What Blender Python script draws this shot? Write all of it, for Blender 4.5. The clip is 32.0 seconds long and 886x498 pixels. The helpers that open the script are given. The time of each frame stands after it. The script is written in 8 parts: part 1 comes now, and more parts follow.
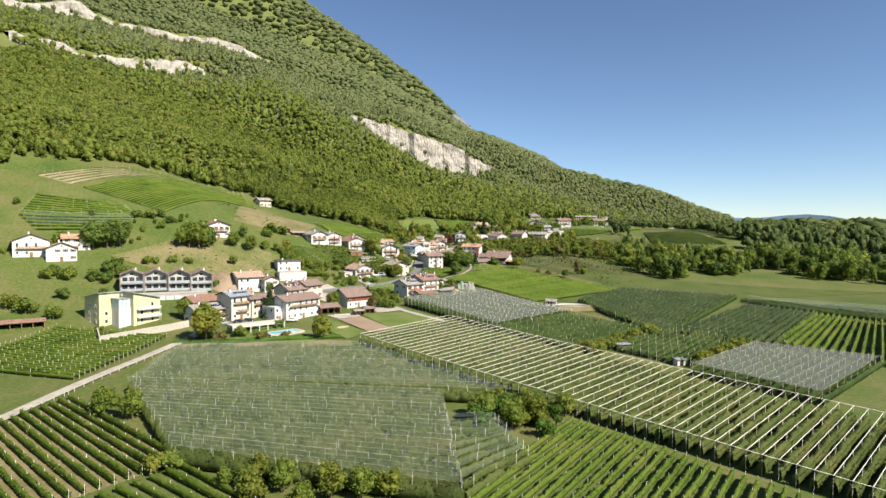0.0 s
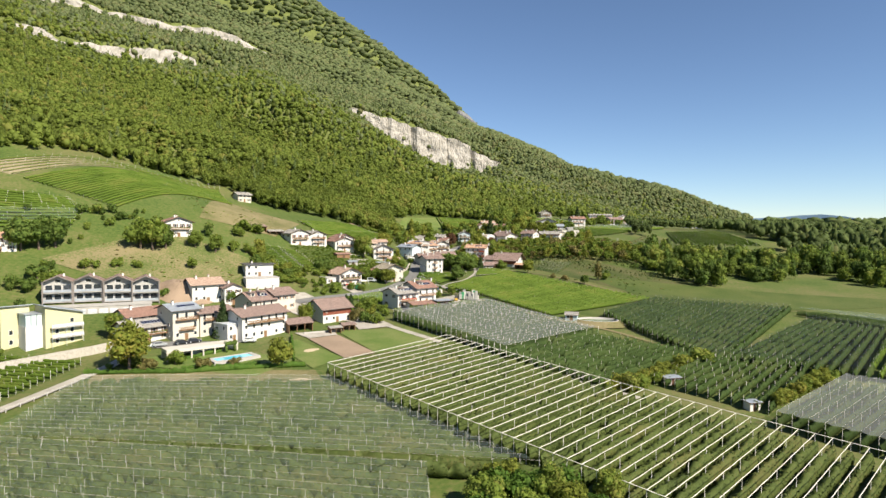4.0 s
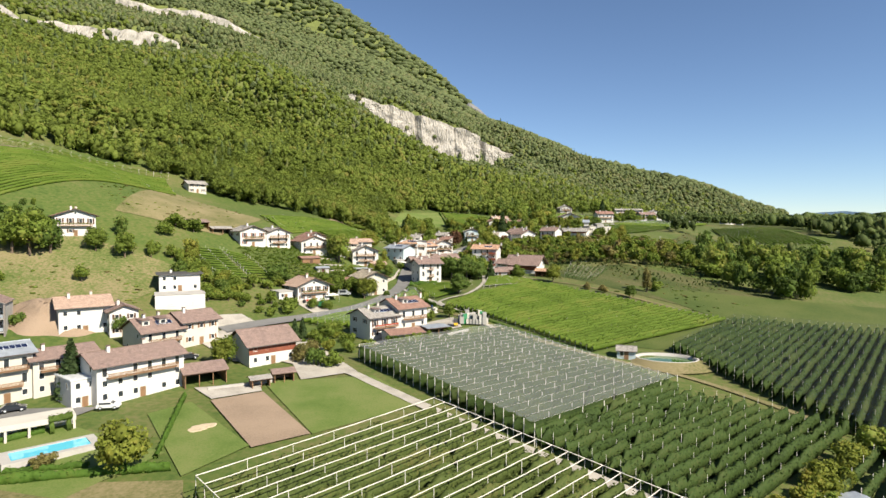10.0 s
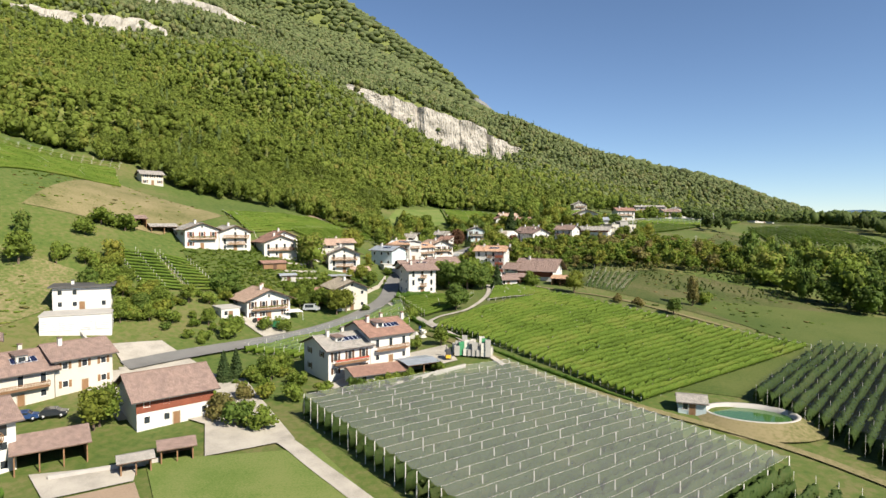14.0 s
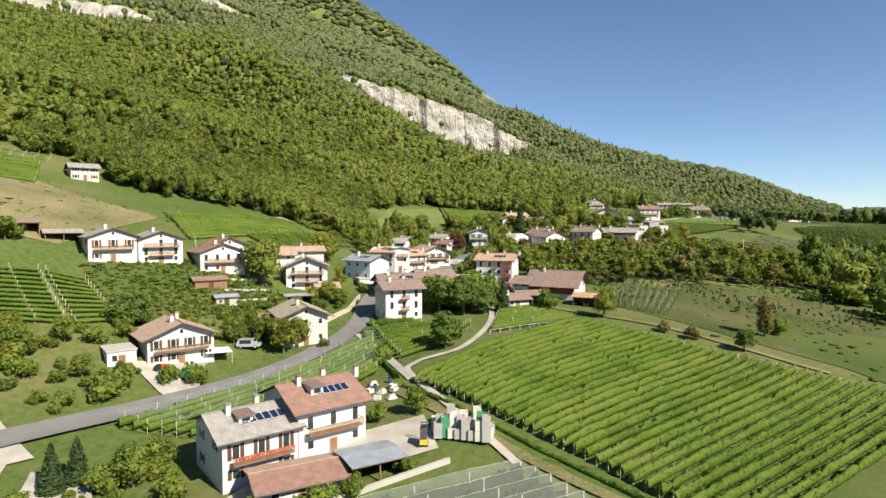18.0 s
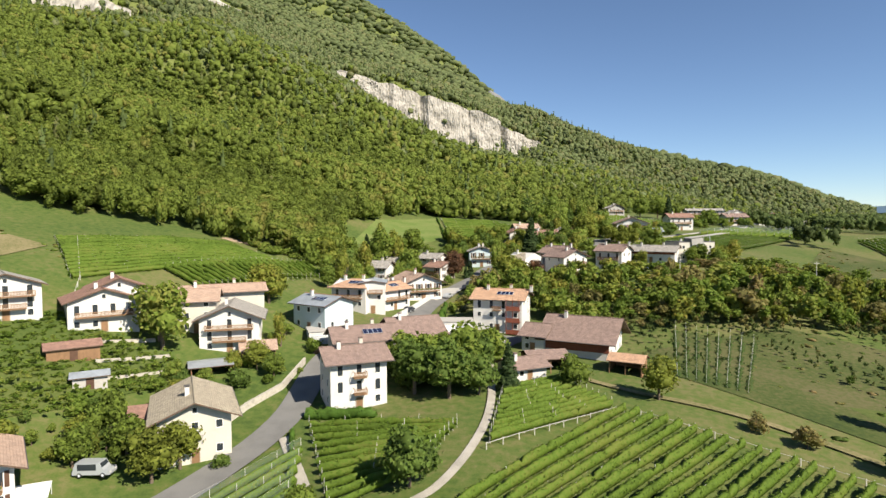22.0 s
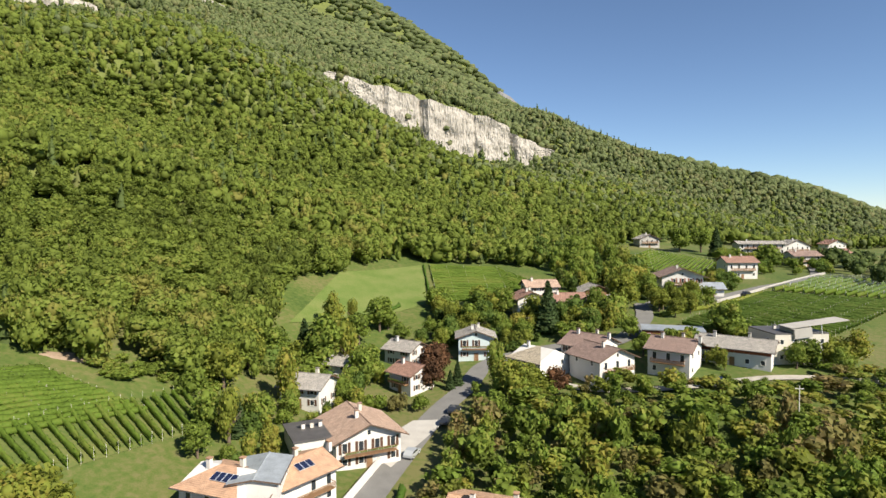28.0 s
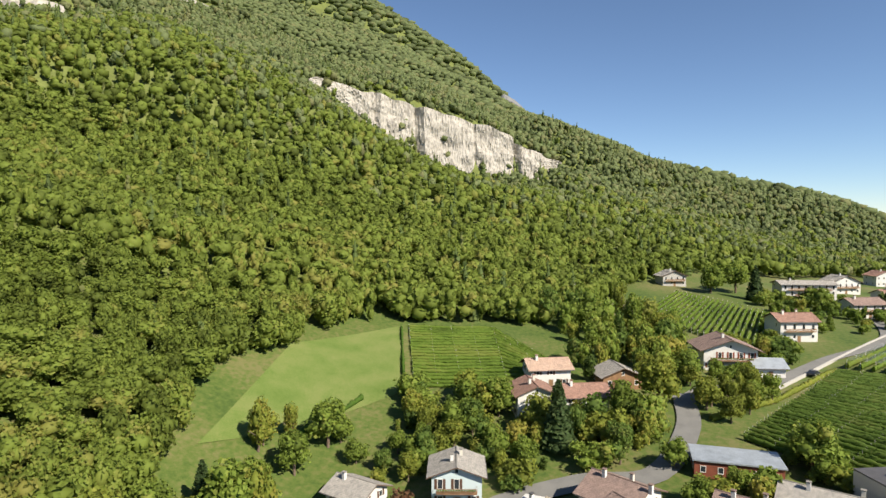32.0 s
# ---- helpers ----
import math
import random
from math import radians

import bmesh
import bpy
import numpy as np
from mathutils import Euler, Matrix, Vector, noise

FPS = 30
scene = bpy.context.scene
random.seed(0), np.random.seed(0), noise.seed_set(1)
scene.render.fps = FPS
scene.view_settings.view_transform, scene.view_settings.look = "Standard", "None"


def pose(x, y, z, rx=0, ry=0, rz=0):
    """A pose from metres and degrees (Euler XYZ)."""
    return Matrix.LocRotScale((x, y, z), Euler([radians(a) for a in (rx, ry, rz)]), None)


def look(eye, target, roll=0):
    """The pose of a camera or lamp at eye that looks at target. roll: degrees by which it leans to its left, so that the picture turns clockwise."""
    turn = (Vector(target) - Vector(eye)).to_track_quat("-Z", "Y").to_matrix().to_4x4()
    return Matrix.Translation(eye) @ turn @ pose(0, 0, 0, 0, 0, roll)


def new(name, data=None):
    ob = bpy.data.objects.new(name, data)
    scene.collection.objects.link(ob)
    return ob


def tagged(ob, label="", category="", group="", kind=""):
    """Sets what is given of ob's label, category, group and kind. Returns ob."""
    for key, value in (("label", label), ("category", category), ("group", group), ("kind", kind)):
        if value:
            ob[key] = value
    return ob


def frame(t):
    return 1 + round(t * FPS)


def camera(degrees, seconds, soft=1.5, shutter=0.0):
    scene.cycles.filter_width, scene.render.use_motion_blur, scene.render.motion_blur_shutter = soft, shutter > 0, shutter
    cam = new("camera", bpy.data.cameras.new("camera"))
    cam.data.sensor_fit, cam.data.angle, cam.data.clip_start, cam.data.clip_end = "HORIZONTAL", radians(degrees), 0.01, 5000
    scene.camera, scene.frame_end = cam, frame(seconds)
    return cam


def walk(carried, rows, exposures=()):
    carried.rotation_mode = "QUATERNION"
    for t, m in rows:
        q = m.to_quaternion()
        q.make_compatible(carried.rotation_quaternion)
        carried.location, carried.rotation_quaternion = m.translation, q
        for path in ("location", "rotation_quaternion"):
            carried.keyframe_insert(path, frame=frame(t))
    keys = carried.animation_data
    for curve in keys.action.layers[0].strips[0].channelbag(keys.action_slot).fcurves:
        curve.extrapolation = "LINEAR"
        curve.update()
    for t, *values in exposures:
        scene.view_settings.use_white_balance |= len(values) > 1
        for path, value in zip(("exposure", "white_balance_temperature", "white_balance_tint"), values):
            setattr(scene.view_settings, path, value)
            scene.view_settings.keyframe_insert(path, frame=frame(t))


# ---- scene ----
cam = camera(73.7, 32.0)
PATH = [
    (0, (-2.94, -4.90, 68.70), (-12.69, 94.55, 65.06), 0.27),
    (2, (-3.52, 20.85, 67.93), (-13.89, 120.25, 64.29), 0.23),
    (4, (-4.18, 44.74, 67.96), (-15.03, 144.08, 64.26), 0.40),
    (6, (-5.08, 70.39, 67.47), (-16.51, 169.66, 63.69), 0.37),
    (8, (-6.15, 96.82, 66.86), (-18.23, 196.01, 63.02), 0.26),
    (10, (-7.25, 122.57, 66.39), (-19.98, 221.68, 62.50), 0.18),
    (12, (-8.25, 147.12, 66.04), (-21.61, 246.14, 62.07), 0.18),
    (14, (-9.14, 170.95, 65.81), (-23.13, 269.88, 61.75), 0.18),
    (16, (-9.96, 194.91, 66.03), (-24.63, 293.75, 61.87), 0.11),
    (18, (-10.81, 219.67, 67.21), (-26.19, 318.39, 62.97), -0.04),
    (20, (-11.77, 245.29, 69.79), (-27.89, 343.89, 65.52), -0.22),
    (22, (-12.86, 271.31, 73.91), (-29.71, 369.79, 69.64), -0.33),
    (24, (-14.05, 297.08, 79.40), (-31.56, 395.44, 75.15), -0.33),
    (26, (-15.22, 322.18, 86.12), (-33.32, 420.44, 81.85), -0.27),
    (28, (-16.24, 346.81, 94.22), (-34.89, 444.96, 89.86), -0.32),
    (30, (-17.09, 371.60, 103.59), (-36.28, 469.64, 99.13), -0.52),
    (32, (-18.13, 396.73, 110.97), (-37.63, 494.72, 106.71), -0.24),
]
walk(cam, [(t, look(eye, target, roll)) for t, eye, target, roll in PATH])

# ---- the lie of the land ----
XS = (-600, -300, -165, -110, -70, -20, 30, 120, 500)
YS = (0, 120, 200, 270, 340, 410, 490, 590, 700, 900)
SPOT = np.array((
    (76.5, 31.5, 17.5, 15, 14.5, 14, 14, 12.5, 8.5),
    (106, 49, 23.5, 21.5, 21, 20.5, 19.5, 17.5, 13.5),
    (133, 67.5, 29.5, 27.5, 27, 25.5, 24, 22, 17),
    (163, 93, 50, 36.5, 32, 31.5, 29, 26, 21),
    (198.5, 121, 76.5, 52.5, 38.5, 41, 36, 31, 28.5),
    (231, 138, 79, 66, 52, 45.5, 45, 38.5, 36.5),
    (257.5, 161.5, 93.5, 72.5, 56.5, 54.5, 57.5, 49, 45),
    (298, 193, 110.5, 86, 77, 72, 68, 65.5, 50),
    (338.5, 228.5, 126.5, 101.5, 90, 82.5, 79, 72, 55),
    (379, 249, 151.5, 130.5, 119.5, 106, 94.5, 80, 70),
), float)


def smooth(a, b, v):
    t = np.clip((v - a) / (b - a), 0, 1)
    return t * t * (3 - 2 * t)


def lowland(x, y):
    """Height of valley floor and village slope."""
    x, y = np.broadcast_arrays(np.asarray(x, float), np.asarray(y, float))
    xs, ys = np.array(XS, float), np.array(YS, float)
    xc, yc = np.clip(x, xs[0], xs[-1]), np.clip(y, ys[0], ys[-1])
    i = np.clip(np.searchsorted(xs, xc, side="right") - 1, 0, len(xs) - 2)
    j = np.clip(np.searchsorted(ys, yc, side="right") - 1, 0, len(ys) - 2)
    hx, hy = xs[i + 1] - xs[i], ys[j + 1] - ys[j]
    u, v = (xc - xs[i]) / hx, (yc - ys[j]) / hy
    gx = np.gradient(SPOT, xs, axis=1)
    gy = np.gradient(SPOT, ys, axis=0)
    gxy = np.gradient(gx, ys, axis=0)

    def basis(t, h):
        return (2 * t**3 - 3 * t**2 + 1, (t**3 - 2 * t**2 + t) * h, -2 * t**3 + 3 * t**2, (t**3 - t**2) * h)

    a0, m0, a1, m1 = basis(u, hx)
    b0, n0, b1, n1 = basis(v, hy)

    def along(j):
        val = a0 * SPOT[j, i] + m0 * gx[j, i] + a1 * SPOT[j, i + 1] + m1 * gx[j, i + 1]
        der = a0 * gy[j, i] + m0 * gxy[j, i] + a1 * gy[j, i + 1] + m1 * gxy[j, i + 1]
        return val, der

    z0, d0 = along(j)
    z1, d1 = along(j + 1)
    return b0 * z0 + n0 * d0 + b1 * z1 + n1 * d1


def rough(x, y, size, seed=0.0):
    """Cheap smooth noise in -1..1 from crossing waves."""
    a, b = x / size + seed, y / size - seed * 1.7
    return (np.sin(a * 1.7 + 1.3 * np.sin(b * 1.1)) + np.sin(b * 2.1 - 1.1 * np.sin(a * 0.9) + 2.0) + np.sin((a + b) * 1.3 + 0.7 * np.sin(a * 2.3))) / 3


FOOT_Y = (0, 250, 420, 590, 700, 900, 1000, 1100, 1180, 1300, 1700, 2200, 2800, 4200)
FOOT_X = (-360, -300, -225, -85, 0, 185, 262, 400, 470, 505, 440, 310, 220, 150)
RISE_U = (-60, 0, 60, 150, 300, 550, 800, 1300, 2200)
RISE_Z = (0, 0, 18, 62, 155, 285, 400, 600, 800)


def mountain(x, y):
    """How far the mountain stands above the lowland."""
    foot = np.interp(y, FOOT_Y, FOOT_X)
    lean = np.interp(y, (950, 1080, 1250, 1500, 2000), (0.76, 0.66, 0.58, 0.78, 1.0))
    u = (foot - x) * lean
    u = u + 10 * rough(x, y, 90) * smooth(0, 150, u)
    z = np.interp(u, RISE_U, RISE_Z)
    z = z + 27 * np.exp(-(((x - 285) / 130) ** 2 + ((y - 1210) / 130) ** 2)) - 38 * np.exp(-(((x + 110) / 170) ** 2 + ((y - 1980) / 260) ** 2))
    steep = 1 + 0.74 * smooth(1300, 2500, y)
    z = z + 6 * smooth(150, 400, u) * smooth(1200, 1500, y)
    return z * steep + 14 * rough(x, y, 140, 3.0) * smooth(60, 300, u) + 5 * rough(x, y, 43, 1.0) * smooth(40, 200, u)


# rock bands on the upper flank: ends, stations along them, heights of rim and foot, and how far the plain slope is shifted above and below
BANDS = (((-550, 608), (-452, 853), (0, 0.11, 0.23, 0.33, 0.46, 0.59, 0.82, 1.0), (286, 291, 290, 286, 290, 297, 310, 313), (281, 283, 279, 278, 279, 278, 287, 298), (5, 9, 11, 7, 5, 5, 0, -2), (-5, -4, -6, -6, -12, -20, -29, -25)),
         ((-735, 809), (-418, 1032), (0, 0.1, 0.25, 0.375, 0.47, 0.62, 0.805, 0.9, 1.0), (404, 409, 420, 395, 397, 392, 396, 380, 371), (380, 390, 392, 387, 380, 377, 370, 369, 366), (2, 15, 34, 16, 23, 23, 34, 33, 34), (-28, -9, 2, 2, 1, 1, 3, 14, 24)),
         ((-233.96, 885.1), (-17.96, 1011.1), (0, 0.02, 0.09, 0.18, 0.27, 0.385, 0.5, 0.57, 0.69, 0.76, 0.84, 0.93, 1.0), (239, 240, 240, 231, 231, 223, 217, 213, 206, 198, 186, 179, 176), (237, 234, 224, 205, 192, 177, 165, 163, 165, 166, 155, 168, 172), (5, 8, 13, 10, 16, 18, 20, 22, 25, 20, 12, 8, 5), (-4, -5, -10, -23, -30, -35, -39, -35, -23, -19, -26, -10, -6)))


def band_coords(band, x, y):
    (ax, ay), (bx, by) = band[:2]
    n = math.hypot(bx - ax, by - ay)
    dx, dy = (bx - ax) / n, (by - ay) / n
    return ((x - ax) * dx + (y - ay) * dy) / n, (x - ax) * dy - (y - ay) * dx


def band_shift(x, y):
    z = 0.0
    for band in BANDS:
        t, e = band_coords(band, x, y)
        ends = smooth(-0.25, 0.0, t) * (1 - smooth(1.0, 1.35, t))
        up, down = np.interp(t, band[2], band[5]) * np.exp(-((e / 130) ** 2)), np.interp(t, band[2], band[6]) * np.exp(-((e / 90) ** 2))
        k = smooth(-4, 4, e)
        z = z + ends * (up * (1 - k) + down * k)
    return z


def ground_z(x, y):
    x, y = np.asarray(x, float), np.asarray(y, float)
    base = lowland(x, np.minimum(y, 900)) * 1.0
    # left of the slope the lowland table stops rising, the mountain takes over
    lim = lowland(np.maximum(x, np.interp(y, FOOT_Y, FOOT_X) - 40), np.minimum(y, 900))
    base = np.minimum(base, lim + 30)
    return np.where(mountain(x, y) > 0, np.minimum(base, lim), base) + mountain(x, y) + band_shift(x, y)


def gz(x, y):
    return float(ground_z(x, y))


# ---- sky, sun ----
world = bpy.data.worlds.new("sky")
scene.world = world
world.use_nodes = True
wn = world.node_tree.nodes
sky = wn.new("ShaderNodeTexSky")
sky.sky_type = "NISHITA"
sky.sun_disc = False
SUN_EL, SUN_AZ = 40.0, 124.0     # degrees; azimuth from +y towards +x
sky.sun_elevation, sky.sun_rotation = radians(SUN_EL), radians(SUN_AZ)
sky.altitude, sky.air_density, sky.dust_density, sky.ozone_density = 2400, 1.0, 0.0, 3.0
world.node_tree.links.new(sky.outputs[0], wn["Background"].inputs[0])
wn["Background"].inputs[1].default_value = 0.072
sun = new("sun", bpy.data.lights.new("sun", "SUN"))
sun.data.energy, sun.data.angle, sun.data.color = 5.0, radians(0.5), (1.0, 0.91, 0.76)
scene.view_settings.exposure = 0.93
sd = Vector((math.sin(radians(SUN_AZ)) * math.cos(radians(SUN_EL)), math.cos(radians(SUN_AZ)) * math.cos(radians(SUN_EL)), math.sin(radians(SUN_EL))))
sun.matrix_world = look(sd * 100, (0, 0, 0))


# ---- materials ----
def nodes_of(name):
    m = bpy.data.materials.new(name)
    m.use_nodes = True
    return m, m.node_tree.nodes, m.node_tree.links, m.node_tree.nodes["Principled BSDF"]


def mat(name, stops, scale=1.0, rough_=0.85, metal=0.0, bump=0.0, fine=8.0, detail=6, random_=0.0, spec=0.3, island=0.0, stretch=(1, 1, 1)):
    """Noise-driven colour ramp on real-world coordinates, with fine grain and bump."""
    m, n, l, p = nodes_of(name)
    co = n.new("ShaderNodeTexCoord")
    mp = n.new("ShaderNodeMapping")
    mp.inputs["Scale"].default_value = stretch
    geo = n.new("ShaderNodeNewGeometry")
    l.new(geo.outputs["Position"], mp.inputs["Vector"])
    big = n.new("ShaderNodeTexNoise")
    big.inputs["Scale"].default_value, big.inputs["Detail"].default_value = scale, detail
    small = n.new("ShaderNodeTexNoise")
    small.inputs["Scale"].default_value, small.inputs["Detail"].default_value = scale * fine, 3
    l.new(mp.outputs[0], big.inputs["Vector"])
    l.new(mp.outputs[0], small.inputs["Vector"])
    mix = n.new("ShaderNodeMath")
    mix.operation = "MULTIPLY_ADD"
    mix.inputs[1].default_value = 0.45
    l.new(small.outputs["Fac"], mix.inputs[0])
    sc = n.new("ShaderNodeMath")
    sc.operation = "MULTIPLY"
    sc.inputs[1].default_value = 0.62
    l.new(big.outputs["Fac"], sc.inputs[0])
    l.new(sc.outputs[0], mix.inputs[2])
    if fine >= 20:
        tiny = n.new("ShaderNodeTexNoise")
        tiny.inputs["Scale"].default_value, tiny.inputs["Detail"].default_value = scale * fine * 5, 2
        l.new(mp.outputs[0], tiny.inputs["Vector"])
        sc.inputs[1].default_value, mix.inputs[1].default_value = 0.5, 0.42
        grit = n.new("ShaderNodeMath")
        grit.operation, grit.inputs[1].default_value = "MULTIPLY_ADD", 0.18
        l.new(tiny.outputs["Fac"], grit.inputs[0])
        l.new(sc.outputs[0], grit.inputs[2])
        l.new(grit.outputs[0], mix.inputs[2])
    last = mix
    if fine >= 20:
        gain = n.new("ShaderNodeMath")
        gain.operation, gain.inputs[1].default_value, gain.inputs[2].default_value = "MULTIPLY_ADD", 1.7, -0.36
        l.new(mix.outputs[0], gain.inputs[0])
        last = gain
    if random_ or island:
        src = n.new("ShaderNodeObjectInfo").outputs["Random"] if random_ else geo.outputs["Random Per Island"]
        ad = n.new("ShaderNodeMath")
        ad.operation = "MULTIPLY_ADD"
        ad.inputs[1].default_value = random_ or island
        l.new(src, ad.inputs[0])
        sub = n.new("ShaderNodeMath")
        sub.operation = "SUBTRACT"
        sub.inputs[1].default_value = (random_ or island) / 2
        l.new(last.outputs[0], sub.inputs[0])
        l.new(sub.outputs[0], ad.inputs[2])
        last = ad
    ramp = n.new("ShaderNodeValToRGB")
    e = ramp.color_ramp.elements
    while len(e) < len(stops):
        e.new(0.5)
    for k, (pos, col) in enumerate(stops):
        e[k].position, e[k].color = pos, (*col, 1)
    l.new(last.outputs[0], ramp.inputs[0])
    l.new(ramp.outputs[0], p.inputs["Base Color"])
    p.inputs["Roughness"].default_value, p.inputs["Metallic"].default_value = rough_, metal
    p.inputs["Specular IOR Level"].default_value = spec
    if bump:
        b = n.new("ShaderNodeBump")
        b.inputs["Strength"].default_value, b.inputs["Distance"].default_value = 0.8, bump
        l.new(last.outputs[0], b.inputs["Height"])
        l.new(b.outputs[0], p.inputs["Normal"])
    return m


def shades(c, lo=0.75, hi=1.25):
    return [(0.32, tuple(v * lo for v in c)), (0.5, c), (0.7, tuple(min(v * hi, 0.95) for v in c))]


def leaf_mat(name, c, tint, island=0.5, random_=0.0, scale=0.06, fine=9, vary=0.3):
    m = mat(name, [(0.25, tuple(v * 0.55 for v in c)), (0.48, c), (0.62, tuple(v * 1.25 for v in c)), (0.8, tint)], scale, 0.72, island=island, random_=random_, fine=fine, spec=0.2)
    p = m.node_tree.nodes["Principled BSDF"]
    # every tree has a tone of its own
    nd, lk = m.node_tree.nodes, m.node_tree.links
    tone = nd.new("ShaderNodeAttribute")
    tone.attribute_name = "tone"
    own = nd.new("ShaderNodeObjectInfo")
    add1, add2 = nd.new("ShaderNodeMath"), nd.new("ShaderNodeMath")
    add1.operation, add1.inputs[1].default_value = "MULTIPLY_ADD", vary
    add2.operation, add2.inputs[1].default_value = "MULTIPLY_ADD", 0.16
    ramp = [q for q in nd if q.type == "VALTORGB"][0]
    before = ramp.inputs[0].links[0].from_socket
    lk.new(tone.outputs["Fac"], add1.inputs[0])
    lk.new(before, add1.inputs[2])
    lk.new(own.outputs["Random"], add2.inputs[0])
    lk.new(add1.outputs[0], add2.inputs[2])
    shift = nd.new("ShaderNodeMath")
    shift.operation, shift.inputs[1].default_value = "SUBTRACT", 0.08
    lk.new(add2.outputs[0], shift.inputs[0])
    lk.new(shift.outputs[0], ramp.inputs[0])
    # light passing through thin leaves
    tr = m.node_tree.nodes.new("ShaderNodeBsdfTranslucent")
    mx = m.node_tree.nodes.new("ShaderNodeMixShader")
    mx.inputs[0].default_value = 0.48
    out = m.node_tree.nodes["Material Output"]
    m.node_tree.links.new(ramp.outputs[0], tr.inputs[0])
    m.node_tree.links.new(p.outputs[0], mx.inputs[1])
    m.node_tree.links.new(tr.outputs[0], mx.inputs[2])
    m.node_tree.links.new(mx.outputs[0], out.inputs[0])
    return m


def tile_mat(name, c, c2):
    """Clay tiles: courses run along the slope's level lines, each tile a little different."""
    m, n, l, p = nodes_of(name)
    co = n.new("ShaderNodeTexCoord")
    br = n.new("ShaderNodeTexBrick")
    br.inputs["Scale"].default_value = 1.0
    br.inputs["Brick Width"].default_value, br.inputs["Row Height"].default_value = 0.28, 0.36
    br.inputs["Mortar Size"].default_value, br.inputs["Bias"].default_value = 0.03, 0.0
    br.inputs["Color1"].default_value, br.inputs["Color2"].default_value = (*c, 1), (*c2, 1)
    br.inputs["Mortar"].default_value = tuple(v * 0.72 for v in c) + (1,)
    l.new(co.outputs["UV"], br.inputs["Vector"])
    no = n.new("ShaderNodeTexNoise")
    no.inputs["Scale"].default_value, no.inputs["Detail"].default_value = 1.1, 8
    geo = n.new("ShaderNodeNewGeometry")
    l.new(geo.outputs["Position"], no.inputs["Vector"])
    mx = n.new("ShaderNodeMix")
    mx.data_type, mx.blend_type = "RGBA", "MULTIPLY"
    rp = n.new("ShaderNodeValToRGB")
    rp.color_ramp.elements[0].position, rp.color_ramp.elements[0].color = 0.35, (0.8, 0.8, 0.81, 1)
    rp.color_ramp.elements[1].position, rp.color_ramp.elements[1].color = 0.62, (1.06, 1.05, 1.03, 1)
    l.new(no.outputs["Fac"], rp.inputs[0])
    mx.inputs[0].default_value = 1.0
    l.new(br.outputs["Color"], mx.inputs[6])
    l.new(rp.outputs[0], mx.inputs[7])
    l.new(mx.outputs[2], p.inputs["Base Color"])
    b = n.new("ShaderNodeBump")
    b.inputs["Distance"].default_value, b.inputs["Strength"].default_value = 0.06, 0.8
    l.new(br.outputs["Fac"], b.inputs["Height"])
    b.invert = True
    l.new(b.outputs[0], p.inputs["Normal"])
    p.inputs["Roughness"].default_value, p.inputs["Specular IOR Level"].default_value = 0.85, 0.25
    return m


M = {}
M["ground"] = mat("grassland", [(0.3, (0.04, 0.07, 0.012)), (0.46, (0.066, 0.1, 0.018)), (0.57, (0.084, 0.108, 0.024)), (0.72, (0.125, 0.122, 0.044))], 0.035, 0.95, bump=0.12, fine=22)
M["forest_floor"] = mat("forest_floor", shades((0.11, 0.13, 0.034)), 0.05, 0.95)
M["meadow"] = mat("mown_meadow", [(0.3, (0.04, 0.067, 0.010)), (0.5, (0.058, 0.084, 0.0145)), (0.7, (0.082, 0.1, 0.024))], 0.06, 0.95, bump=0.06, fine=30)
M["dry"] = mat("dry_grass", [(0.3, (0.0773, 0.0845, 0.0246)), (0.5, (0.141, 0.13, 0.0527)), (0.72, (0.211, 0.175, 0.0908))], 0.07, 0.95, bump=0.06, fine=25)
M["pasture"] = mat("rough_pasture", [(0.3, (0.0287, 0.0431, 0.00858)), (0.46, (0.0454, 0.0597, 0.0134)), (0.58, (0.0644, 0.0715, 0.02)), (0.74, (0.0959, 0.0842, 0.0359))], 0.06, 0.95, bump=0.1, fine=24)
M["lawn"] = mat("lawn", [(0.3, (0.066, 0.108, 0.017)), (0.5, (0.096, 0.142, 0.028)), (0.7, (0.14, 0.165, 0.048))], 0.12, 0.95, bump=0.04, fine=30)
M["strip"] = mat("grass_between_rows", [(0.3, (0.0423, 0.0677, 0.0132)), (0.5, (0.0705, 0.102, 0.0216)), (0.7, (0.113, 0.127, 0.0376))], 0.1, 0.95, bump=0.05, fine=20)
M["hill_grass"] = mat("rough_green_pasture", [(0.3, (0.03, 0.048, 0.009)), (0.48, (0.046, 0.066, 0.0125)), (0.6, (0.066, 0.078, 0.02)), (0.76, (0.1, 0.092, 0.038))], 0.05, 0.95, bump=0.1, fine=24)
M["sunny_hill"] = mat("sunny_hillside_grass", [(0.3, (0.055, 0.08, 0.016)), (0.45, (0.082, 0.11, 0.025)), (0.55, (0.125, 0.13, 0.045)), (0.7, (0.2, 0.165, 0.085))], 0.05, 0.95, bump=0.1, fine=24)
M["frame_brown"] = mat("brown_grey_cladding", shades((0.19, 0.17, 0.155), 0.85, 1.15), 0.6, 0.7)
M["dry_pale"] = mat("pale_dry_ground", [(0.3, (0.13, 0.125, 0.055)), (0.5, (0.2, 0.175, 0.095)), (0.7, (0.27, 0.225, 0.14))], 0.08, 0.95, bump=0.05, fine=25)
M["soil"] = mat("ploughed_soil", shades((0.25, 0.185, 0.13), 0.8, 1.15), 0.12, 0.95, bump=0.1, fine=30)
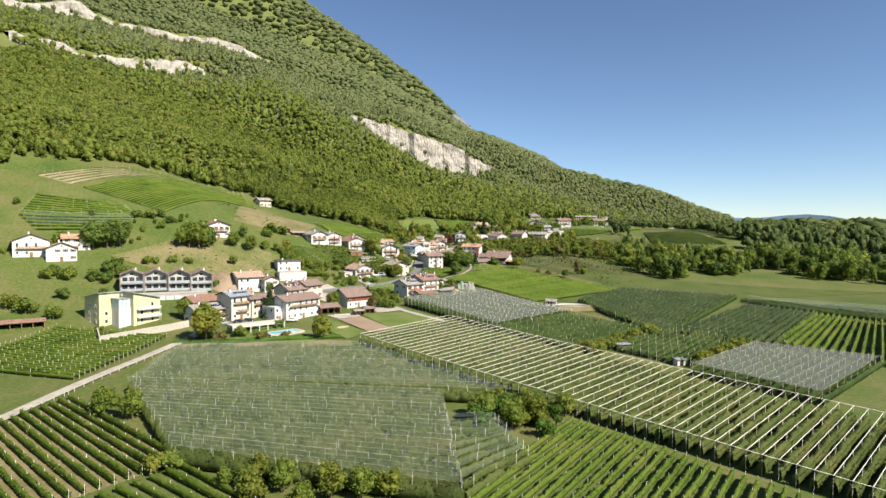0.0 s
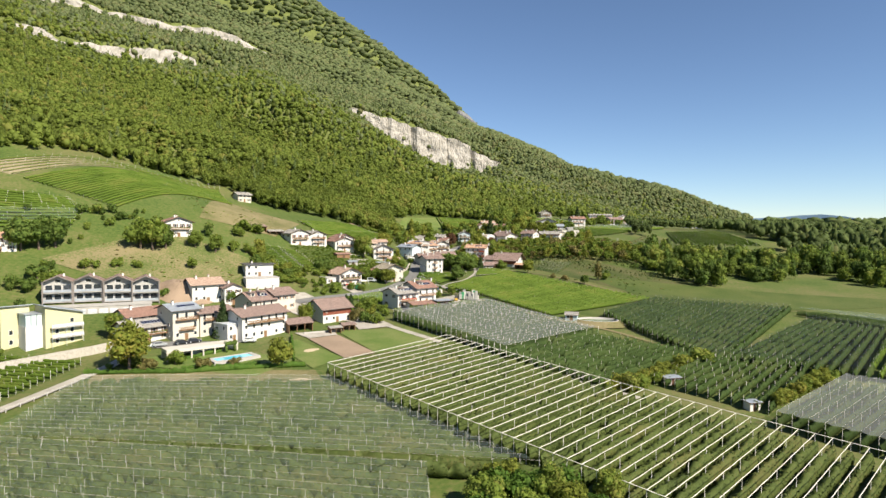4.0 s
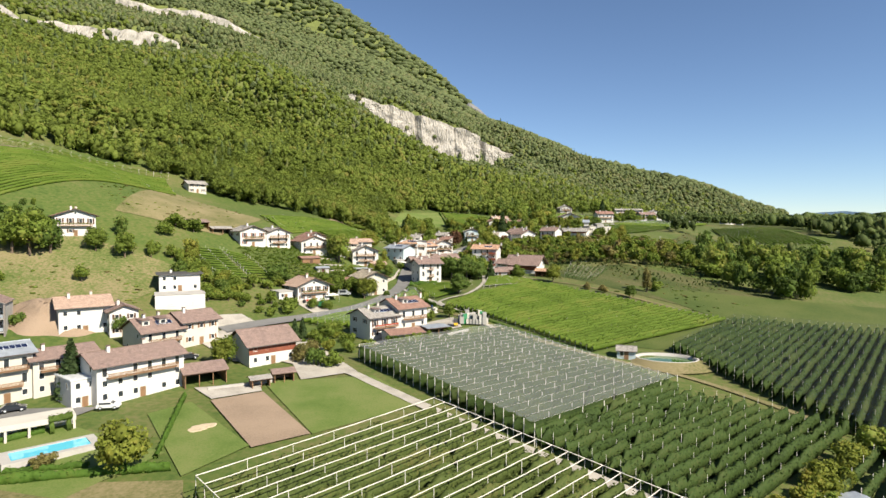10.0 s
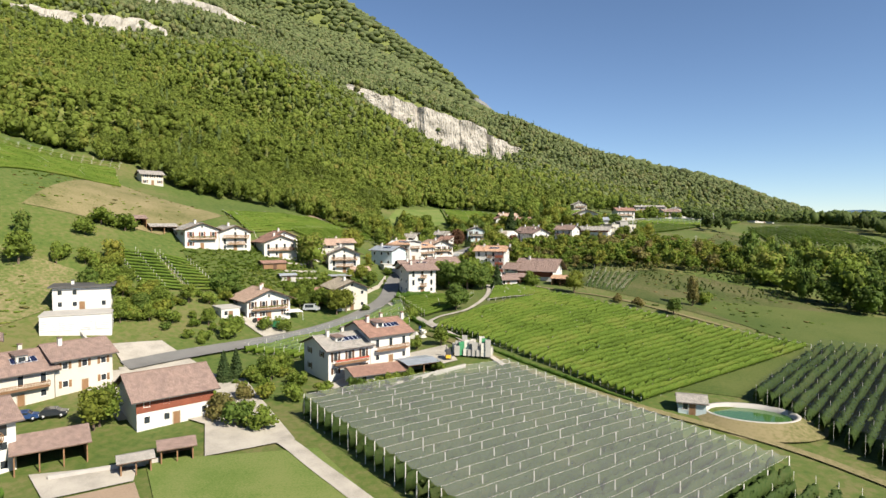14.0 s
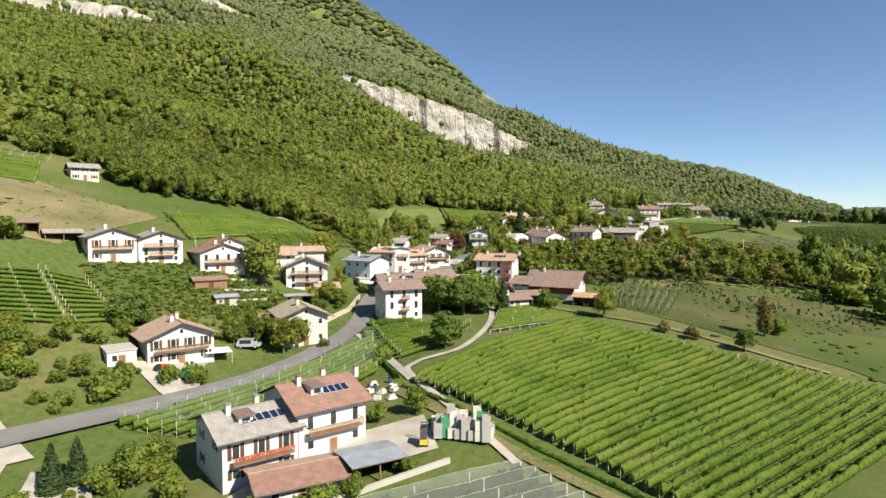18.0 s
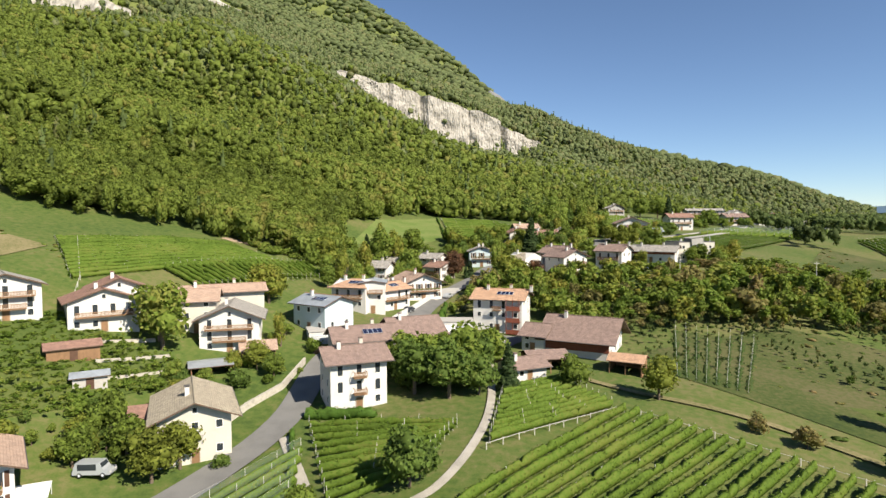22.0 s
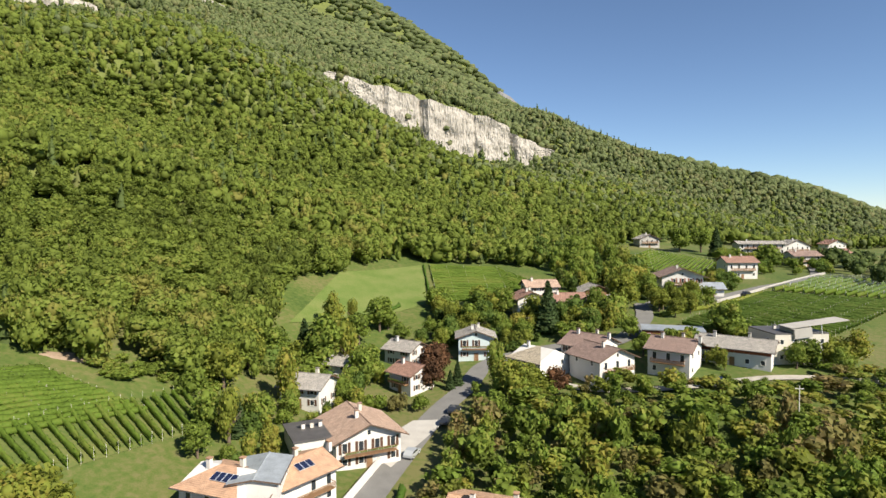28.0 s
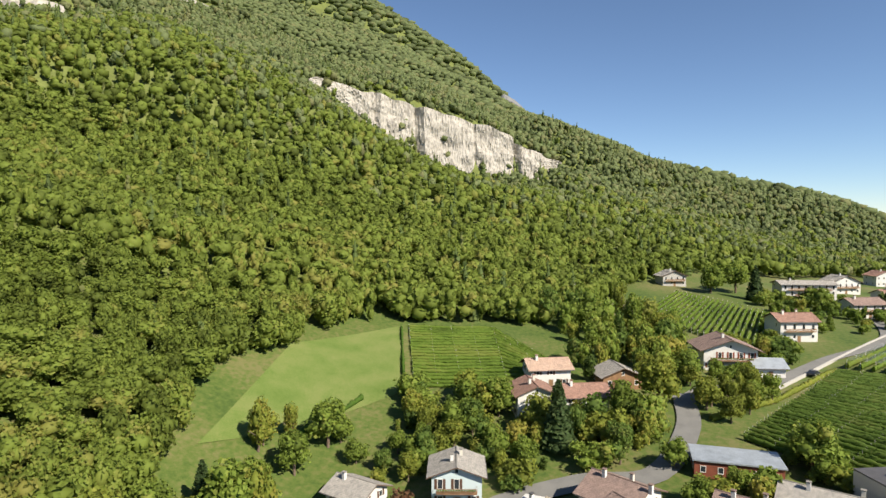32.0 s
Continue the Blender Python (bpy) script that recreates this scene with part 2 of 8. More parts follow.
M["sand"] = mat("bare_earth", shades((0.42, 0.34, 0.23)), 0.1, 0.95, bump=0.08, fine=20)
M["asphalt"] = mat("asphalt", shades((0.145, 0.142, 0.136), 0.85, 1.15), 0.3, 0.9, bump=0.01, fine=40)
M["gravel"] = mat("gravel", shades((0.32, 0.295, 0.255)), 0.3, 0.95, bump=0.03, fine=40)
M["concrete"] = mat("concrete", shades((0.374, 0.356, 0.329), 0.85, 1.12), 0.4, 0.9, bump=0.01, fine=12)
M["stone"] = mat("stone_wall", shades((0.38, 0.35, 0.30), 0.65, 1.2), 1.6, 0.9, bump=0.08, fine=4)
M["rock"] = mat("limestone", [(0.3, (0.131, 0.123, 0.11)), (0.4, (0.254, 0.233, 0.205)), (0.52, (0.344, 0.32, 0.282)), (0.72, (0.401, 0.373, 0.336))], 0.07, 0.92, bump=1.6, fine=4, stretch=(1, 1, 0.75))
M["crag"] = mat("dark_grey_crag", shades((0.15, 0.15, 0.15), 0.6, 1.3), 0.07, 0.95, bump=1.0, fine=5)
M["bark"] = mat("bark", shades((0.12, 0.09, 0.065)), 2.0, 0.95, bump=0.05)
M["wood"] = mat("weathered_wood", shades((0.20, 0.115, 0.06), 0.7, 1.3), 1.2, 0.75, bump=0.01, stretch=(1, 1, 0.3))
M["darkwood"] = mat("dark_stained_wood", shades((0.085, 0.045, 0.028), 0.7, 1.3), 1.2, 0.7, bump=0.01)
M["redwood"] = mat("red_brown_boarding", shades((0.19, 0.06, 0.035), 0.75, 1.2), 1.0, 0.75, bump=0.01)
M["post"] = mat("grey_post", shades((0.52, 0.50, 0.45)), 1.0, 0.9)
M["white"] = mat("white_render", shades((0.545, 0.53, 0.505), 0.9, 1.06), 0.35, 0.9, bump=0.006, fine=14)
M["cream"] = mat("cream_render", shades((0.49, 0.46, 0.4), 0.9, 1.08), 0.35, 0.9, bump=0.006, fine=14)
M["yellow"] = mat("pale_yellow_render", shades((0.5, 0.475, 0.29), 0.94, 1.05), 0.35, 0.9, bump=0.004, fine=14)
M["greywall"] = mat("grey_render", shades((0.35, 0.337, 0.315), 0.88, 1.1), 0.35, 0.9, bump=0.006, fine=14)
M["bluewall"] = mat("pale_blue_render", shades((0.437, 0.511, 0.525), 0.92, 1.06), 0.35, 0.9, bump=0.004, fine=14)
M["tile_brown"] = tile_mat("brown_roof_tiles", (0.25, 0.178, 0.152), (0.3, 0.215, 0.185))
M["tile_red"] = tile_mat("red_roof_tiles", (0.28, 0.165, 0.128), (0.33, 0.2, 0.155))
M["tile_orange"] = tile_mat("orange_roof_tiles", (0.46, 0.285, 0.185), (0.54, 0.35, 0.235))
M["tile_pale"] = tile_mat("pale_terracotta_tiles", (0.42, 0.29, 0.22), (0.49, 0.36, 0.28))
M["tile_grey"] = tile_mat("grey_roof_tiles", (0.312, 0.293, 0.267), (0.39, 0.364, 0.332))
M["slab"] = tile_mat("stone_slab_roof", (0.351, 0.305, 0.234), (0.494, 0.429, 0.325))
M["metal_dark"] = mat("dark_sheet_metal", shades((0.10, 0.095, 0.095)), 0.6, 0.55, metal=0.3)
M["metal_grey"] = mat("grey_sheet_metal", shades((0.36, 0.39, 0.42)), 0.6, 0.45, metal=0.4)
M["metal_light"] = mat("light_sheet_metal", shades((0.62, 0.64, 0.66)), 0.6, 0.5, metal=0.3)
M["fascia"] = mat("dark_eave_boards", shades((0.10, 0.065, 0.045)), 1.0, 0.8)
M["green_paint"] = mat("green_paint", shades((0.06, 0.26, 0.12), 0.8, 1.2), 0.8, 0.6)
M["red_paint"] = mat("red_paint", shades((0.45, 0.05, 0.03), 0.8, 1.2), 0.8, 0.5)
M["yellow_paint"] = mat("yellow_paint", shades((0.70, 0.42, 0.04), 0.8, 1.2), 0.8, 0.5)
M["white_plastic"] = mat("white_net_roll", shades((0.6, 0.575, 0.5), 0.9, 1.05), 0.8, 0.8)
M["canvas"] = mat("white_canvas", shades((0.78, 0.77, 0.74), 0.92, 1.05), 0.8, 0.8)


def plain(name, c, rough_=0.5, metal=0.0, trans=0.0, coat=0.0):
    m, n, l, p = nodes_of(name)
    p.inputs["Base Color"].default_value = (*c, 1)
    p.inputs["Roughness"].default_value, p.inputs["Metallic"].default_value = rough_, metal
    p.inputs["Transmission Weight"].default_value, p.inputs["Coat Weight"].default_value = trans, coat
    return m


M["pane"] = plain("window_glass", (0.03, 0.036, 0.042), 0.06)
M["solar"] = plain("solar_cells", (0.012, 0.018, 0.05), 0.12, coat=0.5)
M["frame"] = plain("white_window_frame", (0.7, 0.68, 0.64), 0.5)
M["tyre"] = plain("black_rubber", (0.015, 0.015, 0.015), 0.8)
M["pool"] = plain("pool_water", (0.10, 0.48, 0.62), 0.04)
M["pond"] = plain("green_pond_water", (0.05, 0.12, 0.03), 0.12)
for key, c in {"car_white": (0.75, 0.75, 0.74), "car_silver": (0.42, 0.44, 0.46), "car_dark": (0.03, 0.035, 0.045), "car_blue": (0.03, 0.07, 0.2)}.items():
    M[key] = plain(key + "_paint", c, 0.3, 0.2, coat=0.6)

M["leaf_a"] = leaf_mat("broadleaf_green", (0.162, 0.22, 0.036), (0.26, 0.275, 0.06), 0.38)
M["leaf_b"] = leaf_mat("dark_green_leaves", (0.108, 0.165, 0.032), (0.18, 0.215, 0.05), 0.38)
M["leaf_c"] = leaf_mat("yellow_green_leaves", (0.185, 0.215, 0.034), (0.30, 0.27, 0.055), 0.38)
M["leaf_d"] = leaf_mat("olive_brown_leaves", (0.185, 0.17, 0.055), (0.28, 0.21, 0.09), 0.38)
M["leaf_r"] = leaf_mat("copper_leaves", (0.14, 0.075, 0.04), (0.22, 0.11, 0.055), 0.45)
M["needle"] = leaf_mat("conifer_needles", (0.055, 0.09, 0.03), (0.09, 0.125, 0.045), 0.4)
M["forest"] = leaf_mat("forest_leaves", (0.155, 0.2, 0.035), (0.245, 0.24, 0.058), 0.24, scale=0.014)
M["forest_b"] = leaf_mat("dark_forest_leaves", (0.105, 0.145, 0.043), (0.18, 0.195, 0.066), 0.18, scale=0.02)
# upper and far woods: distance haze painted into the leaf colour as grey-blue
M["hazed_wood"] = leaf_mat("haze_grey_upland_wood", (0.155, 0.19, 0.078), (0.22, 0.225, 0.1), 0.22, scale=0.016)
M["vine"] = leaf_mat("vine_leaves", (0.113, 0.178, 0.0235), (0.19, 0.23, 0.045), 0.4, scale=0.1, fine=24)
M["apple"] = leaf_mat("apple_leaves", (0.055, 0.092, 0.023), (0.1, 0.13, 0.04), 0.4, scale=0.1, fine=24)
# lighter copy of the apple leaf: sun on the row tops is in the colour
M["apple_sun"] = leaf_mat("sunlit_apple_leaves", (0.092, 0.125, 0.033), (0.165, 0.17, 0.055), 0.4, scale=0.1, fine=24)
M["vine_dark"] = leaf_mat("dark_vine_leaves", (0.085, 0.14, 0.022), (0.14, 0.18, 0.04), 0.4, scale=0.1, fine=24)
M["scrub_leaf"] = leaf_mat("scrub_leaves", (0.145, 0.21, 0.032), (0.24, 0.27, 0.055), 0.38)
M["hedge"] = leaf_mat("hedge_leaves", (0.085, 0.16, 0.024), (0.15, 0.21, 0.04), 0.4, scale=0.3)


def net_mat(name, c, cover):
    """Fine hail net: threads too thin to see, so a share of the light goes straight through."""
    m, n, l, p = nodes_of(name)
    p.inputs["Base Color"].default_value = (*c, 1)
    p.inputs["Roughness"].default_value = 0.9
    tr = n.new("ShaderNodeBsdfTransparent")
    mx = n.new("ShaderNodeMixShader")
    no = n.new("ShaderNodeTexNoise")
    no.inputs["Scale"].default_value, no.inputs["Detail"].default_value = 0.35, 5
    mr = n.new("ShaderNodeMapRange")
    mr.inputs["To Min"].default_value, mr.inputs["To Max"].default_value = cover - 0.05, cover + 0.05
    geo = n.new("ShaderNodeNewGeometry")
    l.new(geo.outputs["Position"], no.inputs["Vector"])
    l.new(no.outputs["Fac"], mr.inputs["Value"])
    l.new(mr.outputs[0], mx.inputs[0])
    l.new(tr.outputs[0], mx.inputs[1])
    l.new(p.outputs[0], mx.inputs[2])
    l.new(mx.outputs[0], n["Material Output"].inputs[0])
    return m


M["net_grey"] = net_mat("grey_hail_net", (0.2, 0.255, 0.235), 0.12)
M["net_pale"] = net_mat("pale_hail_net", (0.24, 0.255, 0.24), 0.33)
M["net_dark"] = net_mat("dark_hail_net", (0.03, 0.042, 0.042), 0.14)
# the pale blue is distance haze put into the base colour
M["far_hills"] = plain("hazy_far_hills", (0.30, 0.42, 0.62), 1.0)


# ---- mesh helpers ----
def mesh_of(name, verts, faces, mats=(), smooth_shade=False, slots=None):
    me = bpy.data.meshes.new(name)
    me.from_pydata([tuple(v) for v in verts], [], [tuple(f) for f in faces])
    for m in mats:
        me.materials.append(m)
    if smooth_shade:
        me.polygons.foreach_set("use_smooth", np.ones(len(me.polygons), bool))
    if slots is not None:
        me.polygons.foreach_set("material_index", np.asarray(slots, np.int32))
    me.update()
    return me


def tri_mesh(name, verts, tris, mats, smooth_shade=False):
    """Fast mesh from arrays of vertices and triangles."""
    me = bpy.data.meshes.new(name)
    n, k = len(verts), len(tris)
    me.vertices.add(n)
    me.vertices.foreach_set("co", np.ascontiguousarray(verts, np.float32).ravel())
    me.loops.add(3 * k)
    me.loops.foreach_set("vertex_index", np.ascontiguousarray(tris, np.int32).ravel())
    me.polygons.add(k)
    me.polygons.foreach_set("loop_start", np.arange(0, 3 * k, 3, dtype=np.int32))
    me.polygons.foreach_set("loop_total", np.full(k, 3, np.int32))
    if smooth_shade:
        me.polygons.foreach_set("use_smooth", np.ones(k, bool))
    for m in mats:
        me.materials.append(m)
    me.update(calc_edges=True)
    me.validate()
    return me


def fix_normals(me):
    bm = bmesh.new()
    bm.from_mesh(me)
    bmesh.ops.recalc_face_normals(bm, faces=bm.faces)
    bm.to_mesh(me)
    bm.free()
    return me


class Shape:
    """Collects boxes and prisms into one mesh."""

    def __init__(self):
        self.v, self.f = [], []

    def box(self, x0, x1, y0, y1, z0, z1):
        b = len(self.v)
        self.v += [(x, y, z) for z in (z0, z1) for x, y in ((x0, y0), (x1, y0), (x1, y1), (x0, y1))]
        self.f += [tuple(b + i for i in q) for q in ((3, 2, 1, 0), (4, 5, 6, 7), (0, 1, 5, 4), (1, 2, 6, 5), (2, 3, 7, 6), (3, 0, 4, 7))]
        return self

    def prism(self, ring, ring2):
        """Joins two rings of equal length, with caps."""
        b, n = len(self.v), len(ring)
        self.v += list(ring) + list(ring2)
        self.f += [tuple(range(b + n - 1, b - 1, -1)), tuple(range(b + n, b + 2 * n))]
        self.f += [(b + i, b + (i + 1) % n, b + n + (i + 1) % n, b + n + i) for i in range(n)]
        return self

    def tube(self, p, q, r0, r1=None, n=8):
        p, q = Vector(p), Vector(q)
        a = (q - p).normalized()
        u = a.orthogonal().normalized()
        w = a.cross(u)
        r1 = r0 if r1 is None else r1
        ring = [tuple(p + r0 * (math.cos(t) * u + math.sin(t) * w)) for t in np.linspace(0, 2 * math.pi, n, endpoint=False)]
        ring2 = [tuple(q + r1 * (math.cos(t) * u + math.sin(t) * w)) for t in np.linspace(0, 2 * math.pi, n, endpoint=False)]
        return self.prism(ring, ring2)

    def mesh(self, name, *mats, smooth_shade=False):
        return mesh_of(name, self.v, self.f, mats, smooth_shade)


def part(name, me, parent, label="", m=None):
    """One mesh object under a thing or a part."""
    ob = new(name, me)
    ob.parent = parent
    if m is not None:
        ob.matrix_basis = m
    return tagged(ob, label)


def thing(name, m, label, category, group="", kind=""):
    ob = new(name)
    ob.empty_display_size = 0.5
    ob.matrix_basis = m
    return tagged(ob, label, category, group, kind)


def patch(name, corners, material, label, category, up=0.2, step=3.0, kind="structure"):
    """Ground cover between four corners, lying on the land."""
    a, b, c, d = (np.array(p, float) for p in corners)
    n = max(2, int(max(np.linalg.norm(b - a), np.linalg.norm(c - d)) / step))
    k = max(2, int(max(np.linalg.norm(d - a), np.linalg.norm(c - b)) / step))
    s, t = np.meshgrid(np.linspace(0, 1, n + 1), np.linspace(0, 1, k + 1))
    s, t = s[..., None], t[..., None]
    p = (1 - t) * ((1 - s) * a + s * b) + t * ((1 - s) * d + s * c)
    x, y = p[..., 0], p[..., 1]
    z = land(x, y) + up
    idx = np.arange(x.size).reshape(x.shape)
    quads = np.stack([idx[:-1, :-1], idx[:-1, 1:], idx[1:, 1:], idx[1:, :-1]], -1).reshape(-1, 4)
    me = mesh_of(name, np.stack([x, y, z], -1).reshape(-1, 3).tolist(), quads.tolist(), [material], True)
    return tagged(new(name, me), label, category, kind=kind)


def blot(name, x, y, rx, ry, rot, material, label, category, up=0.3, dome=0.0, seed=1, kind="structure"):
    """Irregular round patch on the land, or a low heap."""
    rng = np.random.default_rng(seed)
    n, k = 40, 9
    a = np.linspace(0, 2 * np.pi, n, endpoint=False)
    edge = 1 + 0.16 * np.sin(2 * a + rng.uniform(0, 6)) + 0.1 * np.sin(3 * a + rng.uniform(0, 6)) + 0.06 * np.sin(7 * a + rng.uniform(0, 6))
    c, q = math.cos(radians(rot)), math.sin(radians(rot))
    v, f = [(x, y, float(land(x, y)) + up + dome)], []
    for i in range(1, k + 1):
        r = i / k
        px, py = np.cos(a) * rx * r * edge, np.sin(a) * ry * r * edge
        gx0, gy0 = x + px * c - py * q, y + px * q + py * c
        bump = dome * (1 - r * r) ** 1.2 * (1 + 0.15 * rng.uniform(-1, 1, n)) + (up if r < 1 else -0.3 if dome else 0.02)
        v += list(zip(gx0.tolist(), gy0.tolist(), (land(gx0, gy0) + bump).tolist()))
    for i in range(n):
        f.append((0, 1 + i, 1 + (i + 1) % n))
        for r in range(k - 1):
            b = 1 + r * n
            f.append((b + i, b + n + i, b + n + (i + 1) % n, b + (i + 1) % n))
    return tagged(new(name, fix_normals(mesh_of(name, v, f, [material], True))), label, category, kind=kind)


def strip(name, points, width, material, label, category="road", up=0.3, raise_edge=0.0):
    """A road along a line of points, smoothed, lying on the land."""
    p = np.array(points, float)
    t = np.arange(len(p))
    tt = np.linspace(0, len(p) - 1, (len(p) - 1) * 8 + 1)
    i = np.clip(tt.astype(int), 0, len(p) - 2)
    f = (tt - i)[:, None]
    g = np.gradient(p, axis=0)
    q = (2 * f**3 - 3 * f**2 + 1) * p[i] + (f**3 - 2 * f**2 + f) * g[i] + (3 * f**2 - 2 * f**3) * p[i + 1] + (f**3 - f**2) * g[i + 1]
    d = np.gradient(q, axis=0)
    d /= np.linalg.norm(d, axis=1)[:, None]
    side = np.stack([d[:, 1], -d[:, 0]], 1)
    ws = np.linspace(-0.5, 0.5, 5) * width
    grid = q[:, None] + ws[None, :, None] * side[:, None]
    mid = land(q[:, 0], q[:, 1])
    zz = np.maximum(land(grid[..., 0], grid[..., 1]), mid[:, None] - 0.25) + up
    idx = np.arange(zz.size).reshape(zz.shape)
    quads = np.stack([idx[:-1, :-1], idx[:-1, 1:], idx[1:, 1:], idx[1:, :-1]], -1).reshape(-1, 4)
    me = mesh_of(name, np.concatenate([grid, zz[..., None]], -1).reshape(-1, 3).tolist(), quads.tolist(), [material], True)
    return tagged(new(name, me), label, category, kind="structure")


TAKEN = []          # circles (x, y, r) that loose trees keep clear of


def free(x, y, r):
    return all((x - a) ** 2 + (y - b) ** 2 > (r + c) ** 2 for a, b, c in TAKEN)


def inside(x, y, quad):
    sgn = [(quad[(i + 1) % 4][0] - quad[i][0]) * (y - quad[i][1]) - (quad[(i + 1) % 4][1] - quad[i][1]) * (x - quad[i][0]) for i in range(4)]
    return all(v >= 0 for v in sgn) or all(v <= 0 for v in sgn)


FIELDS = []         # quads that loose trees keep clear of


def lines(*parts_):
    out = []
    for a, b, n in parts_:
        out += list(np.linspace(a, b, n, endpoint=False))
    return np.array(out + [parts_[-1][1]])


# ---- ground: one sheet to the horizon ----
gx_ = lines((-4600, -1400, 16), (-1400, -420, 40), (-420, 260, 170), (260, 1200, 40), (1200, 4600, 14))
gy_ = lines((-2500, -40, 12), (-40, 720, 190), (720, 1500, 44), (1500, 4800, 50))
GX, GY = np.meshgrid(gx_, gy_)
GZ = ground_z(GX, GY)
gnx, gny = len(gx_), len(gy_)
gidx = np.arange(gnx * gny).reshape(gny, gnx)
gquads = np.stack([gidx[:-1, :-1], gidx[:-1, 1:], gidx[1:, 1:], gidx[1:, :-1]], -1).reshape(-1, 4)


def land(x, y):
    """Height of the ground sheet itself, as its facets lie."""
    x, y = np.asarray(x, float), np.asarray(y, float)
    i = np.clip(np.searchsorted(gx_, x, side="right") - 1, 0, gnx - 2)
    j = np.clip(np.searchsorted(gy_, y, side="right") - 1, 0, gny - 2)
    u, v = (x - gx_[i]) / (gx_[i + 1] - gx_[i]), (y - gy_[j]) / (gy_[j + 1] - gy_[j])
    return (1 - v) * ((1 - u) * GZ[j, i] + u * GZ[j, i + 1]) + v * ((1 - u) * GZ[j + 1, i] + u * GZ[j + 1, i + 1])


ccx, ccy = (GX[:-1, :-1] + GX[1:, 1:]) / 2, (GY[:-1, :-1] + GY[1:, 1:]) / 2
wooded = (mountain(ccx, ccy) > 6).ravel().astype(int)
gm = mesh_of("ground", np.stack([GX, GY, GZ], -1).reshape(-1, 3).tolist(), gquads.tolist(), [M["ground"], M["forest_floor"]], True, wooded)
tagged(new("ground", gm), "grassy valley floor rising to a wooded mountain", "ground", kind="structure")


# ---- plant meshes ----
RNG = np.random.default_rng(7)


def cards(centres, size, rng, flat=0.0, outward=None, loose=0.55):
    """Small leaf clumps: two bent triangles round each centre, turned at random or facing outward."""
    n = len(centres)
    a = rng.normal(size=(n, 3))
    a[:, 2] *= 1 - flat
    turn = rng.normal(size=(n, 3)) if outward is None else outward + loose * rng.normal(size=(n, 3))
    a = np.cross(a, turn)
    a /= np.linalg.norm(a, axis=1)[:, None] + 1e-9
    b = np.cross(turn, a)
    b /= np.linalg.norm(b, axis=1)[:, None] + 1e-9
    s = size * rng.uniform(0.6, 1.35, n)[:, None]
    lift = np.cross(a, b) * s * 0.3
    v = np.stack([centres - a * s - lift, centres + b * s * 0.8, centres + a * s - lift, centres - b * s * 0.8], 1).reshape(-1, 3)
    k = 4 * np.arange(n)[:, None]
    t = np.concatenate([k + [0, 1, 2], k + [0, 2, 3]], 1).reshape(-1, 3)
    return v, t


def join(parts_):
    vs, ts, k = [], [], 0
    for v, t in parts_:
        vs.append(v)
        ts.append(t + k)
        k += len(v)
    return np.concatenate(vs), np.concatenate(ts)


def row_mesh(name, p, q, height, width, base, material, rng, leaf=0.22, origin=(0, 0, 0), gaps=0.03, per=4.0, seg=0.9, lump=1.0):
    """A hedge-like row of vines or small fruit trees from p to q."""
    p, q = np.array(p, float), np.array(q, float)
    length = np.linalg.norm(q - p)
    n = max(3, int(length / seg))
    t = np.linspace(0, 1, n + 1)
    x, y = p[0] + (q[0] - p[0]) * t, p[1] + (q[1] - p[1]) * t
    g = land(x, y)
    d = (q - p) / length
    nrm = np.array([d[1], -d[0]])
    grow = 0.88 - 0.14 * lump + 0.24 * lump * rough(x, y, 5.0, rng.uniform(0, 9)) + lump * rng.uniform(-0.16, 0.16, n + 1)
    grow[rng.uniform(size=n + 1) < gaps] *= 0.45
    prof = np.array([(-0.42, 0.0), (-0.5, 0.45), (-0.26, 0.93), (0.24, 1.0), (0.5, 0.5), (0.4, 0.02)])
    off = prof[None, :, 0] * width * grow[:, None] * (1 + 0.28 * lump * rng.uniform(-1, 1, (n + 1, 6)))
    up = base + (height - base) * prof[None, :, 1] * grow[:, None] * (1 + 0.12 * lump * rng.uniform(-1, 1, (n + 1, 6)))
    along = rng.uniform(-0.3, 0.3, (n + 1, 6)) * seg
    v = np.stack([x[:, None] + off * nrm[0] + along * d[0], y[:, None] + off * nrm[1] + along * d[1], g[:, None] + up], -1).reshape(-1, 3)
    i = np.arange(n)[:, None] * 6 + np.arange(6)
    j = np.arange(n)[:, None] * 6 + (np.arange(6) + 1) % 6
    tr = np.concatenate([np.stack([i, j, j + 6], -1).reshape(-1, 3), np.stack([i, j + 6, i + 6], -1).reshape(-1, 3)])
    m = int(length * per)
    tt = rng.uniform(0, 1, m)
    k = np.minimum((tt * n).astype(int), n)
    ang = rng.uniform(0, 2 * np.pi, m)
    o = np.cos(ang) * width * 0.5 * grow[k] * 1.1
    h = base + (height - base) * (0.5 + 0.55 * np.sin(ang)) * grow[k] + rng.uniform(-0.1, 0.2, m)
    cx, cy = p[0] + (q[0] - p[0]) * tt + o * nrm[0], p[1] + (q[1] - p[1]) * tt + o * nrm[1]
    cv, ct = cards(np.stack([cx, cy, land(cx, cy) + h], -1), leaf, rng, 0.0, np.stack([np.cos(ang) * nrm[0], np.cos(ang) * nrm[1], np.sin(ang) + 0.3], -1))
    vv, tt2 = join([(v, tr), (cv, ct)])
    return tri_mesh(name, vv - np.array(origin), tt2, [material])


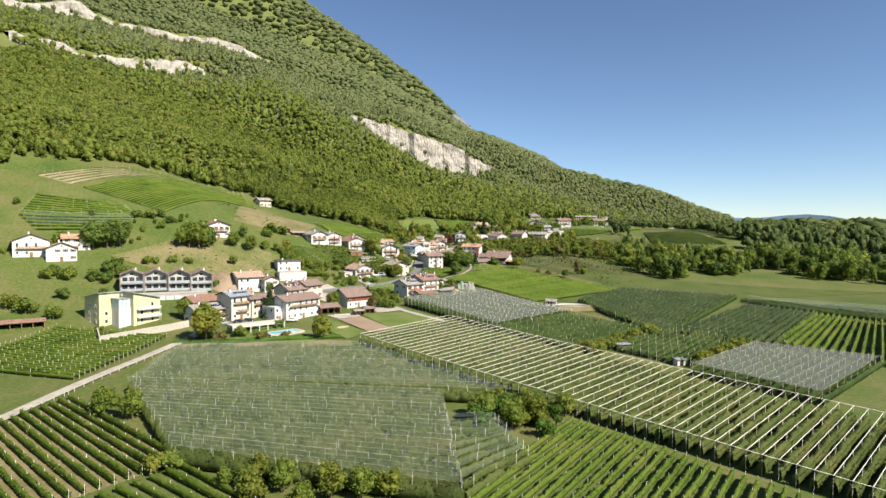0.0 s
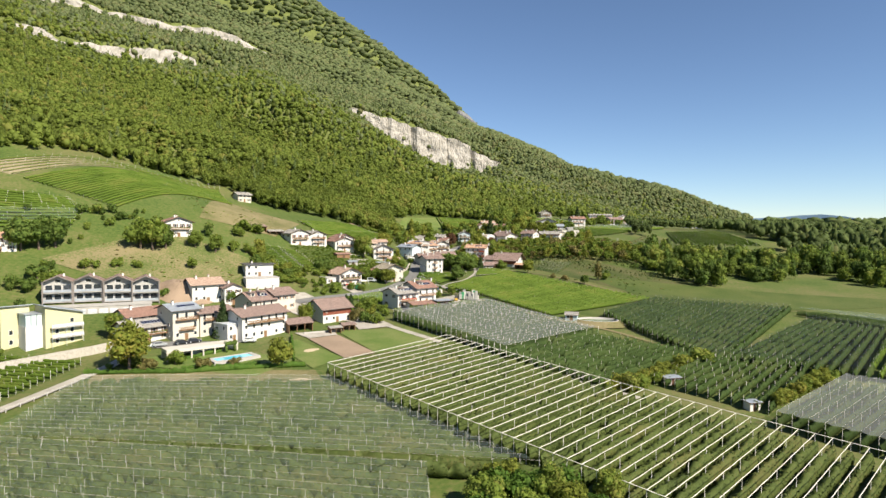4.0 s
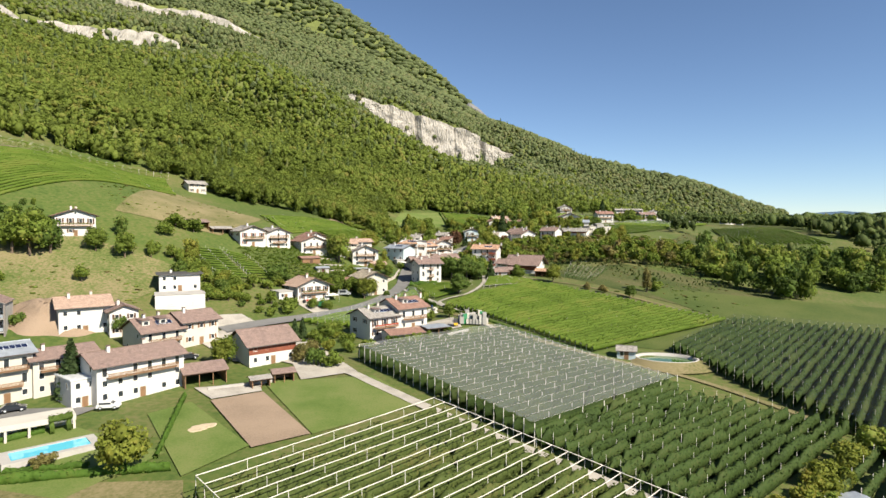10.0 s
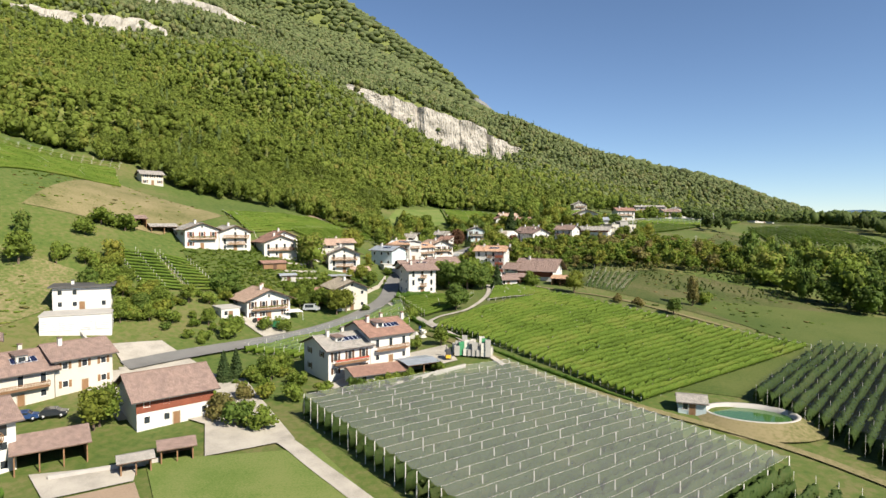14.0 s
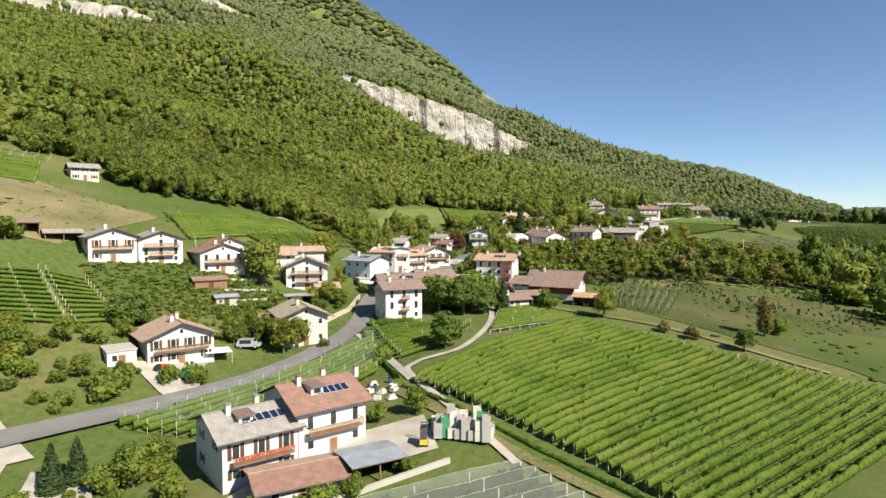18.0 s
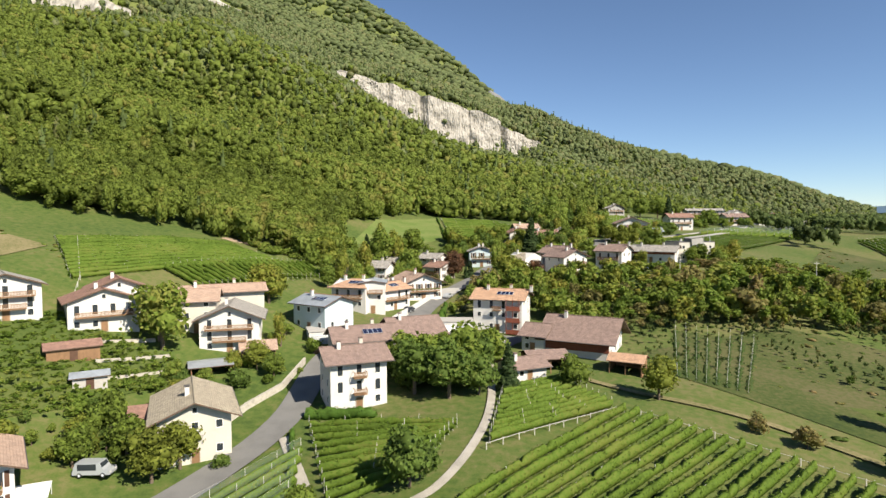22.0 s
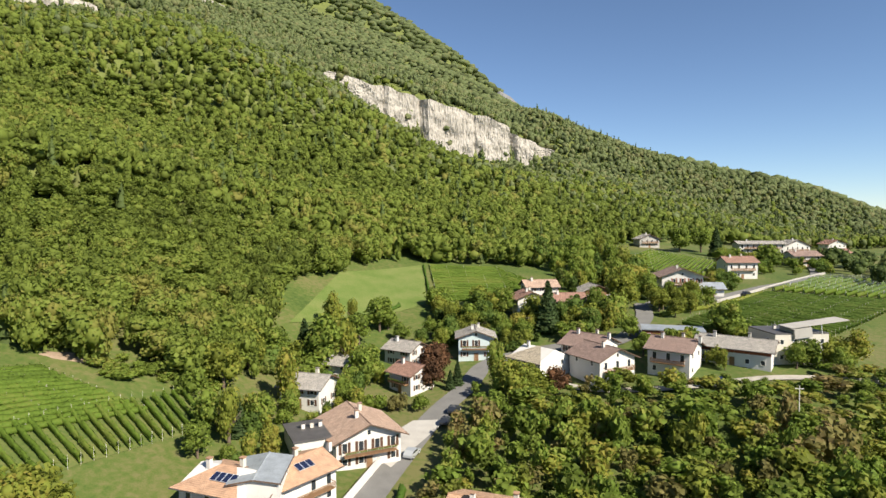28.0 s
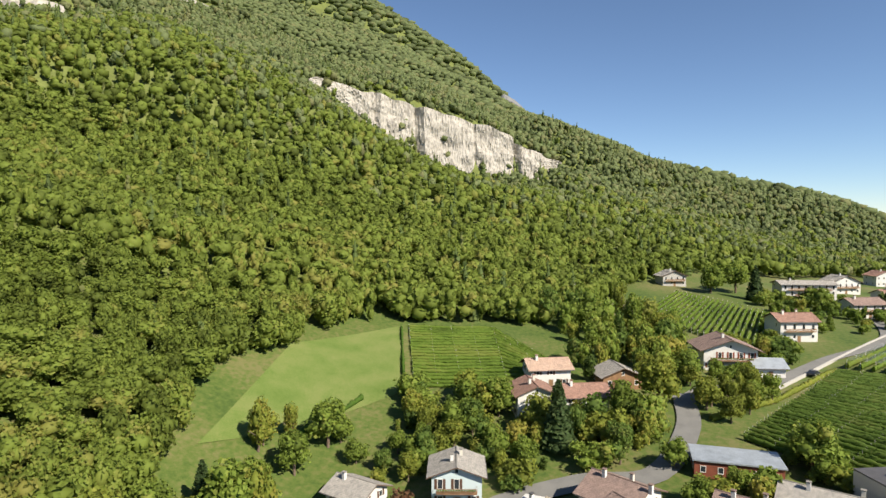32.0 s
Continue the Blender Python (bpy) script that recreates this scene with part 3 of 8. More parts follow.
def bars(segments, r, origin):
    """Thin square bars (posts, wires) as arrays: rows of p, q."""
    s = np.array(segments, float).reshape(-1, 2, 3) - np.array(origin)
    a = s[:, 1] - s[:, 0]
    a /= np.linalg.norm(a, axis=1)[:, None] + 1e-9
    ref = np.where(np.abs(a[:, 2:3]) > 0.8, np.array([[1.0, 0, 0]]), np.array([[0, 0, 1.0]]))
    u = np.cross(a, ref)
    u /= np.linalg.norm(u, axis=1)[:, None]
    w = np.cross(a, u)
    ring = np.stack([u, w, -u, -w], 1) * r
    v = np.concatenate([s[:, 0:1] + ring, s[:, 1:2] + ring], 1).reshape(-1, 3)
    k = 8 * np.arange(len(s))[:, None]
    quads = ((0, 1, 5, 4), (1, 2, 6, 5), (2, 3, 7, 6), (3, 0, 4, 7), (4, 5, 6, 7))
    t = np.concatenate([np.concatenate([k + [q[0], q[1], q[2]], k + [q[0], q[2], q[3]]], 1).reshape(-1, 3) for q in quads])
    return v, t


def row_field(name, row_name, quad, spacing, label, category, height=1.9, width=0.8, base=0.5, plant="vine", post=2.2, post_gap=6.0, net=None, net_z=4.0,
              rolls=False, leaf=0.22, ground="strip", gaps=0.03, per=4.0, bend=0.0, seg=0.9, post_r=0.045, wires=False):
    """Rows of plants between quad[0]-quad[1] and quad[3]-quad[2], with their posts and, for some, a hail net."""
    a, b, c, d = (np.array(p, float) for p in quad)
    FIELDS.append(quad)
    if ground:
        patch("field_floor", quad, M[ground], "grass strips between the plant rows", "field", up=0.12)
    n = max(2, int((np.linalg.norm(d - a) + np.linalg.norm(c - b)) / 2 / spacing))
    mid = (a + b + c + d) / 4
    o = (mid[0], mid[1], float(land(mid[0], mid[1])))
    field = thing(name, pose(*o), label, category)
    rng = np.random.default_rng(int(abs(mid[0] * 13 + mid[1] * 7)))
    posts, rolled, wired = [], [], []
    for k in range(n + 1):
        t = k / n
        p, q = a + (d - a) * t, b + (c - b) * t
        ln = np.linalg.norm(q - p)
        if ln < 3:
            continue
        part(row_name, row_mesh(row_name, p, q, height, width, base, M[plant], rng, leaf, o, gaps, per, seg, 0.65), field)
        m = max(2, int(ln / post_gap) + 1)
        pts = [p + (q - p) * s for s in np.linspace(0, 1, m)]
        pz = [float(land(*w)) for w in pts]
        if post:
            slide = rng.uniform(-0.45, 0.45) / (m - 1) if net == "net_grey" else 0.0
            feet = [p + (q - p) * min(max(u + slide, 0.0), 1.0) for u in np.linspace(0, 1, m)]
            posts += [((*w, z), (*w, z + post * rng.uniform(0.95, 1.04))) for w, z in ((w, float(land(*w))) for w in feet)]
        if wires:
            wired += [((*pts[i], pz[i] + post - 0.1), (*pts[i + 1], pz[i + 1] + post - 0.1)) for i in range(m - 1)]
        if rolls:
            segs = []
            for i in range(m - 1):
                for h0, h1 in ((0, 0.5), (0.5, 1)):
                    f = lambda s: (*(pts[i] + (pts[i + 1] - pts[i]) * s), pz[i] + (pz[i + 1] - pz[i]) * s + net_z - 0.07 * math.sin(math.pi * s))
                    segs.append((f(h0), f(h1)))
            part("net_roll", tri_mesh("net_roll", *bars(segs, 0.085, o), [M["white_plastic"]], True), field, "rolled-up white hail net")
    if posts:
        tagged(part("post_run", tri_mesh("posts", *bars(posts, post_r, o), [M["post"]]), field, "pale posts of the rows"), kind="stuff")
    if wired:
        tagged(part("wire_run", tri_mesh("wires", *bars(wired, 0.01, o), [M["post"]]), field, "wires along the rows"), kind="stuff")
    if rolls:
        edge = []
        for e0, e1 in ((a, d), (b, c), (a, b), (d, c)):
            k = max(2, int(np.linalg.norm(e1 - e0) / 3))
            w = [e0 + (e1 - e0) * s for s in np.linspace(0, 1, k)]
            edge += [((*w[i], float(land(*w[i])) + net_z), (*w[i + 1], float(land(*w[i + 1])) + net_z)) for i in range(k - 1)]
        part("edge_cable", tri_mesh("edge_cable", *bars(edge, 0.07, o), [M["post"]]), field, "grey steel edge cable")
    if net:
        s_, t_ = np.meshgrid(np.linspace(0, 1, max(2, int(np.linalg.norm(b - a) / 3)) + 1), np.linspace(0, 1, 2 * n + 1))
        s3, t3 = s_[..., None], t_[..., None]
        g = (1 - t3) * ((1 - s3) * a + s3 * b) + t3 * ((1 - s3) * d + s3 * c)
        z = land(g[..., 0], g[..., 1]) + net_z + 0.35 * (1 - (np.arange(2 * n + 1) % 2))[:, None] + rng.uniform(-0.06, 0.06, s_.shape)
        idx = np.arange(z.size).reshape(z.shape)
        quads = np.stack([idx[:-1, :-1], idx[:-1, 1:], idx[1:, 1:], idx[1:, :-1]], -1)
        quads = (quads[::2] if net == "net_grey" else quads).reshape(-1, 4)      # grey nets hang in strips, with gaps between them
        vv = np.concatenate([g, z[..., None]], -1).reshape(-1, 3) - np.array(o)
        part("hail_net", mesh_of("hail_net", vv.tolist(), quads.tolist(), [M[net]], True), field, "fine hail net stretched over the rows")
        # pale seams where the strips of net are clipped together
        seams = []
        for k in range(0, 2 * n + 1, 2):
            q = g[k]
            if net == "net_pale":
                seams += [((*q[i], z[k, i] + 0.05), (*q[i + 1], z[k, i + 1] + 0.05)) for i in range(len(q) - 1)]
            elif net == "net_grey" and k % 8 == 0:
                seams += [((*q[i], z[k, i] + 0.05), (*q[i + 1], z[k, i + 1] + 0.05)) for i in range(len(q) - 1)]
        if seams:
            tagged(part("net_seam_run", tri_mesh("net_seam_run", *bars(seams, 0.014 if net == "net_pale" else 0.008, o), [M["post"]]), field, "pale clipped seams of the net"), kind="stuff")
    return field


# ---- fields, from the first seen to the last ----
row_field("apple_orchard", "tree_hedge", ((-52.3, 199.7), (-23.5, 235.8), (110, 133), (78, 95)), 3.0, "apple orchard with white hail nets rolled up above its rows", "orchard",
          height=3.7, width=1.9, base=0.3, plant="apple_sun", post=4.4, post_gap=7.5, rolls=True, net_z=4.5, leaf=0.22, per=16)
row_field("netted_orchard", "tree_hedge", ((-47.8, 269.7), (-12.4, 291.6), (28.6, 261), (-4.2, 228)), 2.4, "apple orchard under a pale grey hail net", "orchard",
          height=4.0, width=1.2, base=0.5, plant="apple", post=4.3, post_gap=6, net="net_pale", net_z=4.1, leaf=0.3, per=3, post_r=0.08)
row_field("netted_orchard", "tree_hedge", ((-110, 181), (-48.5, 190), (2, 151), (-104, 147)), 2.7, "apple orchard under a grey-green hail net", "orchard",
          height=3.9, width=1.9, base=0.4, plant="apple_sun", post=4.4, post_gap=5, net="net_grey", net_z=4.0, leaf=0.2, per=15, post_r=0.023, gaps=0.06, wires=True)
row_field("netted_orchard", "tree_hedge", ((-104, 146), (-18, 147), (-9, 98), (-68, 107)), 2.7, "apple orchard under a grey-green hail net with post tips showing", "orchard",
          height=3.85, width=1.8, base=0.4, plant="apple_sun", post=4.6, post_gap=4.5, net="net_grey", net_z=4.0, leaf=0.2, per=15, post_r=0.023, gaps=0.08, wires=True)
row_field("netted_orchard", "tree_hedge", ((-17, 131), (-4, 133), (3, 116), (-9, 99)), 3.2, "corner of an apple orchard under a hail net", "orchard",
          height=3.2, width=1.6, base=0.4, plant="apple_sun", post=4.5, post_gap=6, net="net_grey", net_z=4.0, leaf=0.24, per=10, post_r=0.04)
row_field("vineyard", "vine_hedge", ((-10, 99), (15, 141), (72, 92), (52, 60)), 2.3, "green vineyard with straight rows below the orchard", "vineyard", width=1.0, per=14, leaf=0.17, post_r=0.03)
row_field("vineyard", "vine_hedge", ((-116, 139), (-68, 109), (-84, 86), (-122, 112)), 2.5, "dark vine rows curving beside the farm road", "vineyard", height=2.0, width=0.9, per=18, leaf=0.18, ground="dry")
row_field("vineyard", "vine_hedge", ((-66, 106), (-30, 84), (-45, 70), (-80, 86)), 2.6, "vine rows below the orchard trees", "vineyard", height=2.0, width=1.0)
row_field("vineyard", "vine_hedge", ((-172, 160), (-126, 154), (-125, 200), (-168, 200)), 2.0, "young vineyard with pale posts beside the road", "vineyard", height=1.7, width=0.7, post=2.4, post_gap=5, per=8, leaf=0.18, ground="meadow")
row_field("vineyard", "vine_hedge", ((-32, 323), (0.5, 373), (64, 338), (13, 288)), 2.0, "broad green vineyard sloping down to the pond", "vineyard", height=2.1, width=1.05, per=20, leaf=0.15, post=1.75, post_r=0.03)
row_field("vineyard", "vine_hedge", ((-20.5, 355), (-1.5, 374), (-10, 386), (-20, 376)), 1.9, "small vineyard below the farm", "vineyard", height=1.9, width=0.8, per=18, leaf=0.15, post_r=0.03)
row_field("vineyard", "vine_hedge", ((-38, 337), (-30, 345), (-26, 360), (-50, 360)), 1.9, "small vineyard beside the path", "vineyard", height=1.8, width=0.8, per=18, leaf=0.15, post_r=0.03)
row_field("vineyard", "vine_hedge", ((-75, 302), (-48, 352), (-41, 330), (-56, 303)), 2.6, "vine strip under a thin net below the road", "vineyard", height=1.9, width=1.0, post=2.6, post_gap=5, net="net_grey", net_z=2.3, post_r=0.035)
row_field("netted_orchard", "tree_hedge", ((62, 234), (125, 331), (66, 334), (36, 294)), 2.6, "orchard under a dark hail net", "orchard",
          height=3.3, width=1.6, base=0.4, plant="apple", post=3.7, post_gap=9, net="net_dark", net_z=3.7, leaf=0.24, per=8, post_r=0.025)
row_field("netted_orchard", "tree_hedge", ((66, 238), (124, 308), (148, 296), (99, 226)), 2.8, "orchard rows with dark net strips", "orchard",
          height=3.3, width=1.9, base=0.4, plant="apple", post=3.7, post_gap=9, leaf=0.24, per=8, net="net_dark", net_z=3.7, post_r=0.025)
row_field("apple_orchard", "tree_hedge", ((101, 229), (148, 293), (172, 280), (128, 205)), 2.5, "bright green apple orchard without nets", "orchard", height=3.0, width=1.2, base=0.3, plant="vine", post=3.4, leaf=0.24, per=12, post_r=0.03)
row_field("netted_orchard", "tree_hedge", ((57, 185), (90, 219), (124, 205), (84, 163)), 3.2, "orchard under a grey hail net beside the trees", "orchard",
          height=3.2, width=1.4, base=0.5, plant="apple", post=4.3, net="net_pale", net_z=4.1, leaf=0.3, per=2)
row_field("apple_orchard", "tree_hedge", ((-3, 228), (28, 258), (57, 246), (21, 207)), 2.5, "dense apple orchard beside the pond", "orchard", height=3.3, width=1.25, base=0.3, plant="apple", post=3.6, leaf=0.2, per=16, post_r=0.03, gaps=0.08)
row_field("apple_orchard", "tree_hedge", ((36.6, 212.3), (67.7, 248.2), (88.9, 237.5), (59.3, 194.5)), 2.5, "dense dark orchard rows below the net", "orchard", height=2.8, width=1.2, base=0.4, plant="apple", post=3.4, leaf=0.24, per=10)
row_field("netted_orchard", "tree_hedge", ((124, 322), (188, 308), (176, 284), (150, 300)), 3.2, "far orchard under a grey hail net", "orchard", height=3.2, width=1.4, plant="apple", net="net_grey", net_z=4.0, per=6, post_r=0.03)
row_field("vineyard", "vine_hedge", ((-104, 402), (-93, 400), (-78.5, 444), (-88, 450)), 1.95, "vineyard with long shadows between its rows", "vineyard", height=1.9, width=0.8, per=14, leaf=0.16, post_r=0.025)
row_field("vineyard", "vine_hedge", ((-134.0, 401.2), (-107.7, 437.5), (-88.9, 440.0), (-113.6, 383.1)), 1.7, "bright green vineyard below the wood", "vineyard", height=1.25, width=2.3, base=0.0, post=1.2, per=14, leaf=0.17, post_r=0.02, gaps=0.0)
row_field("vineyard", "vine_hedge", ((-68, 588), (-41, 598), (-32, 556), (-57, 551)), 2.0, "bright green vineyard beside the meadow", "vineyard", height=1.1, width=2.3, base=0.0, post=1.2, per=14, leaf=0.17, post_r=0.02, gaps=0.0)
row_field("vineyard", "vine_hedge", ((-41, 597), (-22, 575), (-24, 560), (-32, 556)), 2.0, "edge of the bright green vineyard", "vineyard", height=1.1, width=2.3, base=0.0, post=1.2, per=14, leaf=0.17, post_r=0.02, gaps=0.0)
row_field("vineyard", "vine_hedge", ((62, 588), (104, 580), (46, 515), (22, 536)), 2.5, "dark green pergola vineyard below the road", "vineyard", height=1.9, width=0.9, base=0.3, plant="vine_dark", per=14, leaf=0.17, gaps=0.0, post_r=0.02)
row_field("netted_orchard", "tree_hedge", ((66, 592), (95, 622), (140, 615), (108, 582)), 3.2, "vines under a grey net beside the upper road", "orchard", height=2.6, width=1.3, plant="vine", net="net_grey", net_z=3.0, post=3.1)
row_field("vineyard", "vine_hedge", ((14, 640), (36, 690), (66, 660), (44, 600)), 2.4, "vineyard among the upper houses", "vineyard", height=1.9, width=1.5, per=5)
row_field("vineyard", "vine_hedge", ((13.3, 393.9), (19.1, 423.9), (34.8, 416.4), (24.4, 387.2)), 1.9, "overgrown vineyard with tall bare posts", "vineyard", height=0.5, width=1.7, base=0.0, gaps=0.5, per=6, leaf=0.2, post=2.5, post_gap=2.8, ground="hill_grass", post_r=0.016, plant="apple")
row_field("vineyard", "vine_hedge", ((-128.5, 329), (-121, 336.5), (-104, 325), (-112.5, 318.5)), 1.7, "steep hillside vineyard with lines of pale posts", "vineyard", height=1.3, width=1.0, post=2.0, post_gap=5, per=8, leaf=0.16)
row_field("vineyard", "vine_hedge", ((-120, 337.5), (-113, 341), (-98.5, 332.5), (-103, 326)), 1.7, "steep green vine plot below the hillside houses", "vineyard", height=1.3, width=1.1, post=2.0, post_gap=6, per=8, leaf=0.16)
row_field("vineyard", "vine_hedge", ((-237, 308), (-194, 416), (-172, 390), (-192, 311)), 1.9, "broad hillside vineyard in full leaf", "vineyard", height=1.3, width=1.9, base=0.0, per=6, gaps=0.0, post=1.4, post_gap=14, post_r=0.02)
row_field("vineyard", "vine_hedge", ((-264, 306), (-198, 426), (-194, 419), (-244, 308)), 2.4, "young vineyard on dry ground along the wood", "vineyard", height=0.9, width=0.35, post=1.9, post_gap=4, ground="dry_pale", post_r=0.03)
row_field("vineyard", "vine_hedge", ((-250, 289), (-212, 304), (-200, 299), (-243, 270)), 1.9, "hillside vineyard with pale posts", "vineyard", height=1.4, width=1.8, base=0.0, per=6, post=2.3, gaps=0.0, post_r=0.035)
row_field("netted_orchard", "tree_hedge", ((-242, 268), (-200, 297.5), (-197, 289), (-228, 262)), 3.0, "hillside vines under a grey net", "orchard", height=2.0, width=1.2, plant="vine", net="net_grey", net_z=2.6, post=2.6)
row_field("vineyard", "vine_hedge", ((130, 532), (134, 580), (182, 606), (196, 540)), 2.8, "far vineyard on the slope behind the wood", "vineyard", height=1.8, width=1.3, per=3, seg=1.6)

# ---- grass, earth and roads ----
patch("lawn", ((-65.6, 251.2), (-41.4, 258.9), (-27, 243.5), (-44.5, 225.5)), M["lawn"], "mown green lawn before the barn", "lawn")
patch("ploughed_plot", ((-70.8, 237.4), (-62.5, 244.5), (-44.8, 225.4), (-52.8, 218.2)), M["soil"], "bare ploughed garden plot", "plot", up=0.35)
patch("yard", ((-78, 243.5), (-65.5, 249.5), (-63, 245), (-71, 238.2)), M["gravel"], "pale gravel strip below the barn", "yard", up=0.3)
patch("lawn", ((-79, 228.5), (-74.3, 236), (-53.5, 219), (-59, 207)), M["lawn"], "trodden garden grass with a bare patch", "lawn", up=0.26)
blot("bare_earth", -65.5, 224.5, 2.6, 1.7, 40, M["sand"], "bare worn patch in the grass", "earth", up=0.34, seed=3)
patch("verge", ((-112, 184), (-50, 192), (-58, 206), (-116, 193)), M["dry"], "dry grass verge between hedge and orchard", "verge", up=0.2)
blot("bare_earth", -59.5, 195.5, 4.6, 2.0, 25, M["sand"], "bare sandy garden plot", "earth", up=0.32, seed=4)
patch("lawn", ((-118, 203), (-92, 222), (-66, 214), (-72, 198)), M["lawn"], "garden lawn round the swimming pool", "lawn", up=0.22)
patch("meadow", ((-10, 300), (36, 296), (66, 336), (64, 339)), M["meadow"], "short grass beside the pond", "meadow", up=0.1)
patch("meadow", ((64, 340), (126, 334), (230, 372), (40, 385)), M["meadow"], "broad green meadow below the wood", "meadow", up=0.15, step=5)
patch("meadow", ((124, 330), (190, 306), (300, 340), (230, 372)), M["meadow"], "broad green meadow running to the trees", "meadow", up=0.13, step=5)
patch("meadow", ((-91, 504), (-60, 546), (-70, 588), (-95, 556)), M["lawn"], "mown oval meadow at the edge of the wood", "meadow", up=0.2)
patch("dry_meadow", ((-160, 330), (-128, 350), (-130, 395), (-182, 395)), M["dry"], "dry hillside pasture", "meadow", up=0.2)
patch("dry_meadow", ((-190, 262), (-128, 262), (-118, 316), (-168, 306)), M["sunny_hill"], "grassy hillside above the houses", "meadow", up=0.18)
patch("dry_meadow", ((2, 404), (60, 352), (112, 390), (46, 430)), M["hill_grass"], "rough pasture with scattered shrubs", "meadow", up=0.14)
patch("dry_meadow", ((60, 470), (100, 440), (150, 500), (110, 560)), M["hill_grass"], "rough upper pasture", "meadow", up=0.15, step=5)
patch("meadow", ((228, 608), (272, 610), (272, 664), (228, 660)), M["meadow"], "small far meadow among the trees", "meadow", up=0.2, step=6)
blot("bare_earth", -108.5, 444.5, 5.0, 1.3, 35, M["soil"], "bare earth cut at the edge of the wood", "earth", up=0.35, seed=5)
patch("yard", ((-76.7, 287.4), (-67.5, 287.1), (-46.0, 261.2), (-57.3, 253.5)), M["gravel"], "gravel forecourt beside the barn", "yard", up=0.33)
patch("yard", ((-101.0, 290.6), (-93.5, 297.8), (-79.0, 290.4), (-87.2, 278.6)), M["gravel"], "gravel yard between farmhouse and barn", "yard", up=0.34)
patch("green_bank", ((-119, 347), (-106, 371), (-88, 349), (-101, 331)), M["meadow"], "lush green bank below the hillside houses", "bank", up=0.2)
patch("green_bank", ((-106, 371), (-83, 372), (-80, 363), (-88, 349)), M["meadow"], "lush green bank beside the gardens", "bank", up=0.2)
strip("road", ((-92, 283), (-84, 296), (-76, 309), (-67, 325.6), (-59.5, 343.6), (-55.3, 362), (-57, 390), (-47, 416), (-45.5, 441), (-42, 471), (-37.5, 488), (-33, 504), (-14, 516), (1, 520), (11, 540), (13.5, 560)), 5.4, M["asphalt"], "grey asphalt village street", up=0.4)
strip("road", ((13, 556), (22, 566), (34, 569), (63, 599), (94, 629), (114, 680), (150, 740)), 3.8, M["asphalt"], "upper village road with pale walls", up=0.45)
strip("farm_road", ((-122, 90), (-122, 124), (-121.5, 154), (-118, 186), (-116, 204), (-120, 222)), 3.6, M["gravel"], "pale gravel farm road", up=0.35)
strip("farm_track", ((-92, 283), (-80, 272), (-64, 266), (-50, 262), (-38, 252), (-22, 238.5), (0, 222), (30, 200)), 2.6, M["gravel"], "pale track between the orchards", up=0.3)
strip("path", ((-13, 298), (-33, 326), (-34, 334), (-26, 342), (-22, 360), (-22.4, 380), (-26, 398), (-42, 408)), 1.35, M["gravel"], "gravel path between the vineyards", up=0.3)
strip("farm_track", ((-36, 321), (-12, 300), (11, 286), (36, 272), (60, 243), (84, 222)), 2.0, M["dry"], "grassy track below the vineyard", up=0.28)
strip("path", ((-33, 325), (-36, 330), (-45, 345), (-53, 357)), 1.6, M["gravel"], "narrow grassy path to the road", up=0.25)
strip("farm_track", ((-34, 506), (-10, 489), (14, 488), (36, 494), (60, 496), (84, 488)), 2.6, M["gravel"], "pale drive below the upper houses", up=0.35)
strip("farm_track", ((-6, 389), (4, 383), (15, 379), (24, 374), (34, 366), (50, 352)), 1.6, M["dry"], "gravel track below the farm", up=0.3)
patch("yard", ((-98, 276), (-78, 262), (-70, 268), (-82, 290)), M["gravel"], "gravel yard among the farmhouses", "yard", up=0.32)
patch("yard", ((-121, 214), (-92, 224), (-90, 230), (-118, 222)), M["asphalt"], "asphalt car park before the guest house", "yard", up=0.3)
patch("yard", ((-88, 322), (-77, 330), (-72.8, 321), (-74.2, 313.5)), M["gravel"], "gravel yard before the white house", "yard", up=0.3)
patch("yard", ((-50, 282), (-24, 300), (-28, 310), (-44, 300)), M["gravel"], "concrete farm yard with crates", "yard", up=0.3)
patch("yard", ((-45, 447), (-39, 470), (-46, 468), (-52, 452)), M["concrete"], "parking bay beside the street", "yard", up=0.42)
patch("yard", ((-22, 404), (-40, 406), (-38, 414), (-16, 416)), M["asphalt"], "yard before the terraced house", "yard", up=0.35)
blot("earth_heap", -132, 266, 12.5, 8.5, 25, M["soil"], "rounded heap of bare excavated earth", "earth", up=0.3, dome=5.0, seed=6)


# ---- houses ----
PROTO = {}


def window_proto(w, h, shut):
    key = (w, h, shut)
    if key not in PROTO:
        t = 0.09
        s = Shape()
        for yy in (-0.06, 0.03):
            s.v += [(-w / 2, yy, -0.04), (w / 2, yy, -0.04), (w / 2, yy, h), (-w / 2, yy, h), (-w / 2 + t, yy, t), (w / 2 - t, yy, t), (w / 2 - t, yy, h - t), (-w / 2 + t, yy, h - t)]
        for i in range(4):
            j = (i + 1) % 4
            s.f += [(i, j, 4 + j, 4 + i), (8 + j, 8 + i, 12 + i, 12 + j), (j, i, 8 + i, 8 + j), (4 + i, 4 + j, 12 + j, 12 + i)]
        PROTO[key] = (s.mesh("window", M["frame"]), Shape().box(-w / 2 + t, w / 2 - t, -0.02, 0.02, t, h - t).mesh("pane", M["pane"]))
    return PROTO[key]


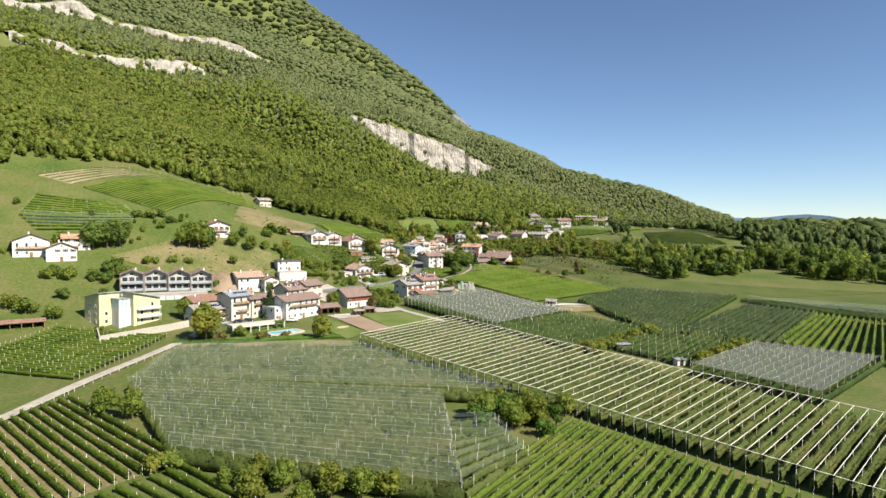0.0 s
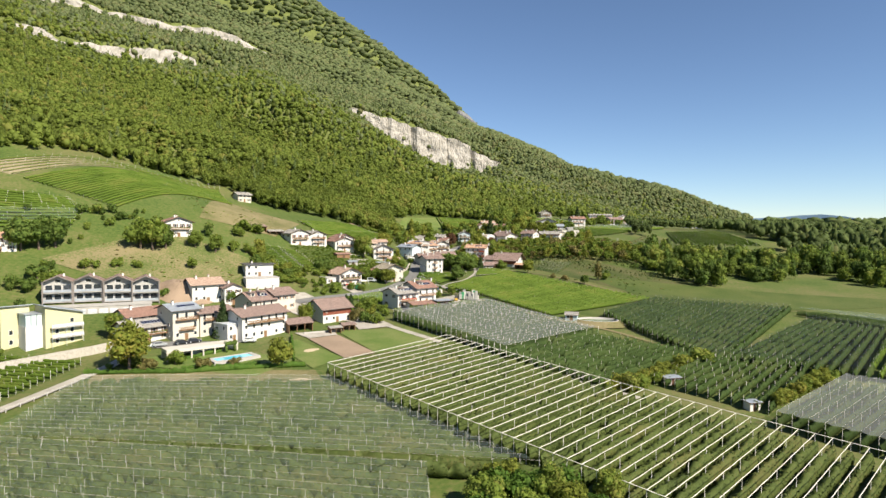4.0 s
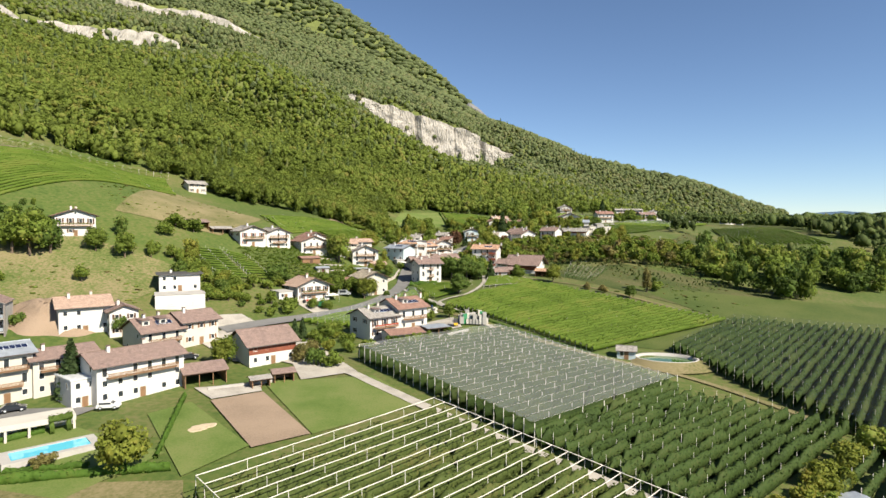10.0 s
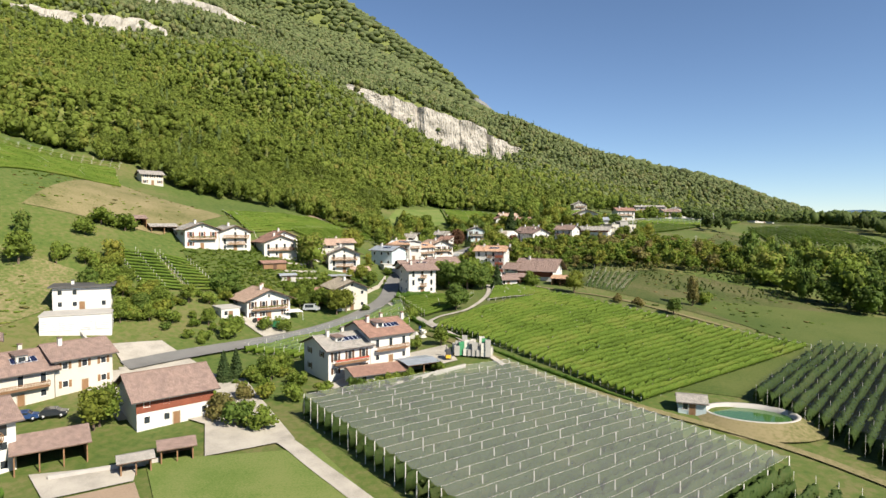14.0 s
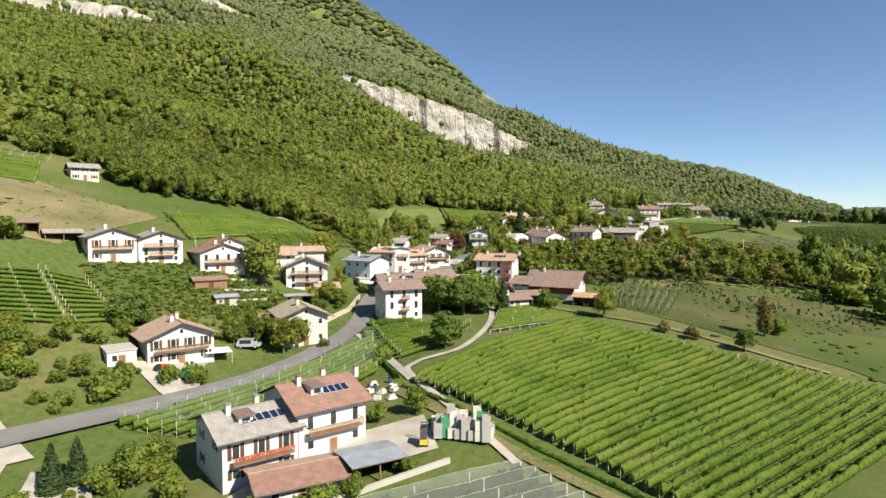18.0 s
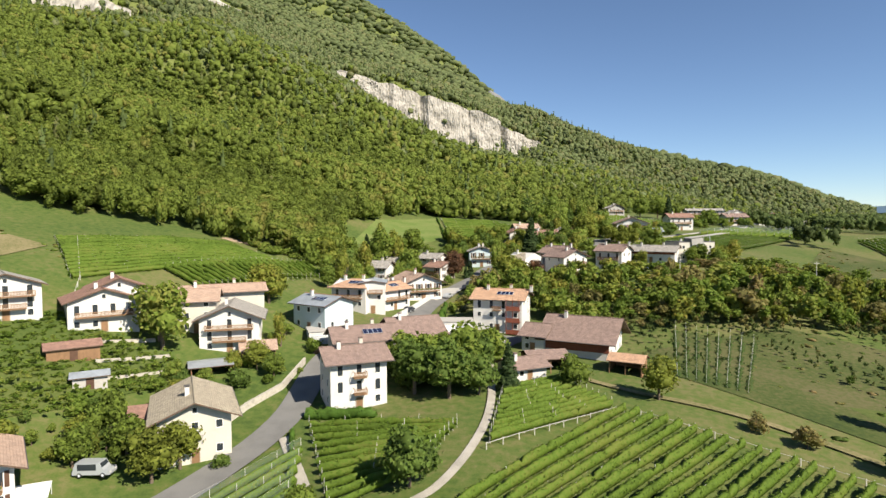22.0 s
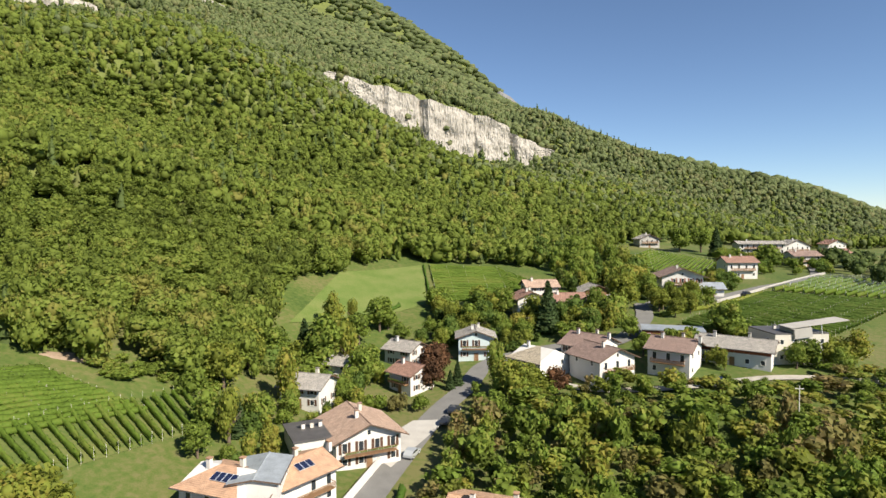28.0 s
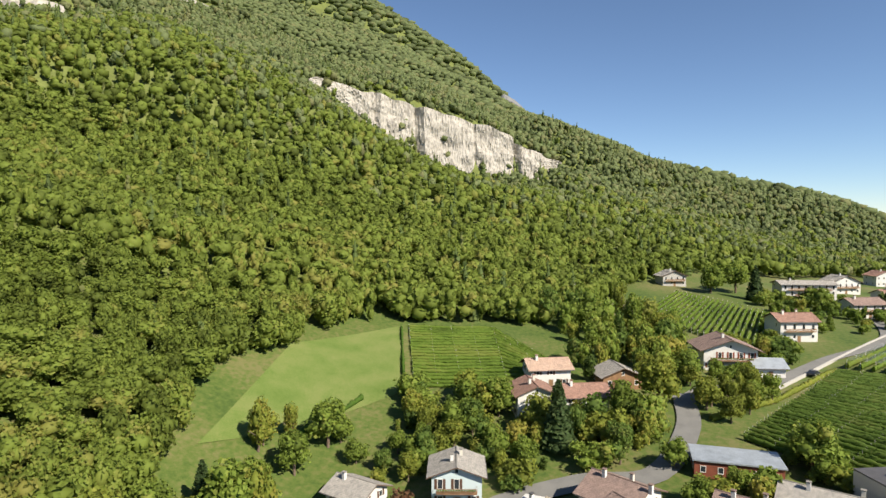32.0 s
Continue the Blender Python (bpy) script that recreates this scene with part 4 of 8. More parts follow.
def shutter_proto(w, h, material):
    key = ("shutter", w, h, material)
    if key not in PROTO:
        s = Shape().box(-w / 2, w / 2, -0.06, -0.01, 0, h)
        for k in range(5):
            z = h * (k + 0.5) / 5
            s.box(-w / 2 + 0.05, w / 2 - 0.05, -0.08, -0.06, z - h * 0.06, z + h * 0.06)
        PROTO[key] = s.mesh("shutter", M[material])
    return PROTO[key]


def add_window(parent, m, w=1.0, h=1.3, shutters=""):
    fr, pn = window_proto(w, h, 0)
    win = part("window", fr, parent, m=m)
    part("pane", pn, win, m=pose(0, 0, 0))
    if shutters:
        sh = shutter_proto(w * 0.48, h, shutters)
        part("shutter", sh, win, m=pose(-w * 0.78, 0, 0))
        part("shutter", sh, win, m=pose(w * 0.78, 0, 0))
    return win


def uv_by_slope(me, scale=1.0):
    """Tile courses: u along the eaves, v up the slope."""
    uv = me.uv_layers.new(name="UVMap")
    for poly in me.polygons:
        n = poly.normal
        side = Vector((-n.y, n.x, 0))
        side = side.normalized() if side.length > 1e-3 else Vector((1, 0, 0))
        up = n.cross(side)
        for li in poly.loop_indices:
            co = me.vertices[me.loops[li].vertex_index].co
            uv.data[li].uv = (co.dot(side) * scale, co.dot(up) * scale)


def gable_roof(w, d, h, pitch, over, along, thick=0.22, hip=0.0):
    """Two slopes over a w x d plan that starts at y = 0. along: 'x' ridge parallel to the front, 'y' gable to the front."""
    if along == "y":
        half, y0, y1 = w / 2 + over, -over, d + over
        rz = h + pitch * w / 2
        ez = h - pitch * over
        ring = lambda y, c: [(-half, y, ez), (0, y, rz + c), (half, y, ez), (half, y, ez - thick), (0, y, rz - thick + c), (-half, y, ez - thick)]
        s = Shape()
        a, b = ring(y0, 0), ring(y1, 0)
        hip_y = hip * w / 2
        if hip:
            a[1], a[4] = (0, y0 + hip_y, rz), (0, y0 + hip_y, rz - thick)
            b[1], b[4] = (0, y1 - hip_y, rz), (0, y1 - hip_y, rz - thick)
        s.v = a + b
    else:
        half, x0, x1 = d / 2 + over, -w / 2 - over, w / 2 + over
        rz, ez = h + pitch * d / 2, h - pitch * over
        m = d / 2
        ring = lambda x: [(x, m + half, ez), (x, m, rz), (x, m - half, ez), (x, m - half, ez - thick), (x, m, rz - thick), (x, m + half, ez - thick)]
        s = Shape()
        a, b = ring(x0), ring(x1)
        if hip:
            q = hip * d / 2
            a[1], a[4] = (x0 + q, m, rz), (x0 + q, m, rz - thick)
            b[1], b[4] = (x1 - q, m, rz), (x1 - q, m, rz - thick)
        s.v = a + b
    # top slopes, undersides, eaves and verges
    s.f = [(0, 1, 7, 6), (1, 2, 8, 7), (2, 3, 9, 8), (3, 4, 10, 9), (4, 5, 11, 10), (5, 0, 6, 11), (0, 5, 4, 1), (1, 4, 3, 2), (6, 7, 10, 11), (7, 8, 9, 10)]
    return s


def house(label, x, y, rot, w, d, h, ridge="x", roof="tile_brown", wall="white", pitch=0.42, over=0.9, shutters="darkwood", balcony=0, chimneys=1, solar=0, hip=0.0,
          flat=False, floors=0, name="house", category="house", cols=0, lift=0.0, blind="", garage=False, top="", wood_top=0.0, front_roof="", dormers=0, bay=0):
    """A rendered house whose front foot runs through (x, y); rot turns its front; w wide, d deep, h to the eaves."""
    zf = float(land(x, y)) + lift
    m = pose(x, y, zf, 0, 0, rot)
    for fy in (0.22, 0.5, 0.78):
        for fx in (-0.3, 0, 0.3):
            c = m @ Vector((fx * w, fy * d, 0))
            TAKEN.append((c.x, c.y, max(w, d) * 0.3))
    ob = thing(name, m, label, category)
    s = Shape()
    hw = w / 2
    if flat:
        s.box(-hw, hw, 0, d, -4, h)
    elif ridge == "y":
        rz = h + pitch * hw - 0.12
        s.prism([(-hw, 0, -4), (hw, 0, -4), (hw, 0, h - 0.1), (0, 0, rz), (-hw, 0, h - 0.1)], [(-hw, d, -4), (hw, d, -4), (hw, d, h - 0.1), (0, d, rz), (-hw, d, h - 0.1)])
    else:
        rz = h + pitch * d / 2 - 0.12
        s.prism([(hw, 0, -4), (hw, d, -4), (hw, d, h - 0.1), (hw, d / 2, rz), (hw, 0, h - 0.1)], [(-hw, 0, -4), (-hw, d, -4), (-hw, d, h - 0.1), (-hw, d / 2, rz), (-hw, 0, h - 0.1)])
    part("wall", fix_normals(s.mesh("wall", M[wall])), ob)
    if wood_top:
        # real boarding on most houses; on the farm barn it stands for shade
        part("cladding", Shape().box(-hw - 0.06, hw + 0.06, -0.06, 0.05, h - wood_top, h - 0.12).mesh("cladding", M["redwood"]), ob, "red-brown wooden boarding under the eaves, also farm barn front shade")
    if flat:
        t = Shape().box(-hw - over, hw + over, -over, d + over, h, h + 0.28)
        part("roof", t.mesh("roof", M[roof]), ob)
        rz = h + 0.28
    else:
        hp = 1.0 if hip else 0.0
        me = fix_normals(gable_roof(w, d, h, pitch, over, ridge, hip=hip).mesh("roof", M[roof], M["fascia"]))
        uv_by_slope(me)
        if front_roof:
            me.materials.append(M[front_roof])
        for p_ in me.polygons:
            p_.material_index = 1 if p_.normal.z <= 0.3 else 2 if front_roof and p_.normal.y < 0 else 0
        r = part("roof", me, ob)
        for k in range(dormers if ridge == "x" else 0):
            dx = (k - (dormers - 1) / 2) * w * 0.42 - w * 0.12
            dy = d * 0.2
            dz = h + pitch * dy
            top_z = min(rz - 0.15, dz + 1.45)
            back = min(d / 2, (top_z - h) / pitch)
            dm = part("dormer", fix_normals(Shape().prism([(dx - 0.95, dy, dz - 0.3), (dx + 0.95, dy, dz - 0.3), (dx + 0.95, dy, top_z), (dx - 0.95, dy, top_z)],
                                                          [(dx - 0.95, back, top_z - 0.3), (dx + 0.95, back, top_z - 0.3), (dx + 0.95, back, top_z + 0.05), (dx - 0.95, back, top_z + 0.05)]).mesh("dormer", M[wall])), r)
            part("dormer_roof", fix_normals(Shape().prism([(dx - 1.25, dy - 0.45, top_z), (dx + 1.25, dy - 0.45, top_z), (dx + 1.25, dy - 0.45, top_z + 0.14), (dx - 1.25, dy - 0.45, top_z + 0.14)],
                                                          [(dx - 1.25, back + 0.2, top_z + 0.1), (dx + 1.25, back + 0.2, top_z + 0.1), (dx + 1.25, back + 0.2, top_z + 0.24), (dx - 1.25, back + 0.2, top_z + 0.24)]).mesh("dormer_roof", M["tile_brown"])), r)
            add_window(ob, pose(dx, dy - 0.02, dz + 0.1), 1.3, min(1.0, top_z - dz - 0.25), "")
        rz = h + pitch * (hw if ridge == "y" else d / 2)
        cap = Shape()
        if ridge == "y":
            cap.tube((0, -over * (1 - hip), rz), (0, d + over * (1 - hip), rz), 0.13, n=6)
        elif not hip:
            cap.tube((-hw - over, d / 2, rz), (hw + over, d / 2, rz), 0.13, n=6)
        if cap.v:
            part("ridge_cap", cap.mesh("ridge_cap", M[roof]), r)
        gut = Shape()
        if ridge == "x":
            gut.tube((-hw - over, -over - 0.06, h - pitch * over - 0.12), (hw + over, -over - 0.06, h - pitch * over - 0.12), 0.07, n=6)
        else:
            gut.tube((hw + over + 0.06, -over, h - pitch * over - 0.12), (hw + over + 0.06, d + over, h - pitch * over - 0.12), 0.07, n=6)
        part("gutter", gut.mesh("gutter", M["metal_dark"]), ob)
    # windows, storey by storey; few houses keep all their shutters
    if shutters == "darkwood" and int(abs(x * 13 + y * 7)) % 5 > 1:
        shutters = ""
    n = floors or max(1, round(h / 2.9))
    st = h / n
    rng = random.Random(int(abs(x * 31 + y * 17)))
    cf = cols or max(2, int(w / 3.0))
    for k in range(n):
        z = k * st + st * 0.34
        for i in range(cf):
            px = -hw + w * (i + 0.5) / cf
            if "f" in blind or (k == 0 and i == cf // 2 and not garage):
                continue
            if garage and k == 0:
                continue
            if rng.random() < 0.1:
                continue
            tall = balcony and k >= n - balcony and k > 0
            add_window(ob, pose(px, 0, z - (0.75 if tall else 0)), 1.05, 2.0 if tall else 1.3, shutters)
        cs = max(1, int(d / 3.8))
        for i in range(cs):
            py = d * (i + 0.5) / cs
            if rng.random() < 0.2:
                continue
            if "r" not in blind:
                add_window(ob, pose(hw, py, z, 0, 0, 90), 1.0, 1.3, shutters)
            if "l" not in blind and rng.random() < 0.8:
                add_window(ob, pose(-hw, py, z, 0, 0, -90), 1.0, 1.3, shutters)
    if ridge == "y" and not flat and "f" not in blind and pitch * hw > 1.6:
        add_window(ob, pose(0, 0, h + 0.1), 0.8, 1.0, "")
    if garage:
        for i in range(max(2, int(w / 3.4))):
            gw = w / max(2, int(w / 3.4))
            gx0 = -hw + gw * (i + 0.5)
            g = part("garage_door", Shape().box(gx0 - gw * 0.4, gx0 + gw * 0.4, -0.05, 0.05, 0.05, 2.2).mesh("garage_door", M["greywall"]), ob, "grey ribbed garage door")
            ribs = Shape()
            for q in range(5):
                ribs.box(gx0 - gw * 0.4, gx0 + gw * 0.4, -0.07, -0.05, 0.1 + 0.43 * q, 0.42 + 0.43 * q)
            part("door_panel", ribs.mesh("door_panel", M["metal_light"]), g)
    elif "f" not in blind:
        dr = part("door", Shape().box(-0.55, 0.55, -0.05, 0.04, 0.02, 2.1).mesh("door", M["wood"]), ob, "brown wooden front door")
        part("door_frame", Shape().box(-0.68, -0.55, -0.08, 0.03, 0, 2.22).box(0.55, 0.68, -0.08, 0.03, 0, 2.22).box(-0.55, 0.55, -0.08, 0.03, 2.1, 2.22).mesh("door_frame", M["stone"]), dr)
    # balconies
    for b in range(balcony):
        z = (n - 1 - b) * st
        if z < 2:
            continue
        bw = 2.2 if bay else w * (0.8 if b % 2 == 0 else 0.55)
        bal = part("balcony", Shape().box(-bw / 2, bw / 2, -1.25, 0, z - 0.16, z).mesh("balcony", M["concrete" if top == "modern" else "wood"]), ob, "balcony along the front")
        rl = Shape().box(-bw / 2, bw / 2, -1.27, -1.2, z + 0.85, z + 0.95).box(-bw / 2, -bw / 2 + 0.06, -1.2, 0, z + 0.85, z + 0.95).box(bw / 2 - 0.06, bw / 2, -1.2, 0, z + 0.85, z + 0.95)
        c = int(bw / 0.22)
        for i in range(c + 1):
            q = -bw / 2 + bw * i / c
            rl.box(q - 0.06, q + 0.06, -1.25, -1.21, z + 0.05, z + 0.85)
        tagged(part("railing", rl.mesh("railing", M["metal_light" if top == "modern" else "wood"]), bal, "upright slat railing"), kind="stuff")
        if shutters and b == 0:
            fl = Shape()
            for i in range(int(bw / 0.5)):
                q = -bw / 2 + 0.3 + i * 0.5
                fl.box(q - 0.16, q + 0.16, -1.45, -1.27, z + 0.62, z + 0.86)
            part("flower_box", fl.mesh("flower_box", M["red_paint"] if rng.random() < 0.18 else M["hedge"]), bal, "planted flower boxes")
    # chimneys
    for c in range(chimneys):
        if flat:
            px, py, base = -hw * 0.4 + c * 1.6, d * 0.6, h
        elif ridge == "x":
            px, py = -hw * 0.55 + c * w * 0.45, d / 2 + (0.9 if c % 2 else -0.9)
            base = rz - pitch * 0.9 - 0.3
        else:
            px, py = (0.9 if c % 2 else -0.9), d * (0.35 + 0.3 * c)
            base = rz - pitch * 0.9 - 0.3
        ch = part("chimney", Shape().box(px - 0.32, px + 0.32, py - 0.32, py + 0.32, base, rz + 0.85).mesh("chimney", M["white" if c % 2 == 0 else "cream"]), ob)
        part("chimney_cap", Shape().box(px - 0.42, px + 0.42, py - 0.42, py + 0.42, rz + 1.0, rz + 1.1).box(px - 0.26, px + 0.26, py - 0.26, py + 0.26, rz + 0.85, rz + 1.0).mesh("chimney_cap", M[roof if "tile" in roof else "metal_dark"]), ch)
    # solar panels on the front or right slope
    if solar and not flat:
        ang = math.degrees(math.atan(pitch))
        for i in range(solar):
            pm = Shape().box(-0.5, 0.5, -0.82, 0.82, 0.08, 0.13).mesh("solar_panel", M["metal_light"])
            cell = Shape().box(-0.46, 0.46, -0.78, 0.78, 0.13, 0.14).mesh("glass_cover", M["solar"])
            if ridge == "x":
                py = d * 0.24
                mm = pose(-solar * 0.52 + 1.04 * (i + 0.5) + w * 0.12, py, h + pitch * py + 0.04, ang, 0, 0)
            else:
                px = hw * 0.5
                mm = pose(px, d * 0.3 + 1.04 * i, h + pitch * (hw - px) + 0.04, 0, ang, 0) @ pose(0, 0, 0, 0, 0, 90)
            sp = part("solar_panel", pm, ob, "dark solar panel", mm)
            part("glass_cover", cell, sp)
    return ob


def shed(label, x, y, rot, w, d, h, roof="tile_brown", pitch=0.3, open_front=True, wall="wood", name="shed", over=0.5):
    zf = float(land(x, y))
    m = pose(x, y, zf, 0, 0, rot)
    c = m @ Vector((0, d / 2, 0))
    TAKEN.append((c.x, c.y, max(w, d) * 0.55))
    ob = thing(name, m, label, "shed")
    hw = w / 2
    part("wall", Shape().box(-hw, hw, d - 0.15, d, -2, h + 0.02).mesh("wall", M[wall]), ob)
    part("wall", Shape().box(-hw, -hw + 0.15, 0, d - 0.15, -2, h).mesh("wall", M[wall]), ob)
    part("wall", Shape().box(hw - 0.15, hw, 0, d - 0.15, -2, h).mesh("wall", M[wall]), ob)
    if open_front:
        for i in range(max(2, int(w / 3)) + 1):
            q = -hw + 0.1 + (w - 0.2) * i / max(2, int(w / 3))
            part("post", Shape().box(q - 0.09, q + 0.09, -0.09, 0.09, -1, h).mesh("post", M["wood"]), ob)
    else:
        part("wall", Shape().box(-hw + 0.15, hw - 0.15, 0, 0.15, -2, h).mesh("wall", M[wall]), ob)
        part("door", Shape().box(-0.6, 0.6, -0.05, 0, 0, 2.0).mesh("door", M["darkwood"]), ob, "dark plank door")
    me = fix_normals(gable_roof(w, d, h + 0.1, pitch, over, "x", 0.14).mesh("roof", M[roof], M["fascia"]))
    uv_by_slope(me)
    for p_ in me.polygons:
        p_.material_index = 0 if p_.normal.z > 0.3 else 1
    part("roof", me, ob)
    return ob


def row_house(x, y, rot):
    """Modern gabled terrace unit: a dark steel portal frame before glazed storeys with deep terraces."""
    m = pose(x, y, float(land(x, y)) + 0.8, 0, 0, rot)
    c = m @ Vector((0, 5, 0))
    TAKEN.append((c.x, c.y, 6.0))
    ob = thing("row_house", m, "modern grey gabled row house with framed glass terraces", "house")
    w, d, h, rz = 4.5, 10.0, 7.2, 9.3
    part("wall", fix_normals(Shape().prism([(-w, 1.6, -4), (w, 1.6, -4), (w, 1.6, h), (0, 1.6, rz), (-w, 1.6, h)], [(-w, d, -4), (w, d, -4), (w, d, h), (0, d, rz), (-w, d, h)]).mesh("wall", M["greywall"])), ob)
    roof = fix_normals(Shape().prism([(-w - 0.35, -0.3, h - 0.1), (0, -0.3, rz + 0.05), (w + 0.35, -0.3, h - 0.1), (w + 0.35, -0.3, h + 0.14), (0, -0.3, rz + 0.3), (-w - 0.35, -0.3, h + 0.14)],
                                     [(-w - 0.35, d + 0.3, h - 0.1), (0, d + 0.3, rz + 0.05), (w + 0.35, d + 0.3, h - 0.1), (w + 0.35, d + 0.3, h + 0.14), (0, d + 0.3, rz + 0.3), (-w - 0.35, d + 0.3, h + 0.14)]).mesh("roof", M["tile_brown"], M["frame_brown"]))
    uv_by_slope(roof)
    for p_ in roof.polygons:
        p_.material_index = 0 if p_.normal.z > 0.3 else 1
    part("roof", roof, ob)
    for sx in (-1, 1):
        part("portal_post", Shape().box(sx * w - 0.2, sx * w + 0.2, -0.2, 0.15, -3, h - 0.1).mesh("portal_post", M["frame_brown"]), ob, "grey-brown portal post")
        part("party_wall", Shape().box(sx * w - 0.1, sx * w + 0.1, 0.15, 1.6, -3, h - 0.1).mesh("party_wall", M["greywall"]), ob)
    for z in (0.2, 3.6):
        slab = part("terrace", Shape().box(-w + 0.2, w - 0.2, -0.15, 1.58, z - 0.28, z).mesh("terrace", M["concrete"]), ob)
        part("railing", Shape().box(-w + 0.25, w - 0.25, -0.12, -0.06, z + 0.12, z + 0.95).mesh("railing", M["metal_grey"]), slab, "grey railing of the terrace")
        for k in range(3):
            add_window(ob, pose(-2.7 + 2.7 * k, 1.58, z + 0.1), 2.3, 2.5, "")
    add_window(ob, pose(0, 1.58, 6.9), 1.8, 1.2, "")
    part("chimney", Shape().box(1.2, 1.8, 5, 5.6, 8.0, 10.0).mesh("chimney", M["white"]), ob)


def slant_block(label, m, w, d, tops, windows, balconies):
    """Rendered block under one slanting roof; tops are the heights of its four corners, front first, going round."""
    c = m @ Vector((w / 2, d / 2, 0))
    TAKEN.append((c.x, c.y, max(w, d) * 0.6))
    ob = thing("apartment_block", m, label, "building")
    foot = [(0, 0), (w, 0), (w, d), (0, d)]
    part("wall", fix_normals(Shape().prism([(x, y, -5) for x, y in foot], [(x, y, h) for (x, y), h in zip(foot, tops)]).mesh("wall", M["yellow"])), ob)
    wide = [(-0.7, -0.9), (w + 0.7, -0.9), (w + 0.7, d + 0.6), (-0.7, d + 0.6)]
    sx, sy = (tops[1] - tops[0]) / w, (tops[3] - tops[0]) / d
    level = [tops[0] + sx * x + sy * y for x, y in wide]
    part("roof", fix_normals(Shape().prism([(x, y, h + 0.02) for (x, y), h in zip(wide, level)], [(x, y, h + 0.3) for (x, y), h in zip(wide, level)]).mesh("roof", M["metal_grey"])), ob, "thin grey sheet roof")
    for side, u, storey in windows:
        add_window(ob, pose(u, -0.02, 1.2 + 3.0 * storey) if side == 0 else pose(-0.02, u, 1.2 + 3.0 * storey, 0, 0, -90), 1.1, 1.5, "")
    for z in balconies:
        slab = part("balcony", Shape().box(1.2, w - 0.3, -1.6, -0.01, z - 0.25, z).mesh("balcony", M["concrete"]), ob, "grey balcony slab")
        part("railing", Shape().box(1.25, w - 0.35, -1.58, -1.5, z + 0.1, z + 1.0).mesh("railing", M["metal_light"]), slab, "pale balcony railing")
        for x in (1.4, w / 2, w - 0.5):
            part("post", Shape().box(x - 0.06, x + 0.06, -1.45, -1.33, z - 3.2, z - 0.25).mesh("post", M["metal_grey"]), slab)


# lower settlement, beside the orchards
block_at = pose(-144.2, 210.0, float(land(-144, 212)) - 0.2, 0, 0, 60)
slant_block("pale yellow block with a high slanting grey roof", pose(-155.5, 206.0, float(land(-155, 208)) - 0.2, 0, 0, 60), 7.6, 12.0, (12.8, 12.8, 10.6, 10.6), ((0, 2.6, 0), (0, 5.0, 0), (0, 2.6, 1), (0, 5.0, 1), (1, 3.0, 0), (1, 8.0, 0), (1, 3.0, 1), (1, 8.0, 1), (1, 3.0, 2), (1, 8.0, 2)), ())
slant_block("pale yellow block with grey balconies and a slanting roof", block_at, 10.6, 8.0, (12.8, 10.2, 10.2, 12.8), ((0, 3.2, 0), (0, 7.4, 0), (0, 3.2, 1), (0, 7.4, 1), (0, 7.4, 2), (1, 4.0, 1)), (3.1, 6.2))
tower = thing("stair_tower", block_at, "glazed white stair tower between the yellow blocks", "building")
part("wall", Shape().box(-4.6, -0.05, 2.0, 7.6, -4, 7.0).mesh("wall", M["white"]), tower)
for k in range(3):
    part("pane", Shape().box(-4.5 + 1.48 * k, -3.14 + 1.48 * k, 2.05, 7.5, 7.0, 10.6).mesh("pane", M["bluewall"]), tower, "pale glazed panel")
part("roof", Shape().box(-4.9, -0.05, 1.7, 7.6, 10.6, 10.85).mesh("roof", M["metal_grey"]), tower)
for ax, ay in ((-163.5, 238.5), (-155.5, 243.5), (-147, 248), (-139, 252.5)):
    row_house(ax, ay, 33)
house("long low concrete carport under the row houses", -148, 238.5, 33, 34, 7, 3.0, flat=True, roof="concrete", wall="concrete", over=0.2, shutters="", chimneys=0, floors=1, garage=True, name="carport", category="carport", lift=-0.5)
house("white house with a pale terracotta roof", -121, 265, 45, 12, 11, 7.4, ridge="x", roof="tile_pale", wall="white", floors=2, chimneys=2, pitch=0.4)
house("white gabled house wing with small windows", -112, 268, 45, 7, 9, 7.2, ridge="y", roof="tile_brown", wall="white", floors=2)
house("farmhouse with a red tile roof", -125.5, 232.3, 60, 13, 10, 5.2, ridge="x", roof="tile_red", wall="white", floors=2)
house("low house with a grey roof and solar panels", -118.4, 222.1, 60, 14, 9, 5.2, ridge="x", roof="tile_grey", wall="white", floors=2, solar=6, balcony=1)
house("tall cream guest house with balconies and solar panels", -109, 228, 56, 9, 11, 10.0, ridge="x", roof="metal_grey", wall="cream", floors=3, balcony=2, solar=6, pitch=0.28)
house("cream guest house wing with a brown roof", -102.5, 236, 56, 12, 9, 7.8, ridge="x", roof="tile_brown", wall="cream", floors=3, balcony=1, pitch=0.3)
house("large white inn with rows of windows and a brown roof", -85.9, 237.3, 59, 18, 11, 8.0, ridge="x", roof="tile_brown", wall="white", floors=3, cols=6, balcony=1, chimneys=2, pitch=0.36)
house("white veranda wing with a glazed upper floor", -93.5, 230, 59, 5, 8, 5.6, flat=True, roof="metal_light", wall="white", floors=2, shutters="", chimneys=0, over=0.2)
shed("open wooden barn with a brown tile roof", -76.5, 246, 44, 9, 8, 3.2, pitch=0.35)
house("cream house with a brown roof and dormers", -97.2, 262.6, 60, 10.5, 11, 6.2, ridge="x", roof="tile_brown", wall="cream", floors=2, balcony=1, solar=4, chimneys=2, pitch=0.5, dormers=2)
house("old cream farmhouse with a brown roof and arched door", -92.2, 271.8, 60, 10, 10, 6.8, ridge="x", roof="tile_brown", wall="cream", floors=2, shutters="wood")
